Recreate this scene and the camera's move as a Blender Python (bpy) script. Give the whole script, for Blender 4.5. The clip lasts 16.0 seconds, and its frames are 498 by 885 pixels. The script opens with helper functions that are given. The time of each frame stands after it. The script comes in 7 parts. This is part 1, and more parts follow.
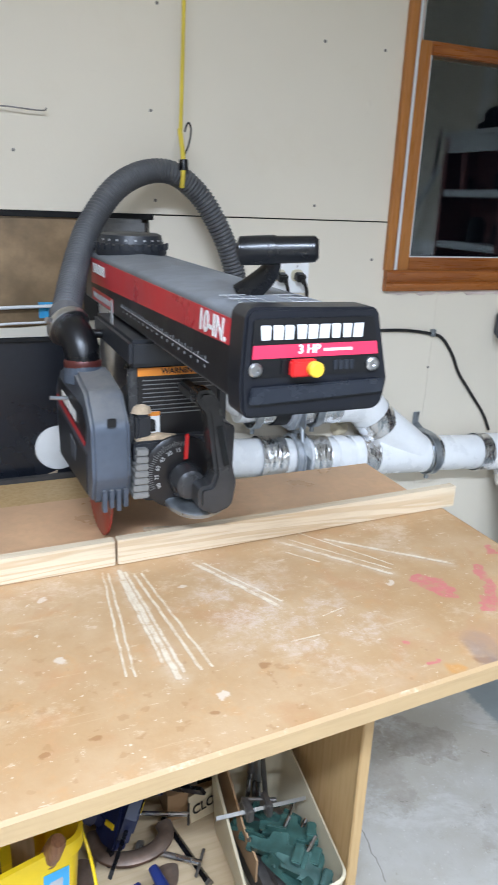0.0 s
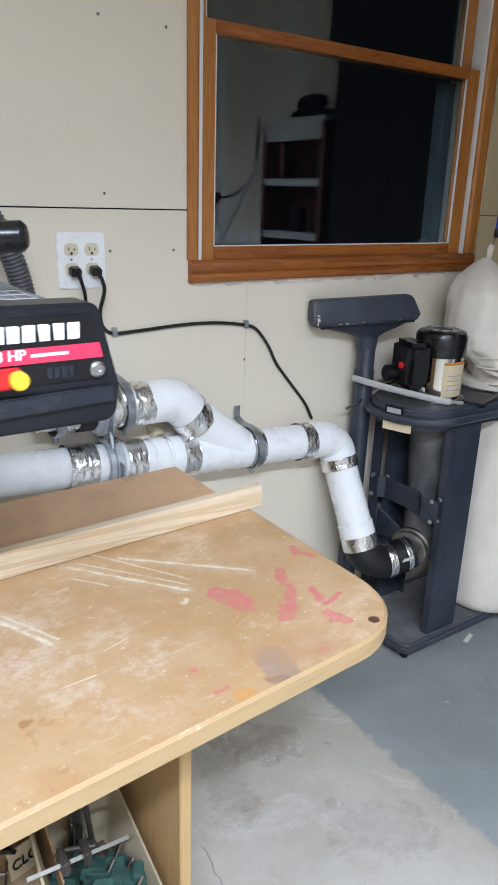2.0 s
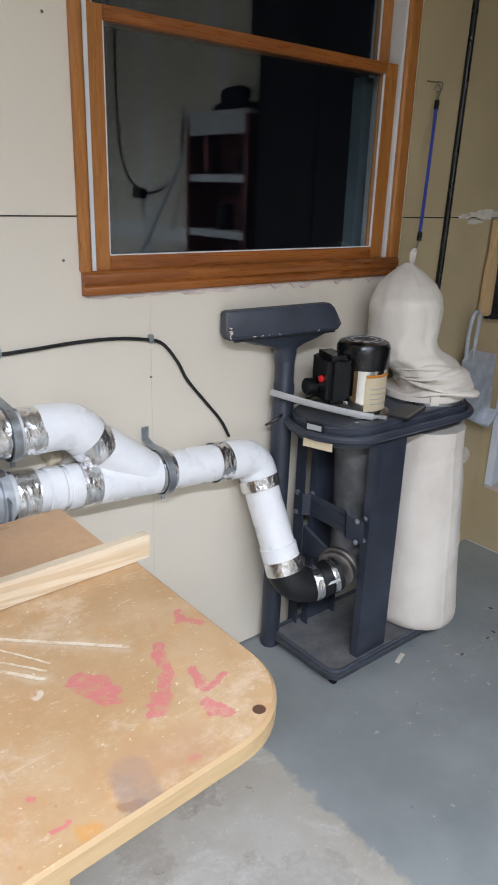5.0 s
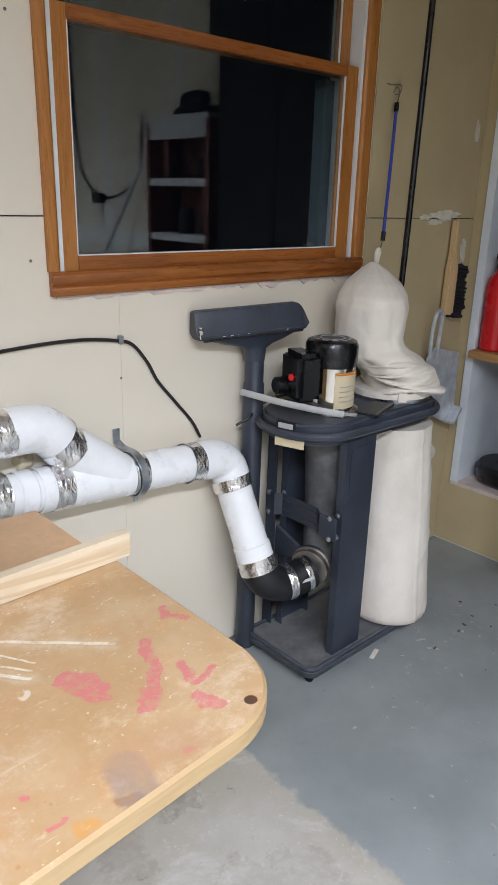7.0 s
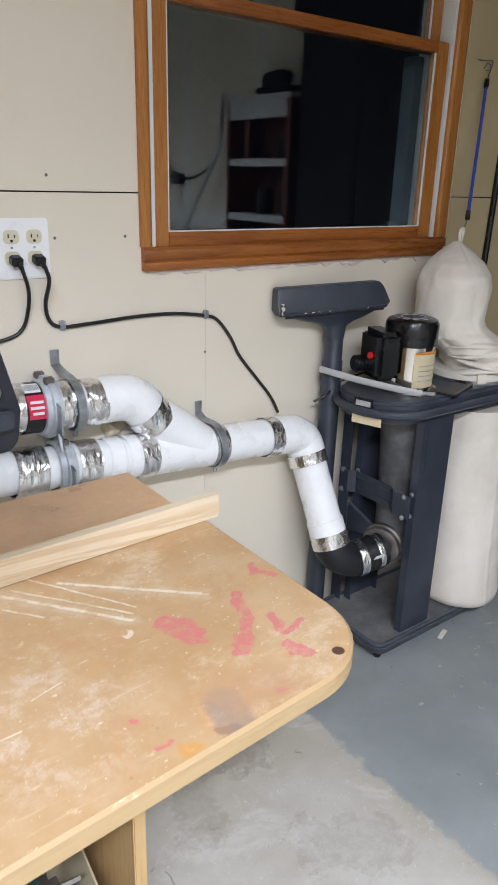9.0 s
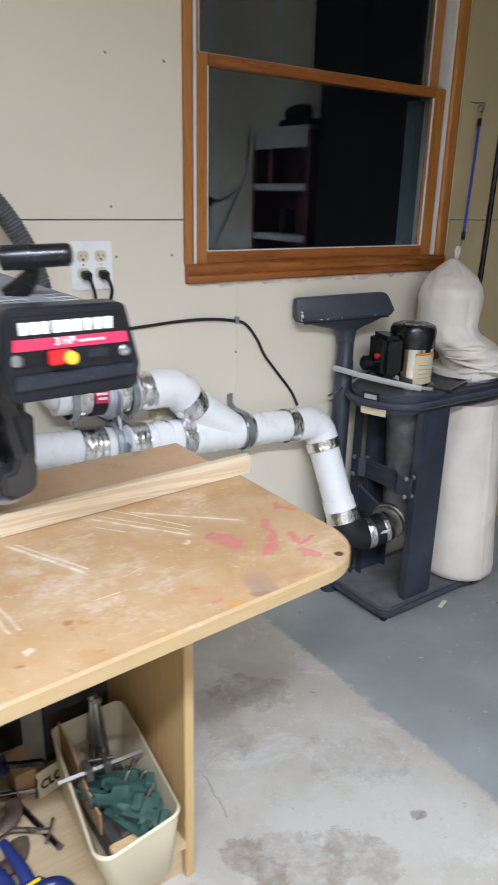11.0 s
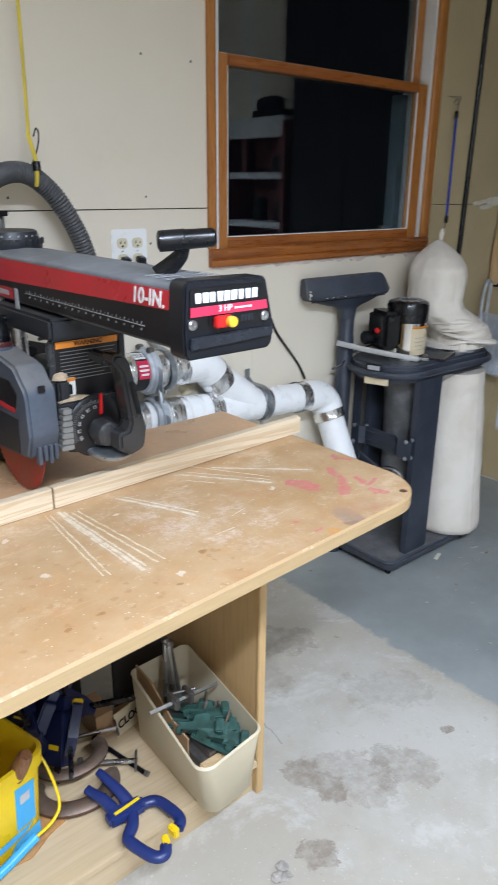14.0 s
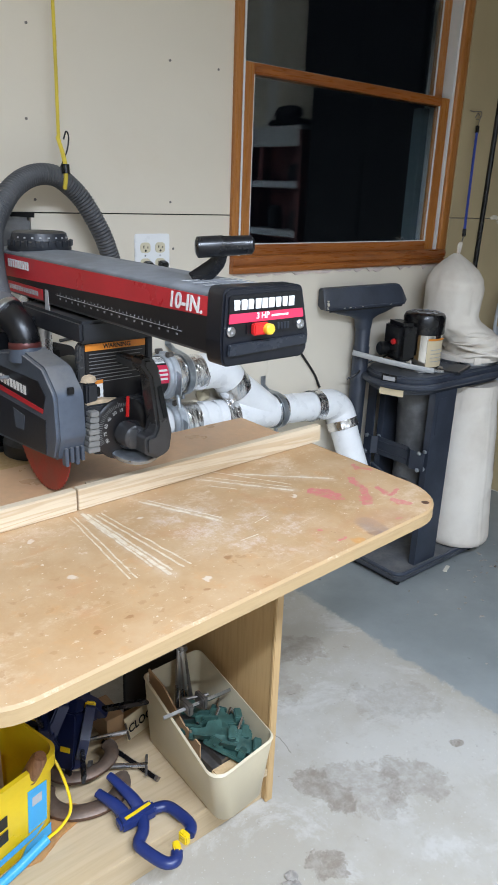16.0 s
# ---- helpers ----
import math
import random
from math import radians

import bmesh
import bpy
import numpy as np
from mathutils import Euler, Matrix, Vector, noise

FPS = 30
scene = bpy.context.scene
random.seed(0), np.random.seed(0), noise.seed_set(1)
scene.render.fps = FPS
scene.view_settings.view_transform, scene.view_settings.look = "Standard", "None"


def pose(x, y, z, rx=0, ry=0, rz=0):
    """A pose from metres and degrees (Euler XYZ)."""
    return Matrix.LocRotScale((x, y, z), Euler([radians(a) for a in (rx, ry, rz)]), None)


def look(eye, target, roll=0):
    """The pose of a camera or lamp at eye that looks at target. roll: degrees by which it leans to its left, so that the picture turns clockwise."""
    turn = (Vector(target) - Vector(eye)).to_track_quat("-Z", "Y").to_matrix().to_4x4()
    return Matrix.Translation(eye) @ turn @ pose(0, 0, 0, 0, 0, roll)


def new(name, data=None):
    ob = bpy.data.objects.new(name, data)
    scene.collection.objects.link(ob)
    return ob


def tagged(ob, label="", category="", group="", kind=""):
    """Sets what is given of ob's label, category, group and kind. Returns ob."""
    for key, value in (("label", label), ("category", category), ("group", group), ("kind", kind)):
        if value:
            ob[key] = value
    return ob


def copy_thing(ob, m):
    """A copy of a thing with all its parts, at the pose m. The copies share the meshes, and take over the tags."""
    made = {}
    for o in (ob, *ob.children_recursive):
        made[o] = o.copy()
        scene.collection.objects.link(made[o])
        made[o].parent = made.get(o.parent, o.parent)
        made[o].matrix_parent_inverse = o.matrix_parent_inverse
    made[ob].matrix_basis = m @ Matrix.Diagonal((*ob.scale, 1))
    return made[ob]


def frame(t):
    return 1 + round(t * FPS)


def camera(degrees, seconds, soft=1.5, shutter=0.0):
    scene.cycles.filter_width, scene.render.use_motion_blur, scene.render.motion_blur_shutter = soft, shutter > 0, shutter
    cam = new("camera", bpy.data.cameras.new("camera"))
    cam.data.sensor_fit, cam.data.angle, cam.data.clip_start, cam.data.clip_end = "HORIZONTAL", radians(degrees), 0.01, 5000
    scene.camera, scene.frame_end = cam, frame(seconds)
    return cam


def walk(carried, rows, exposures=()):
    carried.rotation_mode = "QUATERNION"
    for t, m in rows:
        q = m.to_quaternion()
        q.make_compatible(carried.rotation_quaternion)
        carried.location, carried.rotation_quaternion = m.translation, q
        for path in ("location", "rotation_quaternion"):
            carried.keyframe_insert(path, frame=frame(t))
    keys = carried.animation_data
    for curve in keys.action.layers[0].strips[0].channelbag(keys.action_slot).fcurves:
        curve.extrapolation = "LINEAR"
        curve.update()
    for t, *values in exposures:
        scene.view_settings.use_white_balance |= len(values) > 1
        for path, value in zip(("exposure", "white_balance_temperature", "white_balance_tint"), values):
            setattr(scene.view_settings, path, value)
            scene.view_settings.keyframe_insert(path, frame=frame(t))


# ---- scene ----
cam = camera(39.0, 16.0, soft=1.15, shutter=0.5)
METRES, EYE, TILT, LEAN, TURN = 1.36, 1.33, 0.0, 0.0, -23.2
PATH = [
    (0, (0.138, 0.139, 1.468), (0.893, 1.872, 0.816), 2.4),
    (0.5, (0.163, 0.137, 1.468), (1.017, 1.823, 0.814), 2.0),
    (1, (0.184, 0.148, 1.467), (1.1, 1.799, 0.81), 2.1),
    (1.5, (0.231, 0.158, 1.463), (1.227, 1.763, 0.806), 2.1),
    (2, (0.302, 0.174, 1.459), (1.395, 1.715, 0.803), 1.8),
    (2.5, (0.381, 0.212, 1.462), (1.475, 1.753, 0.808), 1.7),
    (3, (0.474, 0.226, 1.474), (1.508, 1.806, 0.817), -0.7),
    (3.5, (0.486, 0.237, 1.464), (1.534, 1.801, 0.789), -0.1),
    (4, (0.48, 0.233, 1.494), (1.609, 1.739, 0.821), 1.0),
    (4.5, (0.481, 0.247, 1.494), (1.649, 1.722, 0.816), 1.9),
    (5, (0.488, 0.248, 1.495), (1.691, 1.697, 0.82), 1.9),
    (5.2, (0.486, 0.25, 1.483), (1.709, 1.682, 0.809), 2.1),
    (7.3, (0.457, 0.261, 1.475), (1.746, 1.644, 0.822), 1.6),
    (7.5, (0.454, 0.261, 1.475), (1.727, 1.657, 0.818), 1.7),
    (8, (0.453, 0.253, 1.474), (1.694, 1.674, 0.809), 1.6),
    (8.5, (0.434, 0.253, 1.468), (1.633, 1.699, 0.783), 1.9),
    (8.7, (0.416, 0.265, 1.462), (1.588, 1.729, 0.767), 1.8),
    (10.8, (0.238, -0.039, 1.486), (1.325, 1.496, 0.807), 1.0),
    (11, (0.169, -0.038, 1.494), (1.271, 1.495, 0.834), 1.3),
    (11.5, (0.027, -0.037, 1.508), (1.149, 1.482, 0.849), -0.1),
    (12, (0.056, -0.083, 1.498), (1.141, 1.45, 0.809), 0.0),
    (12.5, (0.094, -0.07, 1.48), (1.108, 1.463, 0.692), -2.0),
    (13, (-0.003, -0.041, 1.485), (1.043, 1.486, 0.73), 0.5),
    (13.5, (-0.126, -0.009, 1.493), (0.976, 1.499, 0.777), 0.2),
    (14, (-0.169, -0.038, 1.495), (1.056, 1.386, 0.808), 0.6),
    (14.5, (-0.2, -0.063, 1.499), (1.096, 1.316, 0.851), 0.8),
    (15, (-0.213, -0.046, 1.5), (1.072, 1.344, 0.853), 1.5),
    (15.5, (-0.207, -0.032, 1.496), (1.047, 1.38, 0.839), 1.6),
    (16, (-0.207, -0.009, 1.495), (1.02, 1.422, 0.826), 2.2),
]
walk(cam, [(t, look(eye, target, roll)) for t, eye, target, roll in PATH],
     exposures=((0.0, 0.12, 6080, 4), (1.5, 0.05, 6270, 5), (3.5, -0.04, 6500, 7), (5.0, 0.02, 6550, 8), (8.0, 0.07, 6720, 8), (12.5, 0.01, 6400, 6), (16.0, 0.0, 6260, 4)))

# ---- world and light ----
world = bpy.data.worlds.new("night")
world.use_nodes = True
world.node_tree.nodes["Background"].inputs["Color"].default_value = (0.004, 0.005, 0.008, 1)
world.node_tree.nodes["Background"].inputs["Strength"].default_value = 0.3
scene.world = world
scene.view_settings.exposure = 0.0
LAMPS = [(-0.25, -0.64, 2.60, 108.0, 164), (1.05, -0.75, 2.60, 44.0, 136), (-0.3, -2.8, 2.60, 88.0, 164)]  # x, y, z, watts and beam of the assumed, unseen ceiling lights


# ---- materials ----
def node(nt, kind, **sets):
    n = nt.nodes.new(kind)
    for key, value in sets.items():
        n.inputs[int(key[1:]) if key[0] == "i" and key[1:].isdigit() else key.replace("_", " ")].default_value = value
    return n


def start_mat(name, rough, metal=0.0):
    m = bpy.data.materials.new(name)
    m.use_nodes = True
    nt = m.node_tree
    b = nt.nodes["Principled BSDF"]
    b.inputs["Roughness"].default_value = rough
    b.inputs["Metallic"].default_value = metal
    return m, nt, b


def coords(nt, scale=(1, 1, 1)):
    tc = nt.nodes.new("ShaderNodeTexCoord")
    mp = nt.nodes.new("ShaderNodeMapping")
    mp.inputs["Scale"].default_value = scale
    nt.links.new(tc.outputs["Object"], mp.inputs["Vector"])
    return mp.outputs["Vector"]


def noise_tex(nt, vec, scale, detail=6.0, rough=0.6, warp=0.0):
    n = nt.nodes.new("ShaderNodeTexNoise")
    n.inputs["Scale"].default_value = scale
    n.inputs["Detail"].default_value = detail
    n.inputs["Roughness"].default_value = rough
    n.inputs["Distortion"].default_value = warp
    nt.links.new(vec, n.inputs["Vector"])
    return n.outputs["Fac"]


def ramp(nt, fac, lo, hi, a=0.0, b=1.0):
    n = nt.nodes.new("ShaderNodeMapRange")
    n.interpolation_type = "SMOOTHSTEP"
    for i, v in enumerate((lo, hi, a, b)):
        n.inputs[i + 1].default_value = v
    nt.links.new(fac, n.inputs[0])
    return n.outputs[0]


def mix(nt, fac, a, b):
    n = nt.nodes.new("ShaderNodeMix")
    n.data_type = "RGBA"
    for sock, v in ((n.inputs[0], fac), (n.inputs[6], a), (n.inputs[7], b)):
        if isinstance(v, (int, float)):
            sock.default_value = v
        elif isinstance(v, tuple):
            sock.default_value = (*v[:3], 1)
        else:
            nt.links.new(v, sock)
    return n.outputs[2]


def calc(nt, op, a, b=0.0):
    n = nt.nodes.new("ShaderNodeMath")
    n.operation = op
    for sock, v in ((n.inputs[0], a), (n.inputs[1], b)):
        if isinstance(v, (int, float)):
            sock.default_value = v
        else:
            nt.links.new(v, sock)
    return n.outputs[0]


def bump(nt, bsdf, height, strength, distance=0.002):
    n = nt.nodes.new("ShaderNodeBump")
    n.inputs["Strength"].default_value = strength
    n.inputs["Distance"].default_value = distance
    nt.links.new(height, n.inputs["Height"])
    nt.links.new(n.outputs["Normal"], bsdf.inputs["Normal"])


def plain(name, col, rough=0.5, metal=0.0, vary=0.18, coarse=6.0, fine=90.0, relief=0.15, dust=0.0, dustcol=(0.42, 0.38, 0.31), gloss_vary=0.12):
    """A worked surface: colour varied at two scales, fine relief, optional settled dust on what faces up."""
    m, nt, b = start_mat(name, rough, metal)
    v = coords(nt)
    big, small = noise_tex(nt, v, coarse), noise_tex(nt, v, fine, 4)
    dark = tuple(c * (1 - vary) for c in col)
    light = tuple(min(1, c * (1 + vary)) for c in col)
    c = mix(nt, ramp(nt, big, 0.3, 0.7), dark, light)
    c = mix(nt, ramp(nt, small, 0.35, 0.75, 0, 0.35), c, dark)
    if dust:
        g = nt.nodes.new("ShaderNodeNewGeometry")
        sep = nt.nodes.new("ShaderNodeSeparateXYZ")
        nt.links.new(g.outputs["Normal"], sep.inputs[0])
        up = ramp(nt, sep.outputs["Z"], 0.35, 0.95)
        blot = ramp(nt, noise_tex(nt, v, 14, 8, 0.7), 0.3, 0.7, 0.35, 1)
        f = calc(nt, "MULTIPLY", calc(nt, "MULTIPLY", up, blot), dust)
        c = mix(nt, f, c, dustcol)
        rr = calc(nt, "ADD", calc(nt, "MULTIPLY", f, 0.5), rough)
        nt.links.new(rr, b.inputs["Roughness"])
    else:
        nt.links.new(ramp(nt, big, 0.25, 0.75, max(0.02, rough - gloss_vary), min(1, rough + gloss_vary)), b.inputs["Roughness"])
    nt.links.new(c, b.inputs["Base Color"])
    if relief:
        bump(nt, b, small, relief, 0.001)
    return m


def wood(name, a, b2, along="x", rough=0.45, rings=14.0, contrast=1.0, stretch=0.06):
    m, nt, b = start_mat(name, rough)
    sc = {"x": (stretch, 1, 1), "y": (1, stretch, 1), "z": (1, 1, stretch)}[along]
    v = coords(nt, sc)
    bands = noise_tex(nt, v, rings, 3, 0.5, 1.2)
    fibre = noise_tex(nt, v, rings * 14, 4, 0.6)
    w = nt.nodes.new("ShaderNodeMath")
    w.operation = "SINE"
    nt.links.new(calc(nt, "MULTIPLY", bands, 38.0), w.inputs[0])
    f = ramp(nt, w.outputs[0], -0.2, 1.0, 0, 0.75 * contrast)
    c = mix(nt, f, a, b2)
    c = mix(nt, ramp(nt, fibre, 0.4, 0.8, 0, 0.3), c, tuple(x * 0.7 for x in b2))
    c = mix(nt, ramp(nt, noise_tex(nt, coords(nt), 5), 0.4, 0.75, 0, 0.3), c, tuple(x * 0.8 for x in a))
    nt.links.new(c, b.inputs["Base Color"])
    nt.links.new(ramp(nt, fibre, 0.3, 0.7, rough - 0.1, rough + 0.15), b.inputs["Roughness"])
    bump(nt, b, fibre, 0.12, 0.0008)
    return m


def drywall(name, col, stain):
    m, nt, b = start_mat(name, 0.85)
    v = coords(nt)
    big, mid, fine = noise_tex(nt, v, 1.1, 4), noise_tex(nt, v, 5.0, 8, 0.7), noise_tex(nt, v, 160, 3)
    c = mix(nt, ramp(nt, big, 0.3, 0.7), tuple(x * 0.94 for x in col), col)
    c = mix(nt, ramp(nt, mid, 0.52, 0.8, 0, 0.35), c, stain)
    scuff = noise_tex(nt, coords(nt, (1, 1, 9)), 7, 6, 0.75)
    c = mix(nt, ramp(nt, scuff, 0.66, 0.74, 0, 0.3), c, tuple(x * 0.75 for x in col))
    nt.links.new(c, b.inputs["Base Color"])
    h = calc(nt, "ADD", calc(nt, "MULTIPLY", fine, 0.15), calc(nt, "MULTIPLY", noise_tex(nt, v, 2.6, 5, 0.55), 1.6))
    dent = ramp(nt, noise_tex(nt, v, 16, 2, 0.4), 0.74, 0.80, 0, 0.5)
    bump(nt, b, calc(nt, "SUBTRACT", h, dent), 0.3, 0.006)
    return m


def patched_wall():
    """Tan wallboard with white filler smeared over parts of it."""
    m, nt, b = start_mat("tan_wallboard", 0.8)
    v = coords(nt)
    tan, white = (0.53, 0.425, 0.245), (0.74, 0.73, 0.69)
    c = mix(nt, ramp(nt, noise_tex(nt, v, 2.0, 6), 0.3, 0.7), tuple(x * 0.85 for x in tan), tan)
    c = mix(nt, ramp(nt, noise_tex(nt, v, 4.0, 7, 0.66, 0.4), 0.70, 0.73, 0, 0.7), c, white)
    nt.links.new(c, b.inputs["Base Color"])
    bump(nt, b, noise_tex(nt, v, 60, 4), 0.2, 0.001)
    return m


def xy(nt, v):
    sep = nt.nodes.new("ShaderNodeSeparateXYZ")
    nt.links.new(v, sep.inputs[0])
    return sep.outputs["X"], sep.outputs["Y"]


def near_segment(nt, x, y, p, q, width, soft=0.5):
    """1 close to the line from p to q, fading to 0 at its width."""
    dx, dy = q[0] - p[0], q[1] - p[1]
    l2 = dx * dx + dy * dy
    ax, ay = calc(nt, "SUBTRACT", x, p[0]), calc(nt, "SUBTRACT", y, p[1])
    t = calc(nt, "DIVIDE", calc(nt, "ADD", calc(nt, "MULTIPLY", ax, dx), calc(nt, "MULTIPLY", ay, dy)), l2)
    t = calc(nt, "MINIMUM", calc(nt, "MAXIMUM", t, 0.0), 1.0)
    ex, ey = calc(nt, "SUBTRACT", ax, calc(nt, "MULTIPLY", t, dx)), calc(nt, "SUBTRACT", ay, calc(nt, "MULTIPLY", t, dy))
    d = calc(nt, "SQRT", calc(nt, "ADD", calc(nt, "MULTIPLY", ex, ex), calc(nt, "MULTIPLY", ey, ey)))
    return ramp(nt, d, width, width * soft, 0, 1)


def worktop_mat():
    """Worn tan board: scuffs, white dust, saw cuts, red paint spills, knots and a dark corner patch."""
    m, nt, b = start_mat("worn_worktop", 0.42)
    v = coords(nt)
    warp = nt.nodes.new("ShaderNodeTexNoise")
    warp.inputs["Scale"].default_value = 38
    warp.inputs["Detail"].default_value = 5
    nt.links.new(v, warp.inputs["Vector"])
    add = nt.nodes.new("ShaderNodeVectorMath")
    add.operation = "MULTIPLY_ADD"
    nt.links.new(warp.outputs["Color"], add.inputs[0])
    add.inputs[1].default_value = (0.03, 0.03, 0)
    nt.links.new(v, add.inputs[2])
    wx, wy = xy(nt, add.outputs[0])
    wx, wy = calc(nt, "SUBTRACT", wx, 0.015), calc(nt, "SUBTRACT", wy, 0.015)
    x, y = xy(nt, v)
    base = mix(nt, ramp(nt, noise_tex(nt, v, 7, 6, 0.65), 0.3, 0.7), (0.455, 0.278, 0.130), (0.53, 0.357, 0.197))
    base = mix(nt, ramp(nt, noise_tex(nt, v, 19, 8, 0.72), 0.52, 0.68, 0, 0.55), base, (0.535, 0.297, 0.125))
    base = mix(nt, ramp(nt, noise_tex(nt, coords(nt, (1, 1.3, 1)), 4.5, 10, 0.80), 0.52, 0.66, 0, 0.5), base, (0.72, 0.575, 0.42))
    base = mix(nt, ramp(nt, noise_tex(nt, v, 12, 5, 0.6, 0.6), 0.54, 0.70, 0, 0.55), base, (0.48, 0.265, 0.125))
    scratch = noise_tex(nt, coords(nt, (3.0, 26, 1)), 6, 4, 0.6)
    base = mix(nt, ramp(nt, scratch, 0.70, 0.74, 0, 0.5), base, (0.78, 0.66, 0.48))
    chip = ramp(nt, noise_tex(nt, v, 130, 3, 0.5), 0.70, 0.73)
    base = mix(nt, calc(nt, "MULTIPLY", chip, 0.5), base, (0.84, 0.76, 0.62))
    streak = noise_tex(nt, coords(nt, (0.7, 9, 1)), 9, 7, 0.7)
    base = mix(nt, ramp(nt, streak, 0.6, 0.75, 0, 0.4), base, (0.72, 0.56, 0.38))
    base = mix(nt, ramp(nt, noise_tex(nt, v, 85, 3, 0.6), 0.68, 0.73, 0, 0.6), base, (0.78, 0.69, 0.55))
    base = mix(nt, ramp(nt, noise_tex(nt, coords(nt, (1, 1.6, 1)), 30, 8, 0.78), 0.58, 0.66, 0, 0.4), base, (0.75, 0.62, 0.47))
    # worn pale area in the middle
    worn = near_segment(nt, wx, wy, (0.50, 0.98), (0.60, 0.86), 0.16, 0.1)
    base = mix(nt, calc(nt, "MULTIPLY", worn, ramp(nt, noise_tex(nt, v, 18, 10, 0.82), 0.46, 0.64, 0, 0.5)), base, (0.76, 0.66, 0.58))
    # brown spots scattered along the front
    zone = near_segment(nt, wx, wy, (0.0, 0.86), (0.42, 0.78), 0.20, 0.3)
    speck = ramp(nt, noise_tex(nt, v, 52, 3, 0.45), 0.64, 0.69)
    base = mix(nt, calc(nt, "MULTIPLY", calc(nt, "MULTIPLY", zone, speck), 0.5), base, (0.38, 0.21, 0.085))
    speck = ramp(nt, noise_tex(nt, v, 40, 4, 0.6), 0.70, 0.74)
    base = mix(nt, calc(nt, "MULTIPLY", speck, 0.45), base, (0.36, 0.20, 0.09))
    for px, py, r in ((0.245, 0.771, 0.005), (0.38, 0.767, 0.006), (0.471, 0.833, 0.008), (0.19, 0.765, 0.005), (0.755, 0.74, 0.012)):
        base = mix(nt, calc(nt, "MULTIPLY", near_segment(nt, wx, wy, (px, py), (px + 0.004, py), r, 0.5), 0.7), base, (0.30, 0.14, 0.05))
    # pale filler spots
    for px, py, r in ((0.227, 1.079, 0.006), (0.225, 0.923, 0.008), (0.40, 0.79, 0.006), (0.744, 0.95, 0.007), (0.43, 1.05, 0.006)):
        base = mix(nt, calc(nt, "MULTIPLY", near_segment(nt, wx, wy, (px, py), (px + 0.006, py + 0.004), r, 0.5), 0.55), base, (0.80, 0.72, 0.60))
    # shallow cuts fanning out from the fence
    cuts = (((0.326, 1.13), (0.301, 0.867), 0.0022), ((0.334, 1.125), (0.312, 0.863), 0.0022), ((0.352, 1.128), (0.362, 0.842), 0.0048), ((0.360, 1.12), (0.372, 0.852), 0.0030), ((0.348, 1.10), (0.352, 0.88), 0.0028), ((0.372, 1.108), (0.394, 0.849), 0.0030), ((0.383, 1.109), (0.409, 0.85), 0.0026),
            ((0.472, 1.113), (0.55, 0.953), 0.0046), ((0.488, 1.108), (0.560, 0.962), 0.0022), ((0.642, 1.135), (0.766, 0.979), 0.0042), ((0.634, 1.10), (0.672, 1.052), 0.0026), ((0.66, 1.14), (0.776, 0.992), 0.0026), ((0.687, 1.161), (0.786, 1.004), 0.0024), ((0.722, 1.122), (0.886, 0.973), 0.0042), ((0.53, 0.864), (0.573, 0.865), 0.0018), ((0.64, 0.915), (0.60, 0.905), 0.0012))
    depth = None
    fray = ramp(nt, noise_tex(nt, v, 55, 7, 0.75), 0.32, 0.62)
    jx = calc(nt, "ADD", calc(nt, "MULTIPLY", x, 0.8), calc(nt, "MULTIPLY", wx, 0.2))
    halo = None
    for p, q, w in cuts:
        f = near_segment(nt, jx, y, p, q, w, 0.5)
        depth = f if depth is None else calc(nt, "MAXIMUM", depth, f)
        if w > 0.0034:
            h2 = near_segment(nt, wx, wy, p, q, w * 5, 0.1)
            halo = h2 if halo is None else calc(nt, "MAXIMUM", halo, h2)
    base = mix(nt, calc(nt, "MULTIPLY", halo, calc(nt, "MULTIPLY", fray, 0.22)), base, (0.80, 0.72, 0.60))
    base = mix(nt, calc(nt, "MULTIPLY", depth, calc(nt, "ADD", calc(nt, "MULTIPLY", fray, 0.6), 0.12)), base, (0.80, 0.72, 0.56))
    # red paint
    red = None
    splat = calc(nt, "MULTIPLY", calc(nt, "SUBTRACT", noise_tex(nt, v, 42, 6, 0.6, 0.5), 0.5), 1.7)
    for p, q, w in (((0.803, 0.945), (0.819, 0.902), 0.022), ((0.917, 0.945), (0.899, 0.895), 0.013), ((0.899, 0.895), (0.850, 0.843), 0.015), ((0.989, 1.005), (0.975, 0.982), 0.007), ((1.001, 0.963), (0.987, 0.982), 0.007),
                    ((0.930, 0.880), (0.921, 0.838), 0.008), ((0.958, 0.848), (0.926, 0.842), 0.008), ((0.906, 0.815), (0.917, 0.788), 0.010), ((0.841, 0.756), (0.845, 0.753), 0.007), ((0.676, 0.806), (0.678, 0.804), 0.005), ((0.683, 0.759), (0.696, 0.756), 0.005)):
        f = ramp(nt, calc(nt, "ADD", near_segment(nt, wx, wy, p, q, w * 1.5, 0.0), splat), 0.40, 0.47)
        red = f if red is None else calc(nt, "MAXIMUM", red, f)
    base = mix(nt, calc(nt, "MULTIPLY", red, ramp(nt, noise_tex(nt, v, 60, 7, 0.75), 0.36, 0.54, 0.15, 0.74)), base, (0.60, 0.145, 0.165))
    # grey stain by the front edge
    grey = calc(nt, "MULTIPLY", near_segment(nt, x, y, (0.777, 0.778), (0.768, 0.735), 0.029, 0.55), ramp(nt, noise_tex(nt, v, 20, 8, 0.7), 0.3, 0.6, 0.35, 1))
    base = mix(nt, calc(nt, "MULTIPLY", grey, 0.72), base, (0.27, 0.21, 0.19))
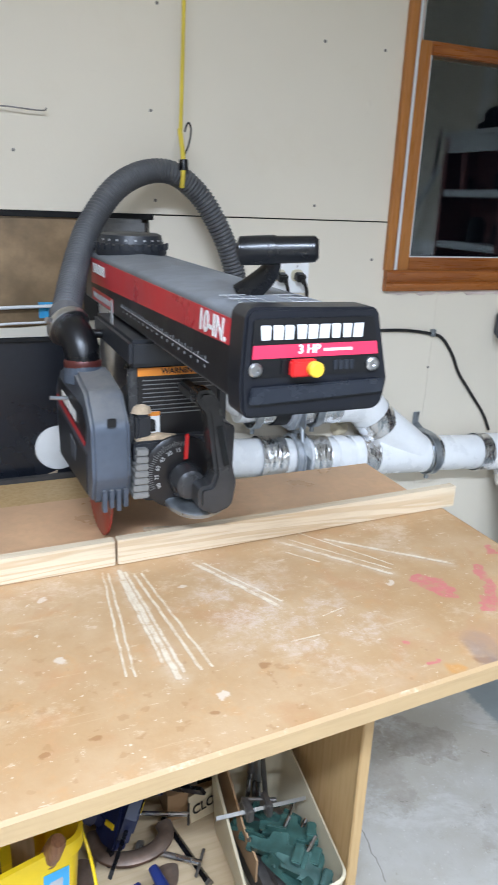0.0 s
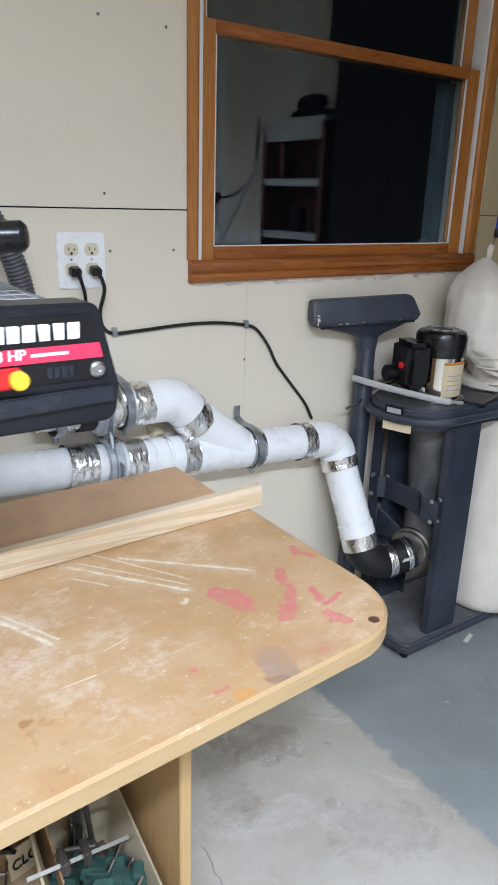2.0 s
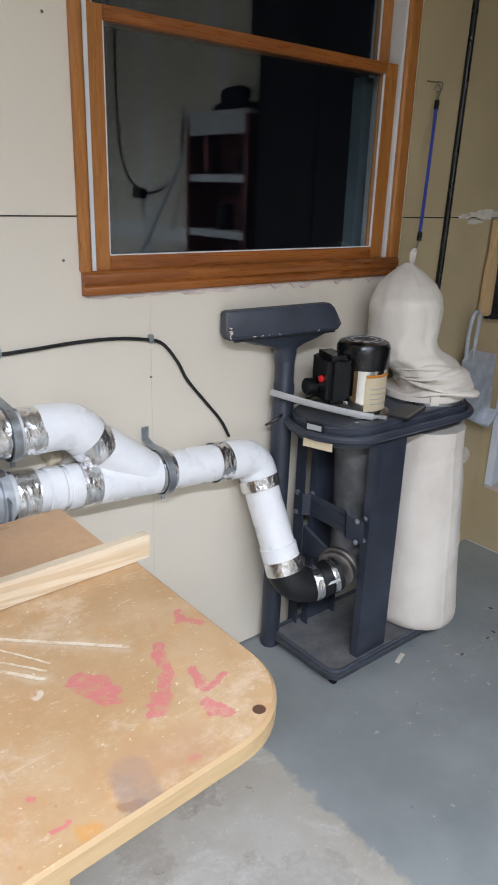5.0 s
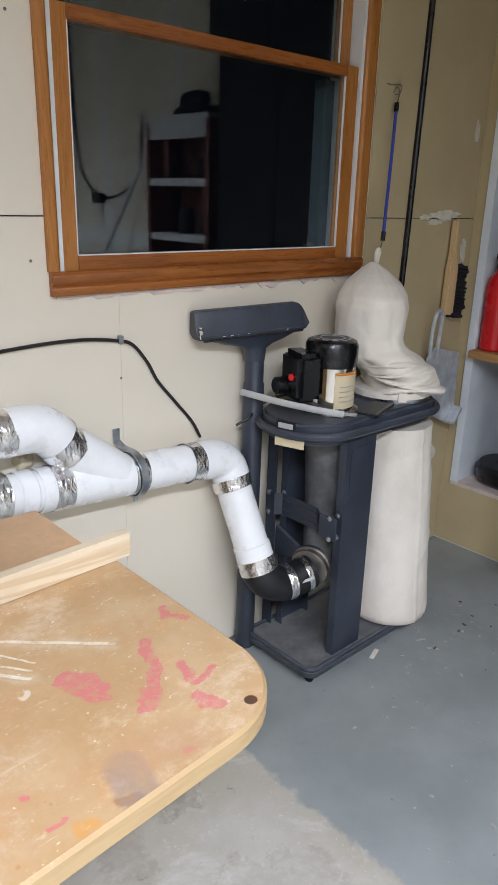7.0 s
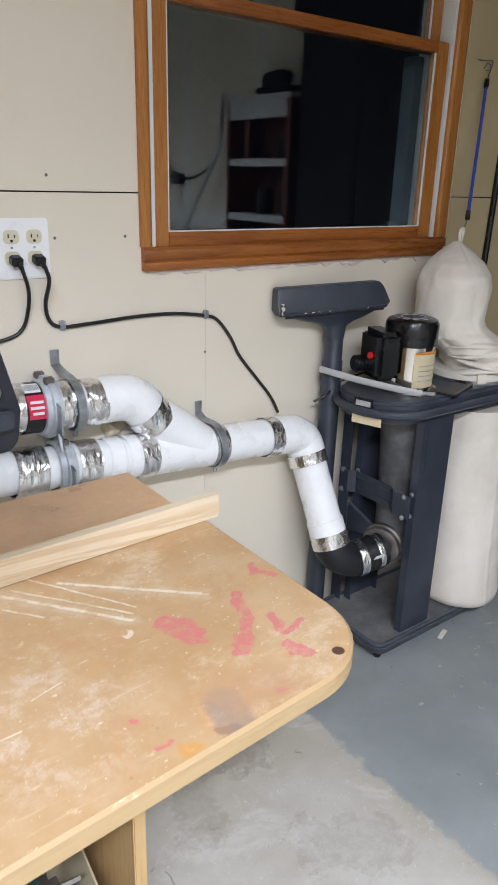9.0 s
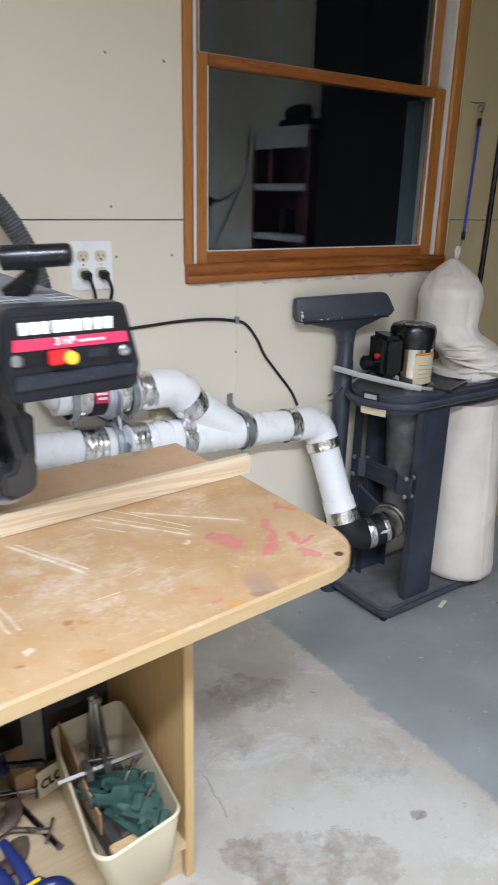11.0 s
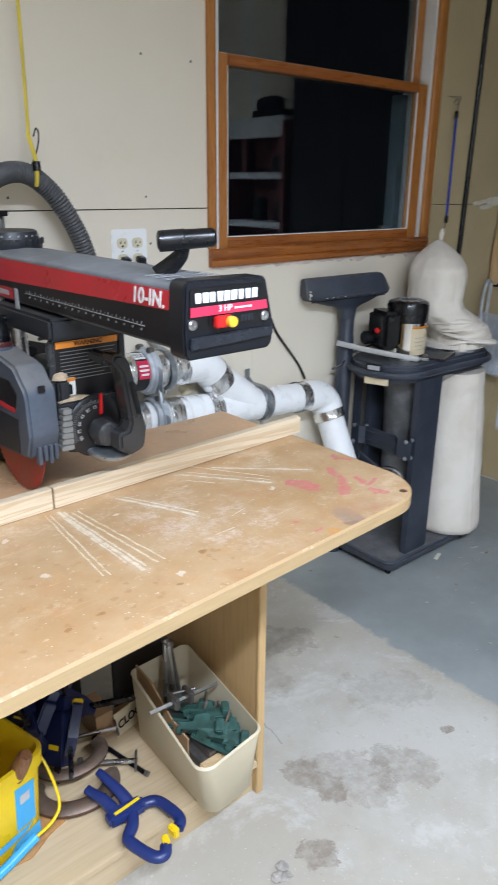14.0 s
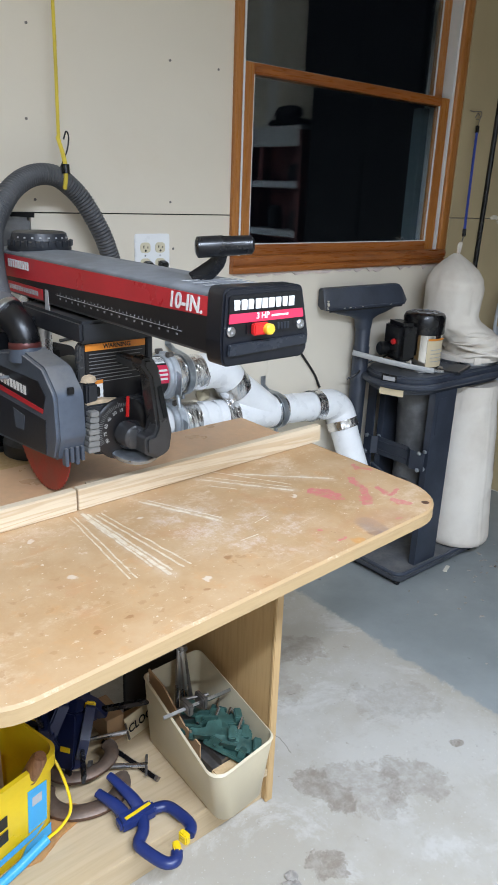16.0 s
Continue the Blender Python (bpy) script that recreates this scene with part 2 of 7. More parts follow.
    base = mix(nt, calc(nt, "MULTIPLY", near_segment(nt, wx, wy, (0.80, 0.778), (0.845, 0.77), 0.055, 0.1), 0.55), base, (0.46, 0.27, 0.155))
    base = mix(nt, calc(nt, "MULTIPLY", near_segment(nt, wx, wy, (0.703, 0.738), (0.716, 0.737), 0.011, 0.3), 0.6), base, (0.60, 0.27, 0.05))
    # bolt hole
    base = mix(nt, near_segment(nt, x, y, (0.951, 0.770), (0.952, 0.770), 0.009, 0.8), base, (0.10, 0.05, 0.03))
    nt.links.new(base, b.inputs["Base Color"])
    nt.links.new(ramp(nt, noise_tex(nt, v, 9, 6), 0.3, 0.7, 0.3, 0.62), b.inputs["Roughness"])
    h = calc(nt, "SUBTRACT", noise_tex(nt, v, 120, 4), calc(nt, "MULTIPLY", depth, 1.2))
    bump(nt, b, h, 0.3, 0.0012)
    return m


def worn_rim_mat():
    """Top arris of the bench edging, rubbed pale in places."""
    m, nt, b = start_mat("worn_arris", 0.6)
    v = coords(nt)
    c = mix(nt, ramp(nt, noise_tex(nt, v, 22, 8, 0.75), 0.54, 0.70), (0.42, 0.28, 0.137), (0.58, 0.46, 0.31))
    nt.links.new(c, b.inputs["Base Color"])
    bump(nt, b, noise_tex(nt, v, 110, 4), 0.5, 0.001)
    return m


def floor_mat():
    """Bare stained concrete, and grey floor paint beyond a ragged line."""
    m, nt, b = start_mat("concrete_floor", 0.7)
    v = coords(nt)
    x, y = xy(nt, v)
    edge = calc(nt, "ADD", x, calc(nt, "MULTIPLY", calc(nt, "SUBTRACT", noise_tex(nt, v, 14, 6, 0.7), 0.5), 0.10))
    painted = ramp(nt, edge, 1.546, 1.570)
    c = mix(nt, ramp(nt, noise_tex(nt, v, 1.7, 6, 0.6), 0.38, 0.62), (0.385, 0.35, 0.287), (0.47, 0.447, 0.398))
    c = mix(nt, ramp(nt, noise_tex(nt, v, 4.5, 9, 0.72, 0.5), 0.52, 0.64, 0, 0.6), c, (0.53, 0.512, 0.47))
    c = mix(nt, ramp(nt, noise_tex(nt, v, 7.5, 9, 0.75, 0.3), 0.57, 0.67, 0, 0.45), c, (0.40, 0.355, 0.29))
    c = mix(nt, ramp(nt, noise_tex(nt, v, 34, 5, 0.6), 0.66, 0.72, 0, 0.4), c, (0.25, 0.225, 0.19))
    c = mix(nt, ramp(nt, noise_tex(nt, v, 22, 11, 0.82), 0.53, 0.62, 0, 0.30), c, (0.36, 0.32, 0.265))
    c = mix(nt, ramp(nt, noise_tex(nt, v, 95, 4, 0.6), 0.63, 0.70, 0, 0.35), c, (0.70, 0.685, 0.65))
    rag = calc(nt, "SUBTRACT", noise_tex(nt, v, 13, 10, 0.74, 0.4), 0.5)
    for p, q, r, k in (((0.915, 0.985), (0.94, 0.90), 0.07, 0.45), ((0.97, 0.94), (1.04, 0.86), 0.12, 0.30), ((0.765, 0.79), (0.785, 0.775), 0.06, 0.55), ((1.35, 0.83), (1.365, 0.825), 0.022, 0.6), ((1.25, 1.48), (1.31, 1.44), 0.13, 0.36), ((1.16, 1.50), (1.10, 1.30), 0.09, 0.22), ((1.30, 1.10), (1.42, 1.02), 0.12, 0.2), ((1.12, 0.86), (1.16, 0.80), 0.10, 0.35)):
        f = ramp(nt, calc(nt, "ADD", near_segment(nt, x, y, p, q, r * 1.25, 0.0), calc(nt, "MULTIPLY", rag, 2.6)), 0.40, 0.56)
        c = mix(nt, calc(nt, "MULTIPLY", f, calc(nt, "MULTIPLY", ramp(nt, noise_tex(nt, v, 30, 8, 0.75), 0.36, 0.62, 0.5, 1.6), k)), c, (0.225, 0.187, 0.145))
    # a thin wandering crack
    wob = calc(nt, "MULTIPLY", calc(nt, "SUBTRACT", noise_tex(nt, v, 9, 3), 0.5), 0.05)
    c = mix(nt, calc(nt, "MULTIPLY", near_segment(nt, calc(nt, "ADD", x, wob), y, (0.965, 1.25), (0.945, 1.10), 0.0022, 0.3), 0.7), c, (0.16, 0.14, 0.12))
    g = mix(nt, ramp(nt, noise_tex(nt, v, 3.0, 6), 0.3, 0.7), (0.218, 0.235, 0.228), (0.285, 0.302, 0.293))
    g = mix(nt, ramp(nt, noise_tex(nt, v, 30, 6, 0.7), 0.66, 0.75, 0, 0.45), g, (0.56, 0.55, 0.53))
    g = mix(nt, ramp(nt, noise_tex(nt, coords(nt, (1.3, 1, 1)), 17, 5, 0.6), 0.69, 0.73, 0, 0.7), g, (0.10, 0.10, 0.10))
    g = mix(nt, ramp(nt, noise_tex(nt, v, 5.5, 8, 0.7), 0.58, 0.72, 0, 0.4), g, (0.21, 0.215, 0.215))
    c = mix(nt, painted, c, g)
    nt.links.new(c, b.inputs["Base Color"])
    nt.links.new(ramp(nt, painted, 0, 1, 0.72, 0.42), b.inputs["Roughness"])
    bump(nt, b, noise_tex(nt, v, 70, 6), 0.25, 0.002)
    return m


def foil_mat():
    m, nt, b = start_mat("foil_tape", 0.2, 1.0)
    v = coords(nt, (1, 0.55, 0.55))
    cell = nt.nodes.new("ShaderNodeTexVoronoi")
    cell.inputs["Scale"].default_value = 62
    cell.inputs["Randomness"].default_value = 1.0
    nt.links.new(v, cell.inputs["Vector"])
    crease = calc(nt, "ADD", calc(nt, "MULTIPLY", cell.outputs["Distance"], 0.55), calc(nt, "ADD", calc(nt, "MULTIPLY", noise_tex(nt, v, 34, 3, 0.55, 1.6), 0.8), calc(nt, "MULTIPLY", noise_tex(nt, v, 170, 3, 0.6, 0.6), 0.16)))
    c = mix(nt, ramp(nt, noise_tex(nt, v, 20, 4), 0.35, 0.7), (0.80, 0.80, 0.81), (0.97, 0.97, 0.98))
    nt.links.new(c, b.inputs["Base Color"])
    bump(nt, b, crease, 0.95, 0.0055)
    return m


def cloth_mat():
    m, nt, b = start_mat("canvas_cloth", 0.9)
    v = coords(nt)
    weave = noise_tex(nt, coords(nt, (1, 1, 0.4)), 420, 2)
    c = mix(nt, ramp(nt, noise_tex(nt, v, 5, 6), 0.3, 0.7), (0.68, 0.61, 0.52), (0.78, 0.72, 0.63))
    nt.links.new(c, b.inputs["Base Color"])
    h = calc(nt, "ADD", calc(nt, "MULTIPLY", weave, 0.06), calc(nt, "ADD", noise_tex(nt, coords(nt, (1, 1, 0.6)), 11, 3, 0.5, 1.4), calc(nt, "MULTIPLY", noise_tex(nt, coords(nt, (1, 1, 0.5)), 27, 3, 0.55, 1.0), 0.35)))
    bump(nt, b, h, 0.4, 0.008)
    return m


def glass_mat():
    m = bpy.data.materials.new("window_glass")
    m.use_nodes = True
    nt = m.node_tree
    nt.nodes.remove(nt.nodes["Principled BSDF"])
    g = nt.nodes.new("ShaderNodeBsdfGlass")
    g.inputs["IOR"].default_value = 1.52
    g.inputs["Roughness"].default_value = 0.0
    g.inputs["Color"].default_value = (0.93, 0.95, 0.95, 1)
    nt.links.new(g.outputs[0], nt.nodes["Material Output"].inputs["Surface"])
    return m


def glow_mat(name, col, strength):
    m, nt, b = start_mat(name, 0.5)
    b.inputs["Base Color"].default_value = (*col, 1)
    b.inputs["Emission Color"].default_value = (*col, 1)
    b.inputs["Emission Strength"].default_value = strength
    return m


M = dict(
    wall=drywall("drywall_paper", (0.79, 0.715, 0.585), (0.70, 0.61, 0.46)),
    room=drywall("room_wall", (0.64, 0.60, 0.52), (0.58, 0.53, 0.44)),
    tan=patched_wall(),
    ceiling=plain("ceiling_board", (0.68, 0.66, 0.62), 0.9),
    floor=floor_mat(),
    top=worktop_mat(),
    edge=wood("worktop_edge_wood", (0.45, 0.31, 0.155), (0.405, 0.27, 0.125), "x", 0.55, 10, 0.25),
    rim=worn_rim_mat(),
    rear=plain("brown_hardboard", (0.60, 0.37, 0.205), 0.34, vary=0.16, coarse=5, fine=60, relief=0.08),
    pine=wood("pine_wood", (0.74, 0.61, 0.43), (0.60, 0.43, 0.25), "x", 0.5, 16, 1.0),
    ply=wood("plywood", (0.54, 0.36, 0.165), (0.48, 0.305, 0.13), "z", 0.5, 9, 0.25),
    shelf=wood("shelf_plywood", (0.56, 0.43, 0.265), (0.48, 0.35, 0.195), "x", 0.55, 7, 0.5),
    casing=wood("stained_casing_wood", (0.44, 0.175, 0.040), (0.34, 0.12, 0.024), "z", 0.32, 16, 0.7),
    casing_h=wood("stained_rail_wood", (0.35, 0.115, 0.024), (0.22, 0.062, 0.012), "x", 0.32, 14, 0.9),
    smear=plain("dry_filler", (0.68, 0.635, 0.53), 0.9, vary=0.12, coarse=40, relief=0.4),
    plate=plain("white_outlet_plate", (0.88, 0.88, 0.87), 0.35, vary=0.03, relief=0.0),
    zinc=plain("bright_zinc_sheet", (0.55, 0.58, 0.61), 0.42, 0.35, vary=0.2, coarse=18),
    deepblue=plain("dark_blue_clamp_plastic", (0.009, 0.014, 0.055), 0.36, vary=0.2, relief=0.08),
    dimprint=plain("dim_grey_print", (0.20, 0.20, 0.20), 0.5, vary=0.15, relief=0.0),
    vinyl=plain("white_vinyl", (0.72, 0.73, 0.72), 0.4, vary=0.05),
    filler=plain("white_filler", (0.66, 0.55, 0.49), 0.9, relief=0.6, fine=60),
    glass=glass_mat(),
    pvc=plain("white_pvc", (0.90, 0.90, 0.89), 0.32, vary=0.05, coarse=9, relief=0.03),
    foil=foil_mat(),
    rubber=plain("black_rubber", (0.010, 0.010, 0.011), 0.5, vary=0.3),
    black=plain("black_plastic", (0.006, 0.006, 0.007), 0.28, vary=0.3, relief=0.06),
    navy=plain("dark_navy_plastic", (0.008, 0.009, 0.013), 0.33, vary=0.25, relief=0.06, dust=0.03),
    # lighter than the navy cap: the ledge's reflected sheen is put into this colour
    lip=plain("sheen_grey_plastic", (0.020, 0.023, 0.030), 0.24, vary=0.2, relief=0.05),
    # dust on the arm's top is also raised to paint its pale sheen
    armgrey=plain("arm_grey_paint", (0.07, 0.074, 0.084), 0.38, vary=0.25, dust=0.65, dustcol=(0.34, 0.355, 0.375)),
    armside=plain("dark_side_label", (0.012, 0.011, 0.012), 0.4, vary=0.25),
    slate=plain("slate_grey_plastic", (0.078, 0.094, 0.122), 0.40, vary=0.25, dust=0.4),
    slatedark=plain("charcoal_plastic", (0.020, 0.022, 0.027), 0.42, vary=0.2, dust=0.15),
    motor=plain("motor_grey_casting", (0.30, 0.30, 0.29), 0.45, 0.3, vary=0.2, dust=0.5),
    handle=plain("dark_cast_handle", (0.060, 0.060, 0.062), 0.30, 0.25, vary=0.3, relief=0.06),
    steel=plain("bright_steel", (0.55, 0.55, 0.56), 0.28, 1.0, vary=0.2),
    galv=plain("galvanised_steel", (0.42, 0.45, 0.48), 0.38, 0.9, vary=0.25, coarse=25),
    dullsteel=plain("dull_steel", (0.22, 0.20, 0.18), 0.45, 0.8, vary=0.3, coarse=20),
    redblade=plain("red_coated_blade", (0.33, 0.035, 0.022), 0.42, vary=0.25, coarse=18),
    red=plain("red_stripe", (0.52, 0.025, 0.035), 0.35, vary=0.12, relief=0.04),
    pink=plain("red_label", (0.66, 0.035, 0.09), 0.32, vary=0.08, relief=0.0),
    redkey=plain("red_switch", (0.60, 0.02, 0.02), 0.3, vary=0.08, relief=0.0),
    yellowkey=plain("yellow_key", (0.78, 0.50, 0.04), 0.3, vary=0.06, relief=0.0),
    white=plain("white_print", (0.80, 0.80, 0.78), 0.5, vary=0.05, relief=0.0),
    greyprint=plain("grey_print", (0.42, 0.42, 0.42), 0.5, vary=0.1, relief=0.0),
    orange=plain("orange_print", (0.75, 0.26, 0.03), 0.45, vary=0.08, relief=0.0),
    sawdust=plain("sawdust", (0.55, 0.42, 0.28), 0.95, vary=0.25, coarse=60, fine=260, relief=0.9),
    hose=plain("grey_hose", (0.085, 0.085, 0.088), 0.55, vary=0.2, dust=0.35, dustcol=(0.25, 0.24, 0.23)),
    yellow=plain("yellow_plastic", (0.80, 0.56, 0.012), 0.32, vary=0.06, relief=0.04),
    strap=plain("yellow_cord", (0.72, 0.55, 0.06), 0.7, vary=0.15, fine=300, relief=0.5),
    cyan=plain("blue_label", (0.06, 0.36, 0.66), 0.35, vary=0.08, relief=0.0),
    blue=plain("blue_clamp_plastic", (0.014, 0.027, 0.125), 0.36, vary=0.15, relief=0.08),
    bungee=plain("blue_cord", (0.03, 0.06, 0.35), 0.7, vary=0.2),
    green=plain("green_painted_iron", (0.040, 0.092, 0.076), 0.36, 0.1, vary=0.45, coarse=26),
    brown=plain("brown_iron", (0.11, 0.062, 0.040), 0.40, 0.35, vary=0.35, coarse=25, dust=0.2),
    bin=plain("cream_plastic", (0.60, 0.52, 0.36), 0.42, vary=0.07, coarse=7, relief=0.04),
    card=plain("cardboard", (0.36, 0.22, 0.11), 0.85, vary=0.12),
    cream=plain("cream_card", (0.66, 0.55, 0.36), 0.8, vary=0.08),
    handlewood=wood("handle_wood", (0.28, 0.13, 0.06), (0.18, 0.075, 0.03), "z", 0.45, 20, 0.8),
    lightwood=wood("light_handle_wood", (0.66, 0.47, 0.25), (0.54, 0.35, 0.17), "z", 0.5, 12, 0.6),
    machine=plain("blue_grey_steel_paint", (0.036, 0.043, 0.060), 0.38, vary=0.25, coarse=7, dust=0.22, dustcol=(0.22, 0.22, 0.22)),
    machinedust=plain("dusty_tray", (0.05, 0.056, 0.068), 0.6, vary=0.3, coarse=12, dust=0.7, dustcol=(0.22, 0.21, 0.195)),
    ductgrey=plain("dusty_grey_duct", (0.13, 0.13, 0.13), 0.6, vary=0.4, coarse=12),
    chrome=plain("polished_motor_shell", (0.62, 0.60, 0.56), 0.12, 1.0, vary=0.1, relief=0.02),
    cloth=cloth_mat(),
    bristle=plain("black_bristle", (0.012, 0.012, 0.014), 0.8, vary=0.4, fine=300, relief=1.0),
    extinguisher=plain("red_enamel", (0.62, 0.015, 0.02), 0.22, vary=0.05, relief=0.0),
    bluewhite=plain("pale_blue_white_paint", (0.72, 0.76, 0.80), 0.5, vary=0.08),
    shelfwood=wood("orange_shelf_wood", (0.48, 0.25, 0.09), (0.36, 0.17, 0.06), "y", 0.45, 12, 0.7),
    sheet=plain("black_plastic_sheet", (0.010, 0.012, 0.017), 0.28, vary=0.3, coarse=3, relief=0.15),
    # near-black in place of deep shade: behind the wallboards and inside the bench
    darkvoid=plain("dark_shaded_cavity", (0.05, 0.045, 0.04), 0.9),
    osb=plain("dirty_brown_board", (0.30, 0.20, 0.105), 0.4, vary=0.45, coarse=5, fine=30, relief=0.2),
    # pale vinyl darkened in colour, as it stands unlit outside the glass
    jamb=plain("dim_outer_jamb", (0.075, 0.10, 0.11), 0.5, vary=0.15),
    strip=plain("pale_grey_strip", (0.46, 0.455, 0.435), 0.45, vary=0.12),
    rustband=plain("red_brown_band", (0.12, 0.03, 0.025), 0.45, 0.3, vary=0.3),
    cord=plain("black_cord", (0.012, 0.011, 0.011), 0.4, vary=0.2),
    whitecord=plain("white_cord", (0.72, 0.72, 0.70), 0.5, vary=0.05),
    ivory=plain("ivory_receptacle", (0.70, 0.64, 0.46), 0.4, vary=0.05),
    ladderside=plain("red_brown_cabinet_paint", (0.14, 0.04, 0.035), 0.5, vary=0.2),
    ladderstep=plain("pale_grey_shelf_paint", (0.50, 0.53, 0.56), 0.45, 0.1, vary=0.1),
    dark=plain("dark_cabinet_paint", (0.006, 0.006, 0.006), 0.85, vary=0.3),
    scrap=plain("grey_scrap", (0.36, 0.33, 0.29), 0.9, vary=0.3, coarse=60),
    tube=glow_mat("lamp_diffuser", (1.0, 0.97, 0.90), 6.0),
)


# ---- building helpers ----
def finish(bm, sharp=35):
    bmesh.ops.recalc_face_normals(bm, faces=bm.faces)
    for f in bm.faces:
        f.smooth = True
    for e in bm.edges:
        if len(e.link_faces) == 2 and e.calc_face_angle(0) > radians(sharp):
            e.smooth = False


def part(name, bm, material, parent=None, label="", sharp=35):
    finish(bm, sharp)
    me = bpy.data.meshes.new(name)
    bm.to_mesh(me)
    bm.free()
    me.materials.append(material)
    ob = new(name, me)
    if parent is not None:
        ob.parent = parent
        base = parent.matrix_world if parent.type == "EMPTY" else Matrix()
        ob.matrix_parent_inverse = base.inverted()
    if label:
        tagged(ob, label)
    return ob


def thing(name, at, label, category, group="", kind=""):
    e = new(name)
    e.empty_display_size = 0.05
    e.location = at
    e.matrix_world = Matrix.Translation(at)
    return tagged(e, label, category, group, kind)


def box(x0, x1, y0, y1, z0, z1, bevel=0.0015, seg=2, bm=None):
    own = bmesh.new()
    bmesh.ops.create_cube(own, size=1)
    for v in own.verts:
        v.co = ((x0 + x1) / 2 + v.co.x * (x1 - x0), (y0 + y1) / 2 + v.co.y * (y1 - y0), (z0 + z1) / 2 + v.co.z * (z1 - z0))
    if bevel:
        bmesh.ops.bevel(own, geom=list(own.edges), offset=bevel, segments=seg, affect="EDGES")
    return join(bm, own)


def join(bm, own):
    if bm is None:
        return own
    me = bpy.data.meshes.new("tmp")
    own.to_mesh(me)
    own.free()
    bm.from_mesh(me)
    bpy.data.meshes.remove(me)
    return bm


def prism(poly, axis, a, b, bevel=0.0, seg=2, bm=None):
    """A polygon of (u, v) pairs drawn out along an axis: x takes (y, z), y takes (x, z), z takes (x, y)."""
    own = bmesh.new()

    def at(u, v, w):
        return {"x": (w, u, v), "y": (u, w, v), "z": (u, v, w)}[axis]

    lo = [own.verts.new(at(u, v, a)) for u, v in poly]
    hi = [own.verts.new(at(u, v, b)) for u, v in poly]
    own.faces.new(lo)
    own.faces.new(hi[::-1])
    for i in range(len(poly)):
        j = (i + 1) % len(poly)
        own.faces.new((lo[i], hi[i], hi[j], lo[j]))
    bmesh.ops.recalc_face_normals(own, faces=own.faces)
    if bevel:
        bmesh.ops.bevel(own, geom=[e for e in own.edges if e.calc_face_angle(0) > 0.5], offset=bevel, segments=seg, affect="EDGES", clamp_overlap=True)
    return join(bm, own)


def rounded(pts, radii, steps=8):
    """A polygon with its corners rounded."""
    out, n = [], len(pts)
    for i in range(n):
        p, r = Vector(pts[i]), radii[i]
        if r <= 0:
            out.append(tuple(p))
            continue
        a, b = (Vector(pts[i - 1]) - p).normalized(), (Vector(pts[(i + 1) % n]) - p).normalized()
        half = a.angle(b) / 2
        d = r / math.tan(half)
        s, e = p + a * d, p + b * d
        c = p + (a + b).normalized() * (r / math.sin(half))
        a0, a1 = math.atan2(s.y - c.y, s.x - c.x), math.atan2(e.y - c.y, e.x - c.x)
        while a1 - a0 > math.pi:
            a1 -= 2 * math.pi
        while a1 - a0 < -math.pi:
            a1 += 2 * math.pi
        out += [(c.x + r * math.cos(a0 + (a1 - a0) * k / steps), c.y + r * math.sin(a0 + (a1 - a0) * k / steps)) for k in range(steps + 1)]
    return out


def spline(pts, per=10):
    """A smooth curve through points."""
    p = [Vector(q) for q in pts]
    p = [2 * p[0] - p[1]] + p + [2 * p[-1] - p[-2]]
    out = []
    for i in range(1, len(p) - 2):
        for k in range(per):
            t = k / per
            out.append(0.5 * (2 * p[i] + (p[i + 1] - p[i - 1]) * t + (2 * p[i - 1] - 5 * p[i] + 4 * p[i + 1] - p[i + 2]) * t * t + (3 * p[i] - p[i - 1] - 3 * p[i + 1] + p[i + 2]) * t ** 3))
    return out + [p[-2]]


def tube(path, radius, seg=12, flat=1.0, cap=True, bm=None, up=None):
    """A round bar along a path; radius may be a function of the distance along it. flat squeezes it along the second normal."""
    own = bmesh.new()
    path = [Vector(q) for q in path]
    n, run, rows = len(path), 0.0, []
    nrm = None
    for i, p in enumerate(path):
        d = (path[min(i + 1, n - 1)] - path[max(i - 1, 0)]).normalized()
        if nrm is None:
            ref = Vector(up) if up else (Vector((0, 0, 1)) if abs(d.z) < 0.9 else Vector((1, 0, 0)))
            nrm = (ref - d * ref.dot(d)).normalized()
        else:
            nrm = (nrm - d * nrm.dot(d)).normalized()
        bi = d.cross(nrm)
        if i:
            run += (p - path[i - 1]).length
        r = radius(run) if callable(radius) else radius
        rows.append([own.verts.new(p + nrm * (r * math.cos(2 * math.pi * k / seg)) + bi * (r * flat * math.sin(2 * math.pi * k / seg))) for k in range(seg)])
    for a, b in zip(rows, rows[1:]):
        for k in range(seg):
            own.faces.new((a[k], a[(k + 1) % seg], b[(k + 1) % seg], b[k]))
    if cap:
        own.faces.new(rows[0][::-1])
        own.faces.new(rows[-1])
    return join(bm, own)


def lathe(profile, at, axis=(0, 0, 1), seg=32, cap=True, bm=None, wobble=None):
    """Turned form: (radius, height) pairs round an axis through at."""
    own = bmesh.new()
    q = Vector((0, 0, 1)).rotation_difference(Vector(axis)).to_matrix()
    rows = []
    for r, h in profile:
        ring = []
        for k in range(seg):
            a = 2 * math.pi * k / seg
            rr, off = (r, Vector()) if wobble is None else wobble(r, h, a)
            ring.append(own.verts.new(Vector(at) + q @ (Vector((rr * math.cos(a), rr * math.sin(a), h)) + off)))
        rows.append(ring)
    for a, b in zip(rows, rows[1:]):
        for k in range(seg):
            own.faces.new((a[k], a[(k + 1) % seg], b[(k + 1) % seg], b[k]))
    if cap:
        own.faces.new(rows[0][::-1])
        own.faces.new(rows[-1])
    return join(bm, own)


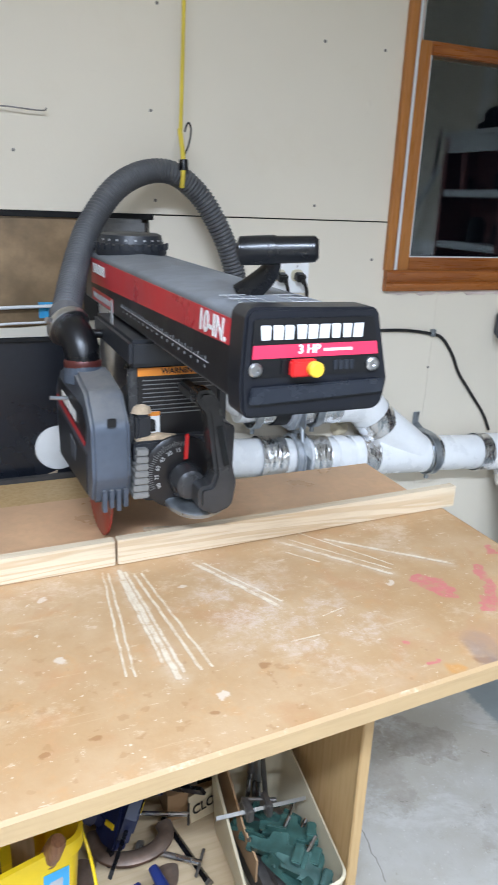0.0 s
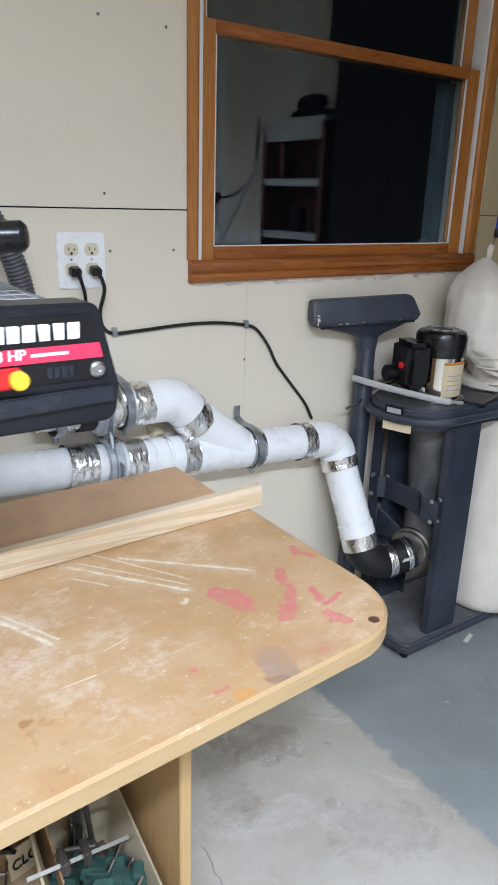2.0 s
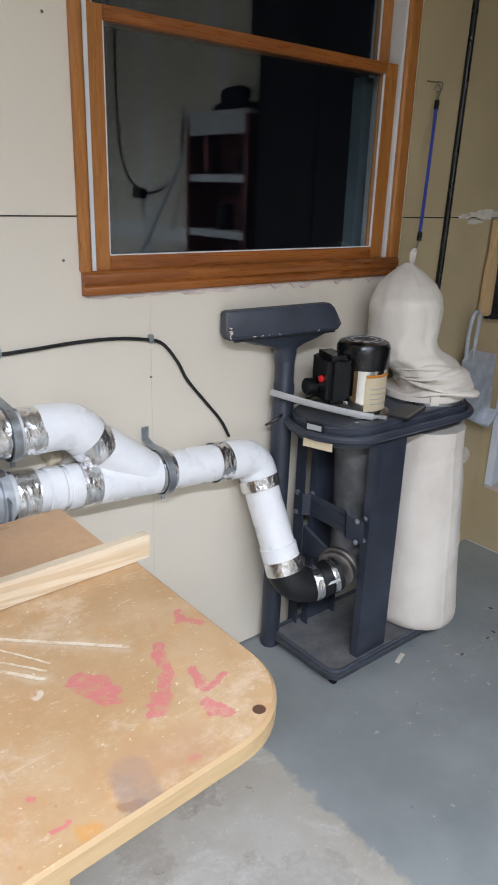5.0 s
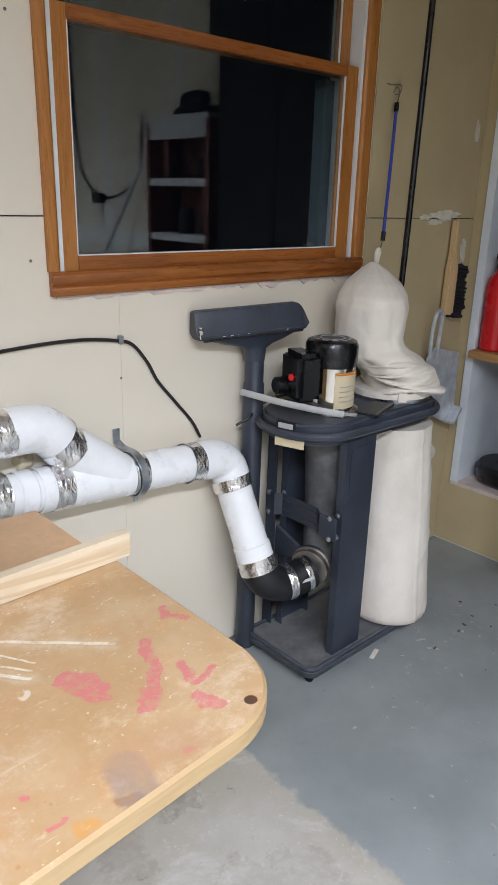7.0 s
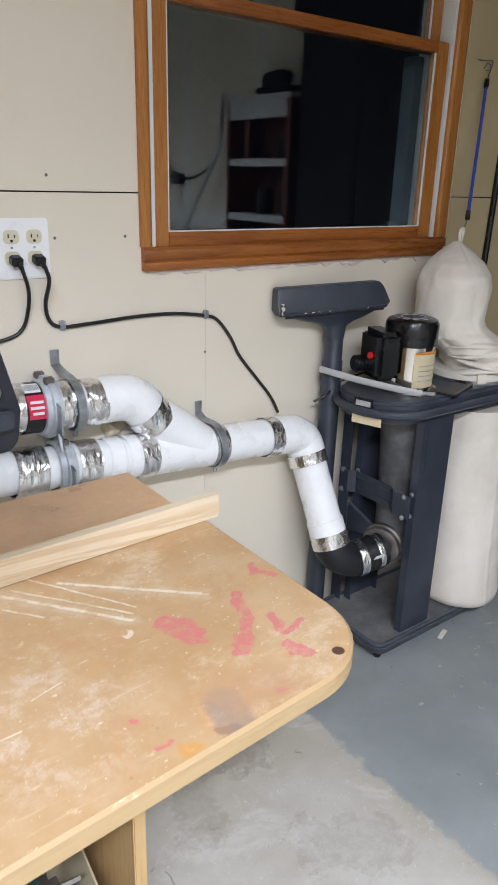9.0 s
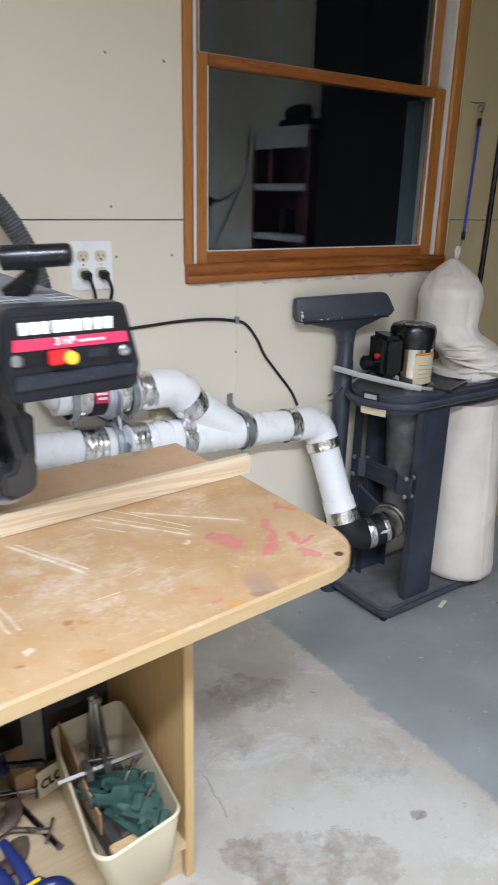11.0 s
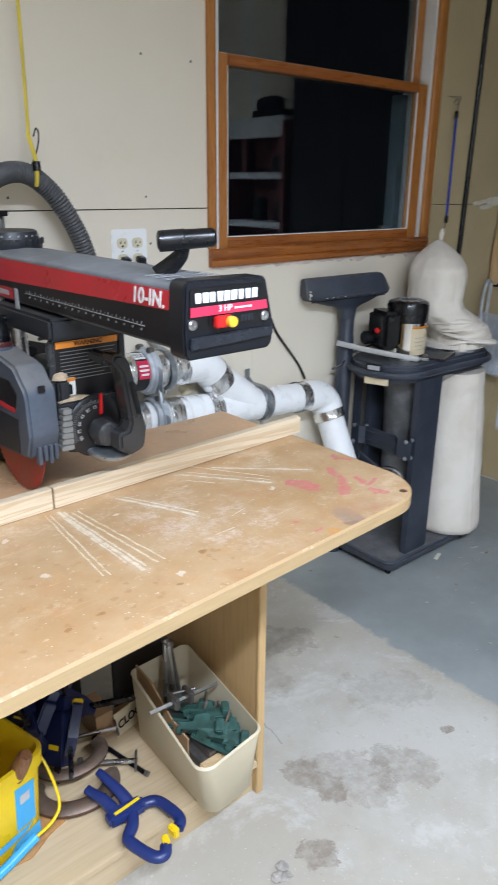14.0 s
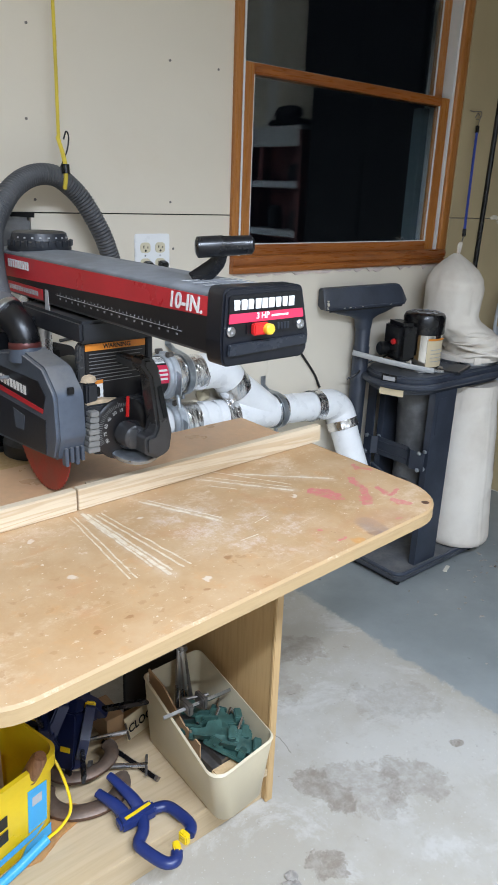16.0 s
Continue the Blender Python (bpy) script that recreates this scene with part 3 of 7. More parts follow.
def rod(p, q, r, seg=12, bevel=0.0, bm=None):
    p, q = Vector(p), Vector(q)
    l = (q - p).length
    c = min(bevel, r * 0.5)
    prof = [(r, 0), (r, l)] if not c else [(r - c, 0), (r, c), (r, l - c), (r - c, l)]
    return lathe(prof, p, (q - p).normalized(), seg, True, bm)


def oriented(bm, m):
    bmesh.ops.transform(bm, matrix=m, verts=bm.verts)
    return bm


def letters(name, text, size, m, material, parent, depth=0.0004, spacing=1.0, label=""):
    """Raised lettering in the built-in font; m takes its flat x, y plane to its place."""
    cu = bpy.data.curves.new(name, "FONT")
    cu.body, cu.size, cu.extrude, cu.align_x, cu.align_y = text, size, depth, "CENTER", "CENTER"
    cu.space_character, cu.offset = spacing, size * 0.022
    ob = bpy.data.objects.new("tmp_text", cu)
    scene.collection.objects.link(ob)
    me = bpy.data.meshes.new_from_object(ob)
    bpy.data.objects.remove(ob)
    bpy.data.curves.remove(cu)
    bm = bmesh.new()
    bm.from_mesh(me)
    bpy.data.meshes.remove(me)
    return part(name, oriented(bm, m), material, parent, label)


def facing(at, right, up):
    """A matrix that lays the x, y plane along right and up at a place."""
    r, u = Vector(right).normalized(), Vector(up).normalized()
    n = r.cross(u)
    m = Matrix((r, u, n)).transposed().to_4x4()
    return Matrix.Translation(at) @ m


def sheet(w, h, d=0.0008, bevel=0.0):
    return box(-w / 2, w / 2, -h / 2, h / 2, 0, d, bevel)


def bars(name, count, w, h, m, material, parent, gap=0.25, label="", lean=0.0, seed=1):
    """A row of plain blocks in place of a brand's lettering."""
    rnd = random.Random(seed)
    step = w / count
    if h > 0.008:
        for i in range(count):
            u = -w / 2 + i * step
            ww = step * (1 - gap) * rnd.uniform(0.9, 1.05)
            c = step * 0.16
            bm = prism([(u + c * rnd.random(), -h / 2), (u + ww, -h / 2), (u + ww + lean, h / 2 - c * rnd.random()), (u + ww + lean - c, h / 2), (u + lean, h / 2)], "z", 0, 0.0006)
            part(name, oriented(bm, m), material, parent, label)
        return None
    bm = None
    for i in range(count):
        u = -w / 2 + i * step
        ww = step * (1 - gap) * rnd.uniform(0.9, 1.05)
        bm = prism([(u, -h / 2), (u + ww, -h / 2), (u + ww + lean, h / 2), (u + lean, h / 2)], "z", 0, 0.0006, bm=bm)
    return tagged(part(name, oriented(bm, m), material, parent, label), kind="stuff")


# ---- the room ----
WALL_Y, SEAM, RIGHT_X, CEIL = 1.85, 1.425, 3.15, 2.75
WIN = (1.305, 2.41, 1.275, 2.46)  # opening: x0, x1, z0, z1


def build_room():
    floor = part("floor", box(-3.0, 3.9, -4.0, 2.2, -0.12, 0.0, 0), M["floor"])
    tagged(floor, "bare stained concrete floor, painted grey beyond a ragged line", "floor", kind="structure")
    ceil = part("ceiling", box(-3.0, 3.9, -4.0, 2.2, CEIL, CEIL + 0.1, 0), M["ceiling"])
    tagged(ceil, "plain off-white boarded ceiling", "ceiling", kind="structure")
    x0, x1, z0, z1 = WIN
    # framed wall behind the boards, with the window's opening through it
    bm = box(-3.0, x0, WALL_Y + 0.016, 2.0, 0, CEIL, 0)
    box(x1, RIGHT_X, WALL_Y + 0.016, 2.0, 0, CEIL, 0, bm=bm)
    box(x0, x1, WALL_Y + 0.016, 2.0, 0, z0, 0, bm=bm)
    box(x0, x1, WALL_Y + 0.016, 2.0, z1, CEIL, 0, bm=bm)
    wall = part("wall_north", bm, M["darkvoid"])
    tagged(wall, "wall of cream drywall sheets with open seams and screw heads", "wall", kind="structure")
    g = 0.0016
    y0, y1 = WALL_Y, WALL_Y + 0.014
    # lower row: a gap is cut out over the black sheet behind the saw
    a = bmesh.new()
    prism([(-3, 0.011), (1.4657, 0.009), (1.4657, z0 - 0.012), (x0, z0 - 0.012), (x0, SEAM - g), (0.60, SEAM - g), (0.60, 1.185), (0.30, 1.165), (-3, 1.165)], "y", y0, y1, 0.0003, 1, a)
    part("drywall_sheet", a, M["wall"], wall)
    part("drywall_sheet", prism([(1.4662, 0.009), (RIGHT_X, 0.008), (RIGHT_X, SEAM - g), (x1, SEAM - g), (x1, z0 - 0.012), (1.4662, z0 - 0.012)], "y", y0, y1, 0.0003, 1), M["wall"], wall)
    part("drywall_sheet", prism([(-3, SEAM + g), (x0, SEAM + g), (x0, z1 + 0.01), (x1, z1 + 0.01), (x1, SEAM + g), (RIGHT_X, SEAM + g), (RIGHT_X, CEIL), (-3, CEIL)], "y", y0, y1, 0.001, 1), M["wall"], wall)
    # a dirty board shows in the gap, under a dark lath
    part("backing_board", box(-3, 0.44, y0 + 0.008, y1 + 0.001, 1.10, SEAM + 0.01, 0), M["osb"], wall, "dirty brown board in the gap")
    part("blue_tape", box(0.335, 0.375, y0 + 0.0065, y0 + 0.0079, 1.185, 1.222, 0), M["cyan"], wall, "scrap of blue tape")
    part("dark_lath", box(-3, 0.61, y0 - 0.002, y1, SEAM - 0.012, SEAM + 0.001, 0.001), M["dark"], wall, "thin dark lath")
    # screws
    spots = [(1.04, 1.46), (1.04, 1.838), (1.212, 1.836), (1.229, 1.325), (0.605, 1.651), (0.615, 1.458), (0.62, 1.866), (1.464, 1.01), (1.464, 0.68), (1.05, 1.325), (2.63, 1.40), (2.62, 1.50), (2.95, 1.62), (0.3, 1.86), (2.13, 1.16), (0.30, 1.55)]
    head = None
    for sx, sz in spots:
        if head is None:
            head = part("screw_head", lathe([(0.0037, 0), (0.0037, 0.0010), (0.0025, 0.0013)], (0, 0, 0), (0, -1, 0), 10), M["dullsteel"], wall)
            head.location = (sx, y0, sz)
        else:
            ob = new("screw_head", head.data)
            ob.parent = wall
            ob.location = (sx, y0, sz)
    # side wall with a recess in it
    bm = box(RIGHT_X, RIGHT_X + 0.12, -4.0, 1.42, 0, CEIL, 0)
    box(RIGHT_X, RIGHT_X + 0.12, 1.42, 2.0, 0, 0.30, 0, bm=bm)
    box(RIGHT_X, RIGHT_X + 0.12, 1.42, 2.0, 2.3, CEIL, 0, bm=bm)
    box(RIGHT_X, RIGHT_X + 0.12, 1.79, 2.0, 0.30, 2.3, 0, bm=bm)
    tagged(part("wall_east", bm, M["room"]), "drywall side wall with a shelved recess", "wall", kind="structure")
    bm = prism([(1.425, 0.008), (1.845, 0.008), (1.845, 2.7), (1.805, 2.7), (1.805, 0.284), (1.425, 0.284)], "x", RIGHT_X - 0.004, RIGHT_X, 0)
    part("wall_board", bm, M["tan"], bpy.data.objects["wall_east"], "tan board patched with white filler")
    part("wall_board", box(2.457, RIGHT_X - 0.005, WALL_Y - 0.004, WALL_Y, 0.008, SEAM - 0.002, 0), M["tan"], wall, "tan board patched with white filler")
    part("wall_board", box(2.457, RIGHT_X - 0.005, WALL_Y - 0.004, WALL_Y, SEAM + 0.002, CEIL - 0.01, 0), M["tan"], wall, "tan board patched with white filler")
    rnd = random.Random(21)
    for cx, cz, w, h in ((2.93, SEAM + 0.012, 0.13, 0.020), (2.87, SEAM - 0.012, 0.06, 0.012), (3.07, 1.07, 0.03, 0.05), (3.09, 1.30, 0.022, 0.05), (2.90, 0.52, 0.03, 0.06), (3.05, 0.78, 0.03, 0.03), (3.09, 1.74, 0.02, 0.045), (2.96, 0.62, 0.035, 0.075), (3.03, 0.45, 0.035, 0.04), (2.80, SEAM + 0.004, 0.05, 0.010)):
        ring = []
        for i in range(26):
            a, k = 2 * math.pi * i / 26, rnd.uniform(0.6, 1.1)
            ring.append((min(cx + w * k * math.cos(a), RIGHT_X - 0.008), cz + h * k * math.sin(a)))
        part("filler_smear", prism(ring, "y", WALL_Y - 0.0055, WALL_Y - 0.0025), M["smear"], wall, "ragged smear of dry filler")
    # recess
    bm = box(RIGHT_X + 0.001, RIGHT_X + 0.45, 1.775, 1.79, 0.30, 2.3, 0.001)
    part("recess_side", bm, M["bluewhite"], bpy.data.objects["wall_east"], "pale blue-white painted side panel")
    bm = box(RIGHT_X + 0.43, RIGHT_X + 0.45, 1.40, 1.775, 0.30, 2.3, 0)
    box(RIGHT_X + 0.12, RIGHT_X + 0.45, 1.38, 1.40, 0.30, 2.3, 0, bm=bm)
    part("recess_back", bm, M["bluewhite"], bpy.data.objects["wall_east"])
    part("recess_sill", box(RIGHT_X - 0.008, RIGHT_X + 0.43, 1.43, 1.774, 0.285, 0.302, 0.001), M["filler"], bpy.data.objects["wall_east"])
    part("recess_post", box(RIGHT_X - 0.012, RIGHT_X + 0.004, 1.765, 1.80, 0.303, 2.3, 0.001), M["bluewhite"], bpy.data.objects["wall_east"])
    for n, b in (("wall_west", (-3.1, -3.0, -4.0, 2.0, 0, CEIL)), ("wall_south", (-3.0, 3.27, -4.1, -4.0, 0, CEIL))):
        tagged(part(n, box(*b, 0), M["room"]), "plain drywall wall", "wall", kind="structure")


def build_window():
    x0, x1, z0, z1 = WIN
    w = thing("window_1", ((x0 + x1) / 2, WALL_Y, z0), "double-hung window in orange-brown stained wood, dark night outside", "window", kind="structure")
    yf = WALL_Y - 0.018
    ox0, ox1, oz0 = 1.268, 2.438, 1.24
    # casing, mitred look by butting the side pieces on the bottom one
    part("side_casing", prism([(ox0, yf + 0.004), (ox0 + 0.018, yf), (x0 - 0.014, yf), (x0 - 0.007, yf + 0.006), (x0 - 0.007, WALL_Y), (ox0, WALL_Y)], "z", oz0 + 0.058, z1 + 0.06, 0.001, 1), M["casing"], w)
    part("side_casing", prism([(ox1, yf + 0.004), (ox1 - 0.018, yf), (x1 - 0.017, yf), (x1 - 0.025, yf + 0.006), (x1 - 0.025, WALL_Y), (ox1, WALL_Y)], "z", oz0 + 0.058, z1 + 0.06, 0.001, 1), M["casing"], w)
    part("head_casing", box(ox0, ox1, yf, WALL_Y, z1 + 0.06, z1 + 0.12, 0.002), M["casing_h"], w)
    part("bottom_casing", prism([(WALL_Y, oz0), (yf + 0.002, oz0), (yf - 0.002, oz0 + 0.008), (yf - 0.002, oz0 + 0.020), (yf + 0.004, oz0 + 0.023), (yf - 0.004, oz0 + 0.030), (yf - 0.006, oz0 + 0.050), (yf + 0.002, oz0 + 0.058), (WALL_Y, oz0 + 0.058)], "x", ox0 + 0.004, ox1 - 0.006, 0.0008, 1), M["casing_h"], w)
    # ragged filler below and beside the casing
    rnd = random.Random(4)
    low = [(ox0 + 0.02 + (ox1 - ox0 - 0.03) * i / 60, oz0 - 0.005 - 0.016 * rnd.random() ** 2 - 0.004 * math.sin(i * 0.7)) for i in range(61)]
    part("ragged_filler", prism([(ox1 - 0.01, oz0 + 0.004), (ox0 + 0.02, oz0 + 0.004)] + low, "y", WALL_Y - 0.005, WALL_Y + 0.004), M["filler"], w, "ragged broken plaster edge")
    side = [(ox1 + 0.007 + 0.009 * rnd.random(), oz0 + 0.9 - 0.9 * i / 40) for i in range(41)]
    part("ragged_filler", prism([(ox1 - 0.002, oz0), (ox1 - 0.002, oz0 + 0.9)] + side, "y", WALL_Y - 0.003, WALL_Y + 0.004), M["filler"], w, "ragged white filler strip")
    # jamb liners
    for xa, xb in ((x0 - 0.006, x0 + 0.008), (x1 - 0.036, x1 + 0.002)):
        part("jamb_liner", box(xa, xb, WALL_Y - 0.004, WALL_Y + 0.13, z0 + 0.02, z1, 0.001), M["vinyl"], w, "white vinyl jamb liner")
    part("head_jamb", box(x0, x1, WALL_Y, WALL_Y + 0.13, z1 - 0.012, z1, 0.001), M["casing_h"], w)
    part("sill", box(x0, x1, WALL_Y - 0.006, WALL_Y + 0.14, z0 - 0.012, z0 + 0.018, 0.002), M["casing_h"], w)

    def sash(name, xa, xb, za, zb, y, rail_lo, rail_hi, stile, rstile):
        s = thing(name, ((xa + xb) / 2, y, za), "stained wooden sash", "sash")
        s.parent = w
        s.matrix_parent_inverse = w.matrix_world.inverted()
        t = 0.034
        part("stile", box(xa, xa + stile, y, y + t, za, zb, 0.002), M["casing"], s)
        part("stile", box(xb - rstile, xb, y, y + t, za, zb, 0.002), M["casing"], s)
        part("rail", box(xa + stile, xb - rstile, y, y + t, za, za + rail_lo, 0.002), M["casing_h"], s)
        part("rail", box(xa + stile, xb - rstile, y - 0.003, y + t, zb - rail_hi, zb, 0.003), M["casing_h"], s)
        for dy in (0.010, 0.022):
            pane = part("pane", box(xa + stile - 0.006, xb - rstile + 0.006, y + dy, y + dy + 0.003, za + rail_lo - 0.006, zb - rail_hi + 0.006, 0), M["glass"], s)
            pane.visible_shadow = False
        bm = box(xa + stile, xb - rstile, y + 0.002, y + 0.008, za + rail_lo, za + rail_lo + 0.003, 0)
        box(xa + stile, xa + stile + 0.003, y + 0.002, y + 0.008, za + rail_lo, zb - rail_hi, 0, bm=bm)
        box(xb - rstile - 0.003, xb - rstile, y + 0.002, y + 0.008, za + rail_lo, zb - rail_hi, 0, bm=bm)
        part("glazing_bead", bm, M["vinyl"], s)
        return s

    sash("lower_sash", x0 + 0.009, x1 - 0.038, z0 + 0.019, 1.874, WALL_Y + 0.004, 0.038, 0.032, 0.042, 0.056)
    sash("upper_sash", x0 + 0.009, x1 - 0.038, 1.846, z1 - 0.013, WALL_Y + 0.044, 0.034, 0.045, 0.036, 0.046)
    # outer frame of the opening, seen through the lower pane; its unlit look is in the colour
    part("outer_stop", box(x1 - 0.105, x1 - 0.062, WALL_Y + 0.082, WALL_Y + 0.13, z0 + 0.02, 1.84, 0.002), M["jamb"], w, "outer frame strip with the outdoor dark in its colour")


def ceiling_lights():
    # fixtures are added out of view; places and beams are set to balance brightness
    for x, y, z, watts, beam in LAMPS:
        f = thing("assumed_ceiling_light", (x, y, CEIL), "assumed long white ceiling light, out of view", "lamp", "ceiling lights")
        part("housing", prism([(y - 0.09, CEIL), (y + 0.09, CEIL), (y + 0.07, z + 0.03), (y - 0.07, z + 0.03)], "x", x - 0.62, x + 0.62, 0.004), M["vinyl"], f)
        part("diffuser", box(x - 0.60, x + 0.60, y - 0.06, y + 0.06, z + 0.006, z + 0.03, 0.006), M["tube"], f)
        la = bpy.data.lights.new("tube_light", "AREA")
        la.shape, la.size, la.size_y, la.energy, la.color = "RECTANGLE", 1.2, 0.12, watts, (0.735, 0.805, 1.0)
        la.spread = radians(beam)
        lo = new("tube_light", la)
        lo.location = (x, y, z)


build_room()
build_window()
ceiling_lights()


# ---- the saw bench ----
def bench():
    b = thing("workbench", (0.4, 1.2, 0.0), "plywood saw bench with a worn tan top and open shelf", "workbench")
    outer = rounded([(-0.04, 0.682), (1.018, 0.742), (1.018, 1.176), (-0.04, 1.143)], [0.10, 0.125, 0.0, 0.0], 10)
    inner = rounded([(-0.036, 0.686), (1.014, 0.746), (1.014, 1.176), (-0.036, 1.143)], [0.098, 0.122, 0.0, 0.0], 10)
    part("worktop", prism(inner, "z", 0.8745, 0.9, 0), M["top"], b, "worn tan board with saw cuts and red paint spills")
    # solid wood edging round the front and the ends
    ring, arris = bmesh.new(), bmesh.new()
    n = len(outer)
    hi_o = [ring.verts.new((u, v, 0.8962)) for u, v in outer]
    lo_o = [ring.verts.new((u, v, 0.873)) for u, v in outer]
    lo_i = [ring.verts.new((u, v, 0.873)) for u, v in inner]
    for i in range(n):
        j = (i + 1) % n
        if outer[i][1] > 1.12 and outer[j][1] > 1.12:
            continue
        arris.faces.new([arris.verts.new(q) for q in ((*outer[i], 0.8962), (*outer[j], 0.8962), (*inner[j], 0.9004), (*inner[i], 0.9004))])
        for q in ((lo_o[i], lo_o[j], hi_o[j], hi_o[i]), (lo_i[i], lo_i[j], lo_o[j], lo_o[i])):
            ring.faces.new(q)
    bmesh.ops.remove_doubles(arris, verts=arris.verts, dist=0.0001)
    part("worn_rim", arris, M["rim"], b, "rubbed pale arris of the bench edge", 80)
    part("edge_band", ring, M["edge"], b, "pale solid wood edging")
    part("rear_board", prism([(-0.2, 1.1385), (-0.0405, 1.1435), (1.004, 1.1765), (1.004, 1.440), (-0.2, 1.432)], "z", 0.8735, 0.899, 0.001), M["rear"], b, "smooth brown hardboard")
    part("end_panel", box(0.775, 0.793, 1.022, 1.438, 0.0, 0.873, 0.001), M["ply"], b)
    part("end_panel", box(-0.62, -0.602, 1.022, 1.66, 0.0, 0.873, 0.001), M["ply"], b)
    part("edge_strip", box(0.773, 0.796, 1.012, 1.0215, 0.0, 0.873, 0.002), M["ply"], b)
    part("shelf_board", box(-0.601, 0.774, 1.012, 1.419, 0.090, 0.110, 0.0015), M["shelf"], b)
    part("toe_board", box(-0.601, 0.774, 1.03, 1.045, 0.0, 0.089, 0.001), M["shelf"], b)
    # back panels take the cavity colour, so the shade under the top is painted in
    part("back_panel", box(-0.601, 0.60, 1.635, 1.65, 0.0, 0.873, 0.001), M["darkvoid"], b, "back panel coloured near-black for the shade inside")
    part("back_panel", box(0.601, 0.774, 1.42, 1.435, 0.0, 0.873, 0.001), M["darkvoid"], b, "back panel coloured near-black for the shade inside")
    part("cross_rail", box(-0.601, 0.774, 1.024, 1.04, 0.80, 0.873, 0.001), M["ply"], b)
    part("inner_top", box(-0.601, 0.60, 1.44, 1.634, 0.845, 0.864, 0.001), M["ply"], b)
    # fence in two lengths, parted by the blade's kerf
    f = thing("saw_fence", (0.4, 1.15, 0.9), "knotty pine fence board cut through by the blade", "fence board")

    def yy(x):
        return 1.139 + 0.034 * (x - 0.17)

    for xa, xb in ((-0.2, 0.3505), (0.3545, 1.042)):
        part("fence_board", prism([(xa, yy(xa)), (xb, yy(xb)), (xb, yy(xb) + 0.019), (xa, yy(xa) + 0.019)], "z", 0.9005, 0.944, 0.0012), M["pine"], f)
    for i, (x, y, l, a) in enumerate(((0.52, 1.23, 0.10, 0.1), (0.46, 1.25, 0.07, -0.2))):
        d = Vector((math.cos(a), math.sin(a), 0)) * l / 2
        s = part("wood_offcut", box(-l / 2, l / 2, -0.005, 0.005, 0, 0.004, 0.0005), M["sawdust"])
        s.matrix_world = pose(x, y, 0.9, 0, 0, math.degrees(a))
        tagged(s, "thin pale wood sliver on the brown board", "wood scrap", "wood slivers")


# ---- the radial arm saw ----
def radial_saw():
    s = thing("radial_arm_saw", (0.47, 1.58, 0.864), "grey and black radial arm saw with red stripe and red blade", "radial saw")
    L, R, T, B = 0.404, 0.553, 1.362, 1.268
    # arm
    prof = rounded([(L, B), (R, B), (R, T - 0.004), ((L + R) / 2, T + 0.003), (L, T - 0.004)], [0.006, 0.006, 0.014, 0.05, 0.014], 5)
    arm = part("arm", prism(prof, "y", 0.80, 1.62, 0.0), M["armgrey"], s, "dusty dark grey steel arm, top sheen painted in", 50)
    part("side_label", box(L - 0.0012, L, 0.802, 1.55, 1.274, 1.352, 0), M["armside"], arm, "dark side label")
    part("red_stripe", prism([(0.804, 1.3255), (1.545, 1.3045), (1.545, 1.3515), (0.804, 1.3535)], "x", L - 0.0022, L - 0.0013), M["red"], arm, "red stripe along the arm")
    part("red_stripe", box(L - 0.0022, L - 0.0013, 1.36, 1.54, 1.274, 1.296, 0), M["red"], arm)
    part("scale_line", box(L - 0.0022, L - 0.0013, 0.87, 1.30, 1.2925, 1.2933, 0), M["greyprint"], arm)
    bm = None
    for i in range(34):
        y = 0.88 + i * 0.0125
        h = 0.0045 if i % 2 == 0 else 0.0025
        bm = box(L - 0.0022, L - 0.0013, y, y + 0.0008, 1.2945, 1.2945 + h, 0, bm=bm)
    for i in range(17):
        y = 0.88 + i * 0.025
        bm = box(L - 0.0022, L - 0.0013, y, y + 0.004, 1.2855, 1.2885, 0, bm=bm)
    tagged(part("scale_print", bm, M["dimprint"], arm, "row of fine scale marks"), kind="stuff")
    letters("lettering", "10-IN.", 0.034, facing((L - 0.003, 0.858, 1.3375), (0, -1, 0), (0, -0.16, 1)), M["white"], arm, spacing=1.02)
    for i in range(9):
        a = radians(200 + i * 16)
        part("index_print", oriented(box(-0.0022, 0.0022, -0.0006, 0, 0, 0.0035, 0), Matrix.Translation((0.476 + 0.0614 * math.cos(a), 1.525 + 0.0614 * math.sin(a), 1.386)) @ Matrix.Rotation(a + math.pi / 2, 4, "Z")), M["greyprint"], arm)
    bars("brand_mark", 9, 0.11, 0.017, facing((L - 0.0024, 1.472, 1.335), (0, -1, 0), (0, 0.0, 1)), M["white"], arm, 0.2, lean=0.001)
    bars("brand_mark", 16, 0.15, 0.010, facing((L - 0.0024, 1.452, 1.285), (0, -1, 0), (0, 0.0, 1)), M["greyprint"], arm, 0.3, seed=2)
    # printed panel on the top
    bm = None
    for k in range(3):
        bm = box(0.425 + 0.0, 0.525, 0.84 + k * 0.03, 0.842 + k * 0.03, 1.3635, 1.3642, 0, bm=bm)
    for k in range(7):
        bm = box(0.43 + k * 0.0155, 0.431 + k * 0.0155, 0.84, 0.90, 1.3635, 1.3642, 0, bm=bm)
    part("top_print", bm, M["greyprint"], arm)
    # end cap
    yf = 0.766
    capp = rounded([(0.402, 1.257), (0.567, 1.257), (0.572, 1.290), (0.553, 1.368), (0.403, 1.370), (0.399, 1.294)], [0.012, 0.014, 0.012, 0.012, 0.012, 0.01], 5)
    cap = part("end_cap", prism(capp, "y", yf, 0.806, 0.003), M["navy"], s, "dark moulded plastic end cap", 40)
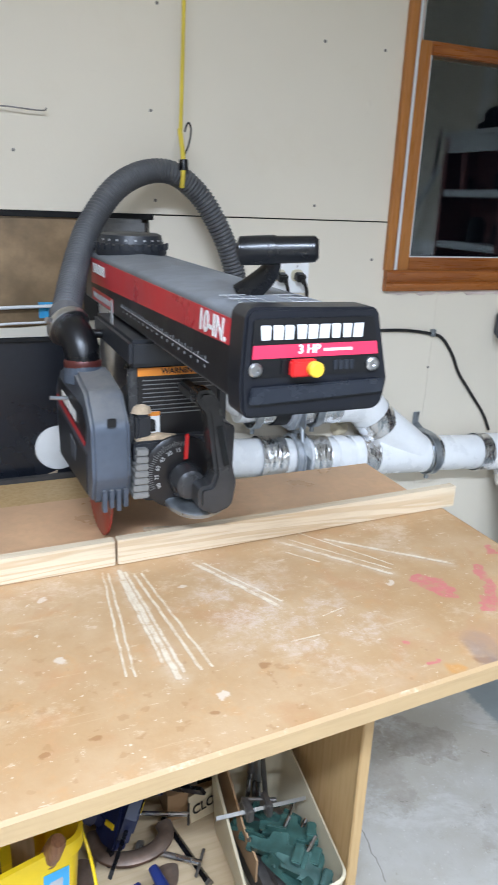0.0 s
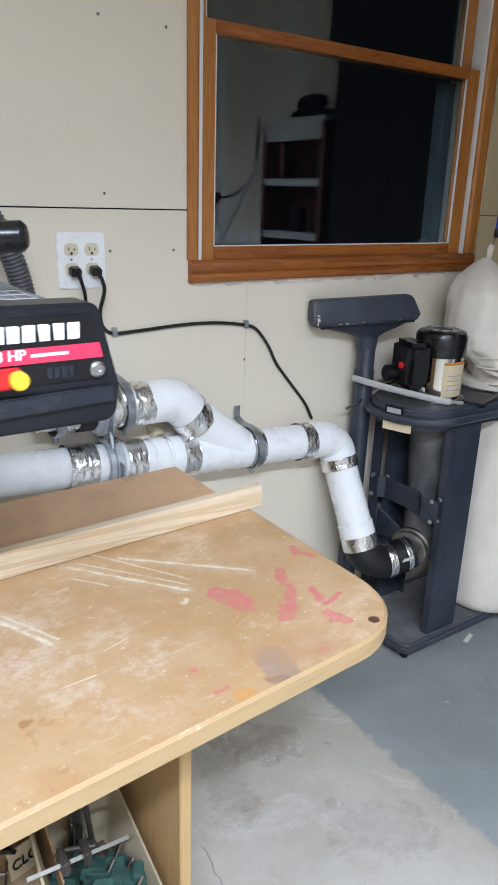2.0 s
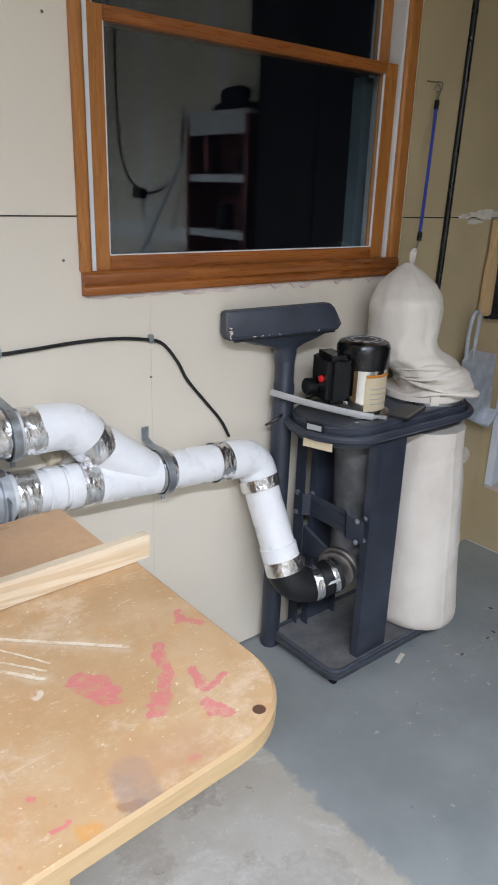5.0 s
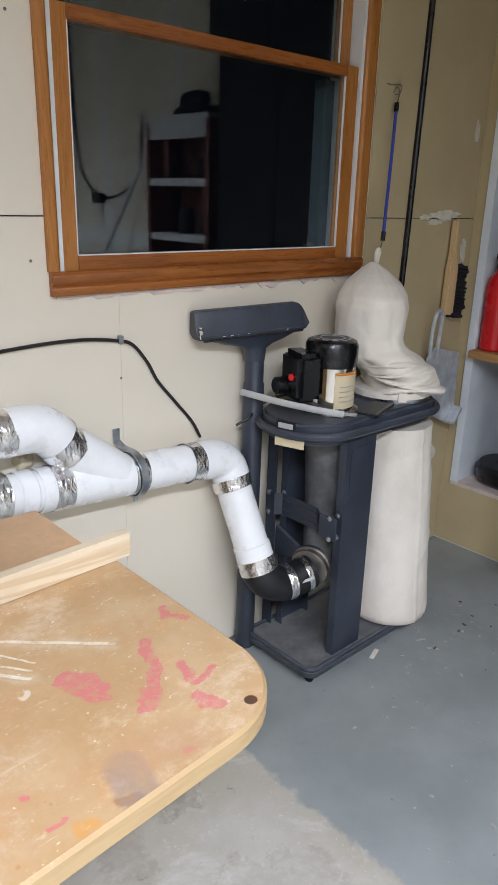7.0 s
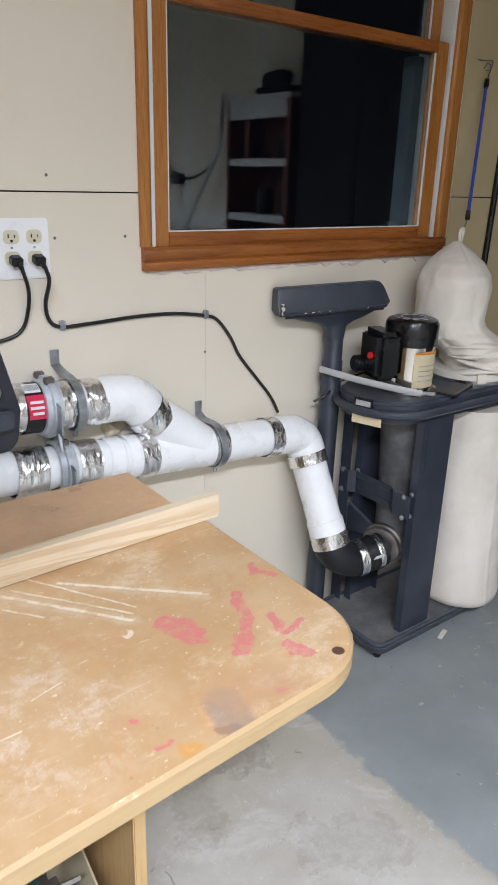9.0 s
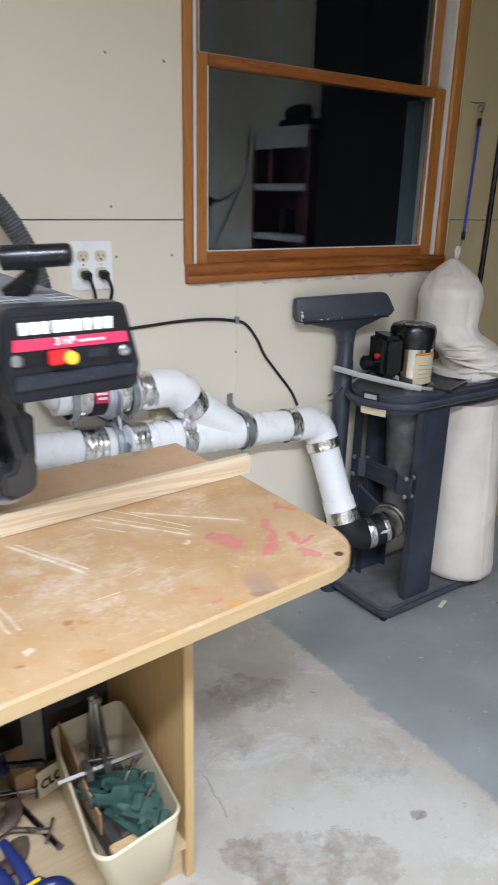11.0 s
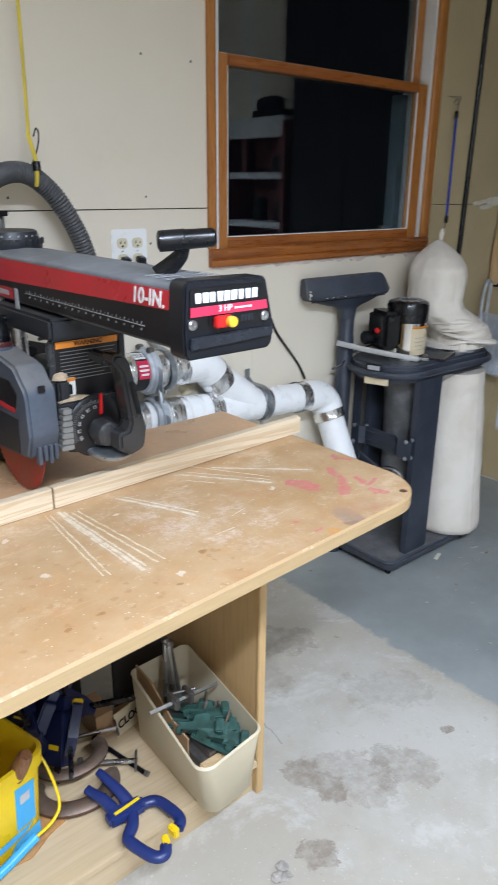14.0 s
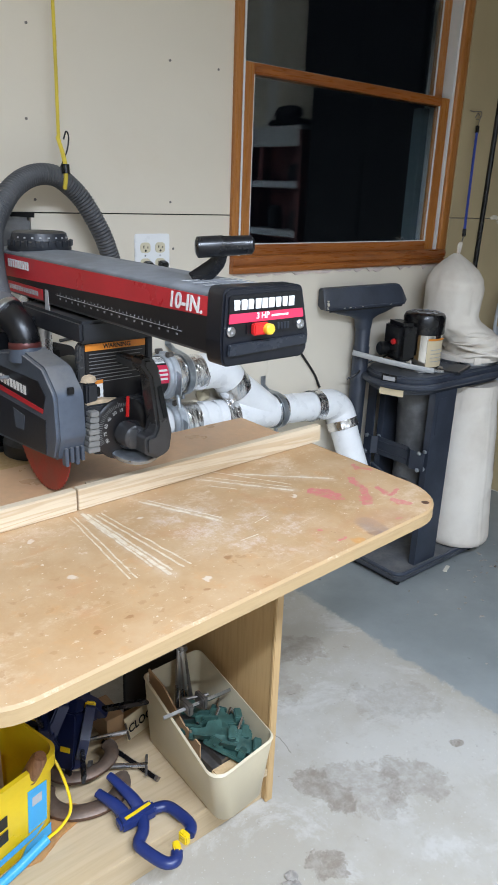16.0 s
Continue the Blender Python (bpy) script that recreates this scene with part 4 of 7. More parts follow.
    part("face_plate", prism(rounded([(0.409, 1.300), (0.560, 1.300), (0.547, 1.359), (0.410, 1.359)], [0.005] * 4, 4), "y", yf - 0.002, yf + 0.001, 0.0005), M["black"], cap)
    part("red_band", prism([(0.4095, 1.3195), (0.5545, 1.3195), (0.5515, 1.3330), (0.4105, 1.3330)], "y", yf - 0.0032, yf - 0.002), M["pink"], cap, "bright red label band")
    bars("brand_mark", 9, 0.118, 0.0145, facing((0.476, yf - 0.0032, 1.3455), (1, 0, 0), (0, 0, 1)), M["white"], cap, 0.16, lean=0.0006, seed=5)
    letters("lettering", "3 HP", 0.0125, facing((0.472, yf - 0.0036, 1.3275), (1, 0, 0), (0, 0, 1)), M["white"], cap, 0.0002)
    bars("small_print", 12, 0.034, 0.003, facing((0.506, yf - 0.0033, 1.3265), (1, 0, 0), (0, 0, 1)), M["white"], cap, 0.3)
    part("switch_well", box(0.441, 0.487, yf - 0.0035, yf + 0.002, 1.302, 1.3185, 0.001), M["black"], cap)
    part("switch", box(0.449, 0.478, yf - 0.013, yf - 0.0036, 1.301, 1.3185, 0.002), M["redkey"], cap, "red rocker switch")
    part("switch_key", lathe([(0.0082, 0), (0.0082, 0.007), (0.0065, 0.009)], (0.4735, yf - 0.0131, 1.3095), (0, -1, 0), 20), M["yellowkey"], cap, "round yellow safety key")
    for x in (0.4135, 0.549):
        part("bolt", lathe([(0.0075, 0), (0.0075, 0.002), (0.0055, 0.004), (0.0022, 0.0042), (0.0022, 0.0025)], (x, yf - 0.002, 1.3085), (0, -1, 0), 16), M["steel"], cap, "bright bolt head")
    bars("small_print", 4, 0.026, 0.010, facing((0.515, yf - 0.0021, 1.3095), (1, 0, 0), (0, 0, 1)), M["lip"], cap, 0.2)
    lip = rounded([(0.407, 1.272), (0.564, 1.277), (0.564, 1.2925), (0.410, 1.2905)], [0.004] * 4, 4)
    part("lip", prism(lip, "y", yf - 0.006, yf - 0.0005, 0.0015), M["lip"], cap, "navy ledge coloured lighter for its sheen")
    # locking lever on the arm
    lev = part("lever_stem", tube(spline([(0.456, 0.910, 1.360), (0.468, 0.898, 1.374), (0.477, 0.880, 1.392), (0.478, 0.870, 1.413)], 6), lambda t: 0.0165 - 0.09 * t, 12, 0.4), M["black"], s)
    ax = (Vector((0.520, 0.846, 1.420)) - Vector((0.441, 0.889, 1.414)))
    part("lever_grip", lathe([(0.010, 0), (0.0158, 0.003), (0.0162, ax.length * 0.46), (0.0150, ax.length * 0.49), (0.0143, ax.length - 0.004), (0.010, ax.length)], (0.441, 0.889, 1.414), ax.normalized(), 20), M["black"], lev, "glossy black lever grip")
    # index cap at the rear
    part("index_cap", lathe([(0.066, 0), (0.068, 0.004), (0.068, 0.020), (0.062, 0.023), (0.058, 0.038), (0.052, 0.041)], (0.476, 1.525, 1.358), (0, 0, 1), 40), M["slatedark"], s, "ribbed grey plastic index cap")
    for i in range(13):
        a = radians(180 + i * 14)
        part("index_rib", oriented(box(-0.004, 0.004, -0.002, 0.003, 0, 0.012, 0.0005), Matrix.Translation((0.476 + 0.0695 * math.cos(a), 1.525 + 0.0695 * math.sin(a), 1.370)) @ Matrix.Rotation(a + math.pi / 2, 4, "Z")), M["slatedark"], s)
    # column and its foot
    part("column", rod((0.474, 1.60, 0.868), (0.474, 1.60, 1.27), 0.048, 28), M["steel"], s)
    part("column_foot", lathe([(0.085, 0), (0.085, 0.03), (0.062, 0.05), (0.060, 0.16)], (0.474, 1.60, 0.8645), (0, 0, 1), 28), M["slatedark"], s)
    # carriage under the arm
    car = part("carriage", box(0.384, 0.556, 1.165, 1.44, 1.220, 1.262, 0.006), M["slatedark"], s, "dark carriage under the arm")
    part("pointer", prism([(1.325, 1.262), (1.305, 1.262), (1.308, 1.300), (1.320, 1.302)], "x", 0.3895, 0.3905), M["greyprint"], car, "clear plastic pointer")
    part("carriage_knob", rod((0.384, 1.37, 1.236), (0.360, 1.37, 1.236), 0.008, 12, 0.001), M["black"], car)
    part("carriage_lever", box(0.352, 0.362, 1.33, 1.40, 1.230, 1.242, 0.003), M["black"], car)
    # yoke: a dark plate behind the warning label, bent round the motor
    yk = part("yoke", prism(rounded([(0.388, 1.00), (0.546, 1.00), (0.546, 1.222), (0.386, 1.222)], [0.02, 0.02, 0.02, 0.02], 4), "y", 1.186, 1.20, 0.002), M["handle"], s, "grey cast yoke")
    part("yoke_side", prism(rounded([(1.18, 0.995), (1.30, 1.0), (1.40, 1.10), (1.40, 1.222), (1.18, 1.222)], [0.02, 0.03, 0.03, 0.01, 0.01], 4), "x", 0.534, 0.548, 0.002), M["slatedark"], s)
    wl = part("warning_label", box(0.400, 0.532, 1.1835, 1.1855, 1.105, 1.214, 0), M["armside"], yk, "black label with orange warning band")
    part("warning_band", box(0.400, 0.532, 1.1823, 1.1834, 1.202, 1.215, 0), M["orange"], wl)
    letters("lettering", "WARNING", 0.0125, facing((0.468, 1.1819, 1.2085), (1, 0, 0), (0, 0, 1)), M["armside"], wl, 0.0002)
    for k in range(9):
        z = 1.194 - k * 0.0068
        part("text_line", box(0.408, (0.525, 0.52, 0.527, 0.50)[k % 4], 1.1823, 1.1834, z, z + 0.0015, 0), M["dimprint"], wl)
    st = part("sticker", box(0.403, 0.435, 1.1823, 1.1834, 1.108, 1.144, 0), M["white"], wl, "white sticker with an orange edge")
    part("sticker_band", box(0.403, 0.435, 1.1812, 1.1822, 1.137, 1.144, 0), M["orange"], st)
    part("sticker_mark", prism(rounded([(0.412, 1.111), (0.428, 1.111), (0.428, 1.132), (0.412, 1.132)], [0.002, 0.002, 0.006, 0.006], 3), "y", 1.1812, 1.1822), M["black"], st)
    # motor housing
    mo = part("motor", lathe([(0.055, 0), (0.068, 0.006), (0.070, 0.02), (0.070, 0.20), (0.062, 0.215)], (0.472, 1.205, 1.075), (0, 1, 0), 28), M["slatedark"], s, "dark motor drum")
    for k in range(7):
        z = 1.010 + k * 0.012
        part("cooling_fin", box(0.390 - (6 - k) * 0.0012, 0.408, 1.150, 1.21, z, z + 0.0105, 0.0015), M["motor"], mo, "grey cooling fin")
    part("motor_neck", box(0.394, 0.418, 1.17, 1.22, 1.092, 1.142, 0.004), M["slatedark"], mo)
    part("sawdust_pile", lathe([(0.018, 0), (0.014, 0.010), (0.004, 0.016)], (0.406, 1.19, 1.143), (0, 0, 1), 14), M["sawdust"], mo, "little heap of sawdust")
    # bevel plate, dial and handle
    part("bevel_plate", prism(rounded([(0.388, 1.0), (0.53, 0.985), (0.545, 1.10), (0.388, 1.10)], [0.03, 0.04, 0.01, 0.01], 5), "y", 1.165, 1.183, 0.003), M["slatedark"], s)
    dust = part("sawdust_ledge", prism([(0.392, 1.101), (0.44, 1.101), (0.462, 1.104), (0.43, 1.110), (0.40, 1.106)], "y", 1.166, 1.181, 0.001), M["sawdust"], s, "sawdust lying on the bevel plate")
    dial = part("bevel_dial", lathe([(0.063, 0), (0.063, 0.006), (0.058, 0.009), (0.040, 0.010)], (0.462, 1.165, 1.045), (0, -1, 0), 40), M["armside"], s, "black bevel scale dial")
    bm = None
    for i in range(31):
        a = radians(80 + i * 4.2)
        l0, l1 = 0.047, 0.057 if i % 5 == 0 else 0.054
        ca, sa = math.cos(a), math.sin(a)
        tick = prism([(-0.0005, l0), (0.0005, l0), (0.0005, l1), (-0.0005, l1)], "y", 1.1548, 1.1556)
        bm = join(bm, oriented(tick, Matrix.Translation((0.462, 0, 1.045)) @ Matrix.Rotation(-(a - math.pi / 2), 4, "Y")))
    part("dial_print", bm, M["dimprint"], dial)
    for i, t in enumerate(("90", "75", "60", "45", "30", "15")):
        a = radians(206 - i * 22)
        rot = facing((0.462 + 0.040 * math.cos(a), 1.1545, 1.045 + 0.040 * math.sin(a)), (-math.sin(a) * -1, 0, math.cos(a) * -1), (math.cos(a), 0, math.sin(a)))
        letters("lettering", t, 0.0092, rot, M["greyprint"], dial, 0.0002)
    part("dial_pointer", prism([(0.466, 1.070), (0.472, 1.070), (0.474, 1.112), (0.468, 1.112)], "y", 1.148, 1.153, 0.0008), M["redkey"], dial, "red pointer")
    part("lock_knob", lathe([(0.030, 0), (0.030, 0.012), (0.024, 0.03), (0.018, 0.034)], (0.470, 1.153, 1.035), (0, -1, 0), 24), M["handle"], s)
    hp = rounded([(0.464, 1.186), (0.468, 1.199), (0.488, 1.200), (0.502, 1.178), (0.532, 1.045), (0.526, 1.006), (0.496, 0.996), (0.470, 1.010), (0.470, 1.046), (0.490, 1.046), (0.496, 1.064), (0.482, 1.160)], [0.006, 0.006, 0.012, 0.02, 0.02, 0.018, 0.012, 0.01, 0.01, 0.008, 0.012, 0.012], 5)
    hd = part("yoke_handle", prism(hp, "y", 1.083, 1.128, 0.009, 4), M["handle"], s, "smooth grey cast pull handle", 50)
    part("handle_stay", box(0.466, 0.488, 1.12, 1.19, 1.172, 1.192, 0.004), M["handle"], hd)
    part("handle_label", oriented(box(-0.0045, 0.0045, -0.033, 0.033, 0, 0.0015, 0), facing((0.5055, 1.0815, 1.112), (1, 0, 0.22), (-0.22, 0, 1))), M["black"], hd)
    part("handle_back", prism(rounded([(0.515, 1.03), (0.549, 1.035), (0.551, 1.12), (0.520, 1.135)], [0.01] * 4, 4), "y", 1.145, 1.21, 0.003), M["slatedark"], s)
    part("swivel_ring", lathe([(0.048, 0), (0.052, 0.004), (0.052, 0.010), (0.046, 0.014)], (0.488, 1.16, 0.990), (0.0, -0.25, 1), 28), M["galv"], s, "pale metal swivel ring")
    # blade guard and blade
    gx0, gx1 = 0.320, 0.380
    gp = rounded([(1.50, 0.968), (1.205, 1.000), (1.165, 1.005), (1.148, 1.05), (1.152, 1.135), (1.20, 1.178), (1.30, 1.192), (1.44, 1.165), (1.53, 1.10)], [0.02, 0.0, 0.0, 0.02, 0.03, 0.03, 0.04, 0.06, 0.05], 5)
    gd = part("blade_guard", prism(gp, "x", gx0, gx1, 0.006, 3), M["slate"], s, "slate grey plastic blade guard", 40)
    part("guard_label", prism([(1.49, 1.088), (1.205, 1.092), (1.19, 1.125), (1.22, 1.148), (1.47, 1.138)], "x", gx0 - 0.001, gx0 + 0.001), M["armside"], gd)
    part("guard_stripe", prism([(1.49, 1.088), (1.205, 1.088), (1.20, 1.097), (1.49, 1.100)], "x", gx0 - 0.002, gx0 - 0.0011), M["red"], gd, "red stripe")
    bars("brand_mark", 9, 0.15, 0.018, facing((gx0 - 0.0022, 1.345, 1.117), (0, -1, 0), (0, 0, 1)), M["white"], gd, 0.2, seed=7)
    part("guard_plate", prism([(1.49, 0.980), (1.20, 1.008), (1.195, 1.078), (1.49, 1.075)], "x", gx0 - 0.0015, gx0, 0), M["slatedark"], gd)
    part("guard_outline", prism([(1.30, 1.03), (1.34, 1.025), (1.345, 1.065), (1.29, 1.062)], "x", gx0 - 0.0024, gx0 - 0.0016), M["slate"], gd)
    for k in range(4):
        part("guard_tooth", box(0.334 + k * 0.011, 0.341 + k * 0.011, 1.149, 1.165, 0.994 + 0.006 * (k % 2), 1.03, 0.001), M["slate"], gd)
    part("guard_slot", box(0.344, 0.357, 1.146, 1.1515, 1.135, 1.148, 0.001), M["black"], gd)
    part("guard_bolt", rod((0.320, 1.36, 1.125), (0.288, 1.36, 1.128), 0.004, 10), M["galv"], gd)
    prof = []
    for i in range(120):
        a = 2 * math.pi * i / 120
        r = 0.1275 if i % 2 else 0.1235
        prof.append((1.288 + r * math.cos(a), 1.028 + r * math.sin(a)))
    part("saw_blade", prism(prof, "x", 0.3510, 0.3536), M["redblade"], s, "red coated toothed saw blade", 60)
    # dust outlet, clamp and elbow
    part("dust_neck", lathe([(0.034, 0), (0.032, 0.02), (0.030, 0.03)], (0.340, 1.315, 1.168), (0, 0, 1), 24), M["slate"], gd)
    eb = part("dust_elbow", tube(spline([(0.340, 1.315, 1.186), (0.340, 1.317, 1.212), (0.334, 1.332, 1.238), (0.322, 1.368, 1.256)], 6), 0.0295, 18), M["black"], s, "glossy black rubber elbow")
    part("clamp_band", lathe([(0.0305, 0), (0.0318, 0.002), (0.0318, 0.012), (0.0305, 0.014)], (0.340, 1.316, 1.190), (0, 0.1, 1), 24), M["rustband"], eb, "reddish-brown hose band")
    part("clamp_band", lathe([(0.036, 0), (0.037, 0.002), (0.037, 0.012), (0.036, 0.014)], (0.327, 1.352, 1.249), (-0.3, 0.9, 0.42), 24), M["steel"], eb)
    part("clamp_screw", rod((0.300, 1.345, 1.262), (0.286, 1.34, 1.268), 0.005, 8), M["steel"], eb)


def dust_hose():
    h = thing("dust_hose", (0.80, 1.775, 0.95), "grey corrugated vacuum hose looped over the saw", "hose")
    pts = [(0.322, 1.365, 1.255), (0.336, 1.425, 1.280), (0.358, 1.50, 1.314), (0.388, 1.58, 1.362), (0.421, 1.64, 1.410), (0.482, 1.685, 1.478), (0.555, 1.73, 1.514), (0.622, 1.745, 1.518), (0.680, 1.755, 1.485), (0.722, 1.755, 1.435), (0.768, 1.755, 1.350), (0.800, 1.765, 1.25), (0.815, 1.785, 1.12), (0.815, 1.79, 1.00)]
    path = spline(pts, 64)
    part("corrugated_tube", tube(path, lambda d: 0.0240 + 0.0020 * math.sin(d * 2 * math.pi / 0.0088), 20), M["hose"], h, sharp=80)
    part("hose_cuff", lathe([(0.030, 0), (0.031, 0.004), (0.031, 0.035), (0.027, 0.04)], (0.815, 1.79, 1.0), (0, 0, 1), 24), M["rubber"], h)
    part("hose_cuff", lathe([(0.029, 0), (0.030, 0.003), (0.030, 0.026), (0.027, 0.03)], (0.323, 1.366, 1.256), (0.18, 0.85, 0.42), 24), M["hose"], h)
    # the hook and the yellow cord that hold it up
    c = thing("bungee_strap", (0.615, 1.66, 1.55), "yellow elastic cord with a black hook", "cord")
    part("cord", tube(spline([(0.660, 1.80, CEIL), (0.660, 1.795, 2.2), (0.662, 1.787, 1.907), (0.652, 1.771, 1.609)], 8), 0.0045, 8), M["strap"], c)
    part("loop", tube(spline([(0.650, 1.771, 1.609), (0.643, 1.726, 1.555), (0.642, 1.720, 1.518), (0.643, 1.731, 1.488)], 8), 0.0055, 8), M["strap"], c)
    part("hook", tube(spline([(0.649, 1.760, 1.539), (0.665, 1.755, 1.577), (0.669, 1.750, 1.609), (0.660, 1.744, 1.622), (0.652, 1.744, 1.603)], 6), 0.002, 8), M["black"], c)
    part("cord_wrap", lathe([(0.010, 0), (0.010, 0.022)], (0.644, 1.722, 1.523), (0, 0.1, 1), 12), M["black"], c)


bench()
radial_saw()
dust_hose()


# ---- pipes on the wall ----
def main_z(x):
    return 0.790 - 0.080 * (x - 1.03)


PY, PR = 1.788, 0.0545


def foil_band(name, p, d, width, parent, r=PR + 0.0012):
    d = Vector(d).normalized()
    prof = [(r, -width / 2), (r + 0.0004, -width / 4), (r, 0), (r + 0.0005, width / 4), (r, width / 2)]
    return part(name, lathe(prof, p, d, 36, False), M["foil"], parent, "crinkled silver foil tape")


def pipe_run():
    p = thing("dust_pipe", (1.3, PY, 0.70), "white plastic dust pipes joined with silver foil tape", "pipe")
    d = Vector((1, 0, -0.08)).normalized()

    def on(x):
        return Vector((x, PY, main_z(x)))

    part("lower_pipe", tube([on(0.45), on(1.26)], PR - 0.002, 36), M["pvc"], p)
    part("main_pipe", tube([on(1.24), on(1.70)], PR, 36), M["pvc"], p)
    for x in (1.135, 1.19):
        part("coupling", lathe([(PR, -0.022), (PR + 0.003, -0.018), (PR + 0.003, 0.018), (PR, 0.022)], on(x), d, 36, False), M["pvc"], p)
    # upper branch, 45 degree elbow and wye
    up = Vector((1.20, PY, 0.942))
    part("upper_pipe", tube([(0.815, PY, 0.962), (1.06, PY, 0.945), up], PR - 0.002, 36), M["pvc"], p)
    part("hose_elbow", tube(spline([(0.815, PY, 1.03), (0.815, PY, 1.0), (0.822, PY, 0.972), (0.86, PY, 0.960)], 6), 0.045, 24), M["pvc"], p)
    el = [(1.105, PY, 0.943), (1.165, PY, 0.941), (1.205, PY, 0.928), (1.235, PY, 0.900), (1.262, PY, 0.868)]
    part("elbow", tube(spline(el, 6), PR + 0.004, 36), M["pvc"], p)
    wye = part("wye", tube([on(1.235), on(1.46)], PR + 0.004, 36), M["pvc"], p)
    part("wye_branch", tube([(1.245, PY, 0.888), (1.40, PY, main_z(1.40) + 0.01)], PR + 0.003, 36), M["pvc"], wye)
    # end elbow and the drop towards the collector
    part("end_elbow", tube(spline([on(1.655), on(1.70), (1.750, PY, main_z(1.75) - 0.004), (1.788, PY - 0.006, 0.700), (1.795, PY - 0.03, 0.640)], 7), PR + 0.005, 36), M["pvc"], p)
    a, b = Vector((1.792, PY - 0.025, 0.655)), Vector((1.818, 1.655, 0.385))
    part("drop_pipe", tube([a, b], PR, 36), M["pvc"], p)
    dd = (b - a).normalized()
    part("drop_collar", lathe([(PR, 0), (PR + 0.004, 0.003), (PR + 0.004, 0.05), (PR, 0.053)], b - dd * 0.085, dd, 36, False), M["pvc"], p)
    part("rubber_elbow", tube(spline([b - dd * 0.03, b + dd * 0.01, b + dd * 0.045 + Vector((0.022, -0.004, 0)), b + Vector((0.085, -0.035, -0.062)), b + Vector((0.175, -0.055, -0.045))], 7), PR + 0.002, 30), M["rubber"], p, "black rubber elbow")
    part("white_label", oriented(sheet(0.034, 0.03, 0.001), facing(b + Vector((0.118, -0.100, -0.040)), (1, -0.25, 0.1), (0, -0.55, 1))), M["plate"], p, "small white printed label")
    foil_band("foil_tape", b - dd * 0.018, dd, 0.045, p, PR + 0.005)
    foil_band("foil_tape", a + dd * 0.005, dd, 0.035, p, PR + 0.007)
    foil_band("foil_tape", b + Vector((0.090, -0.037, -0.061)), (1, -0.25, 0.1), 0.028, p, PR + 0.004)
    foil_band("foil_tape", b + Vector((0.150, -0.052, -0.050)), (1, -0.25, 0.15), 0.018, p, PR + 0.004)
    for x, w in ((1.652, 0.045), (1.452, 0.045), (1.225, 0.05), (1.06, 0.055), (0.915, 0.075)):
        foil_band("foil_tape", on(x), d, w, p, PR + 0.005)
    for x, w in ((1.085, 0.055), (1.005, 0.085), (0.895, 0.06)):
        foil_band("foil_tape", (x, PY, 0.945 + 0.07 * (1.06 - x)), (1, 0, -0.05), w, p, PR + 0.004)
    foil_band("foil_tape", (1.25, PY, 0.882), (1, 0, -1.15), 0.055, p, PR + 0.006)
    # split rings that hang the pipes from the wall
    for x, z, top in ((1.452, main_z(1.452), 0.872), (1.040, 0.945, 1.068), (0.86, 0.955, 1.075)):
        r = part("pipe_hanger", lathe([(PR + 0.008, -0.011), (PR + 0.012, -0.010), (PR + 0.012, 0.010), (PR + 0.008, 0.011)], (x, PY, z), (1, 0, 0), 40, False), M["galv"], p, "galvanised pipe hanger")
        path = [(x - 0.012, WALL_Y - 0.004, top), (x - 0.012, WALL_Y - 0.004, top - 0.035), (x - 0.004, WALL_Y - 0.02, top - 0.050), (x, PY - 0.005, z + PR + 0.010)]
        part("hanger_strap", tube(path, 0.0115, 4, 0.22, up=(1, 0, 0)), M["galv"], r)
        part("hanger_screw", rod((x, PY - 0.01, z - PR - 0.024), (x, PY - 0.01, z - PR - 0.008), 0.006, 8), M["galv"], r)
    # blast gates
    for gx, gz, sgn in ((0.975, 0.950, 1), (1.000, main_z(1.0), 1)):
        g = part("blast_gate", lathe([(PR + 0.004, -0.022), (PR + 0.012, -0.02), (PR + 0.012, -0.008), (PR + 0.020, -0.006), (PR + 0.020, 0.006), (PR + 0.012, 0.008), (PR + 0.012, 0.02), (PR + 0.004, 0.022)], (gx, PY, gz), (1, 0, -0.05), 32, False), M["zinc"], p, "cast metal blast gate")
        part("gate_slide", prism([(PY - 0.095, gz - 0.045), (PY - 0.060, gz - 0.06), (PY - 0.060, gz + 0.03), (PY - 0.095, gz + 0.02)], "x", gx - 0.002, gx + 0.002, 0.001), M["galv"], g)
        part("gate_lug", tube([(gx, PY - 0.075, gz - 0.045), (gx, PY - 0.085, gz - 0.085)], 0.007, 8), M["galv"], g)
        for s2 in (1, -1):
            part("gate_ear", box(gx - 0.012, gx + 0.012, PY - 0.03 * s2 - 0.008, PY - 0.03 * s2 + 0.008, gz + PR + 0.008, gz + PR + 0.024, 0.003), M["dullsteel"], g)
    def wrap(x0, x1, t0, t1, lift):
        own = bmesh.new()
        rows = [[own.verts.new((x, PY - (PR + lift) * math.cos(radians(t)), 0.953 - 0.05 * (x - 0.935) + (PR + lift) * math.sin(radians(t)))) for x in (x0, x1)] for t in range(t0, t1 + 1, 6)]
        for r0, r1 in zip(rows, rows[1:]):
            own.faces.new((r0[0], r0[1], r1[1], r1[0]))
        return own

    part("red_label", wrap(0.914, 0.955, -10, 44, 0.0068), M["pink"], p, "small red printed label")
    part("code_label", wrap(0.916, 0.952, 50, 80, 0.0068), M["plate"], p, "white sticker with dark bars")
    for k in range(9):
        part("code_bar", wrap(0.918 + k * 0.0037, 0.9195 + k * 0.0037, 56, 74, 0.0074), M["black"], p)
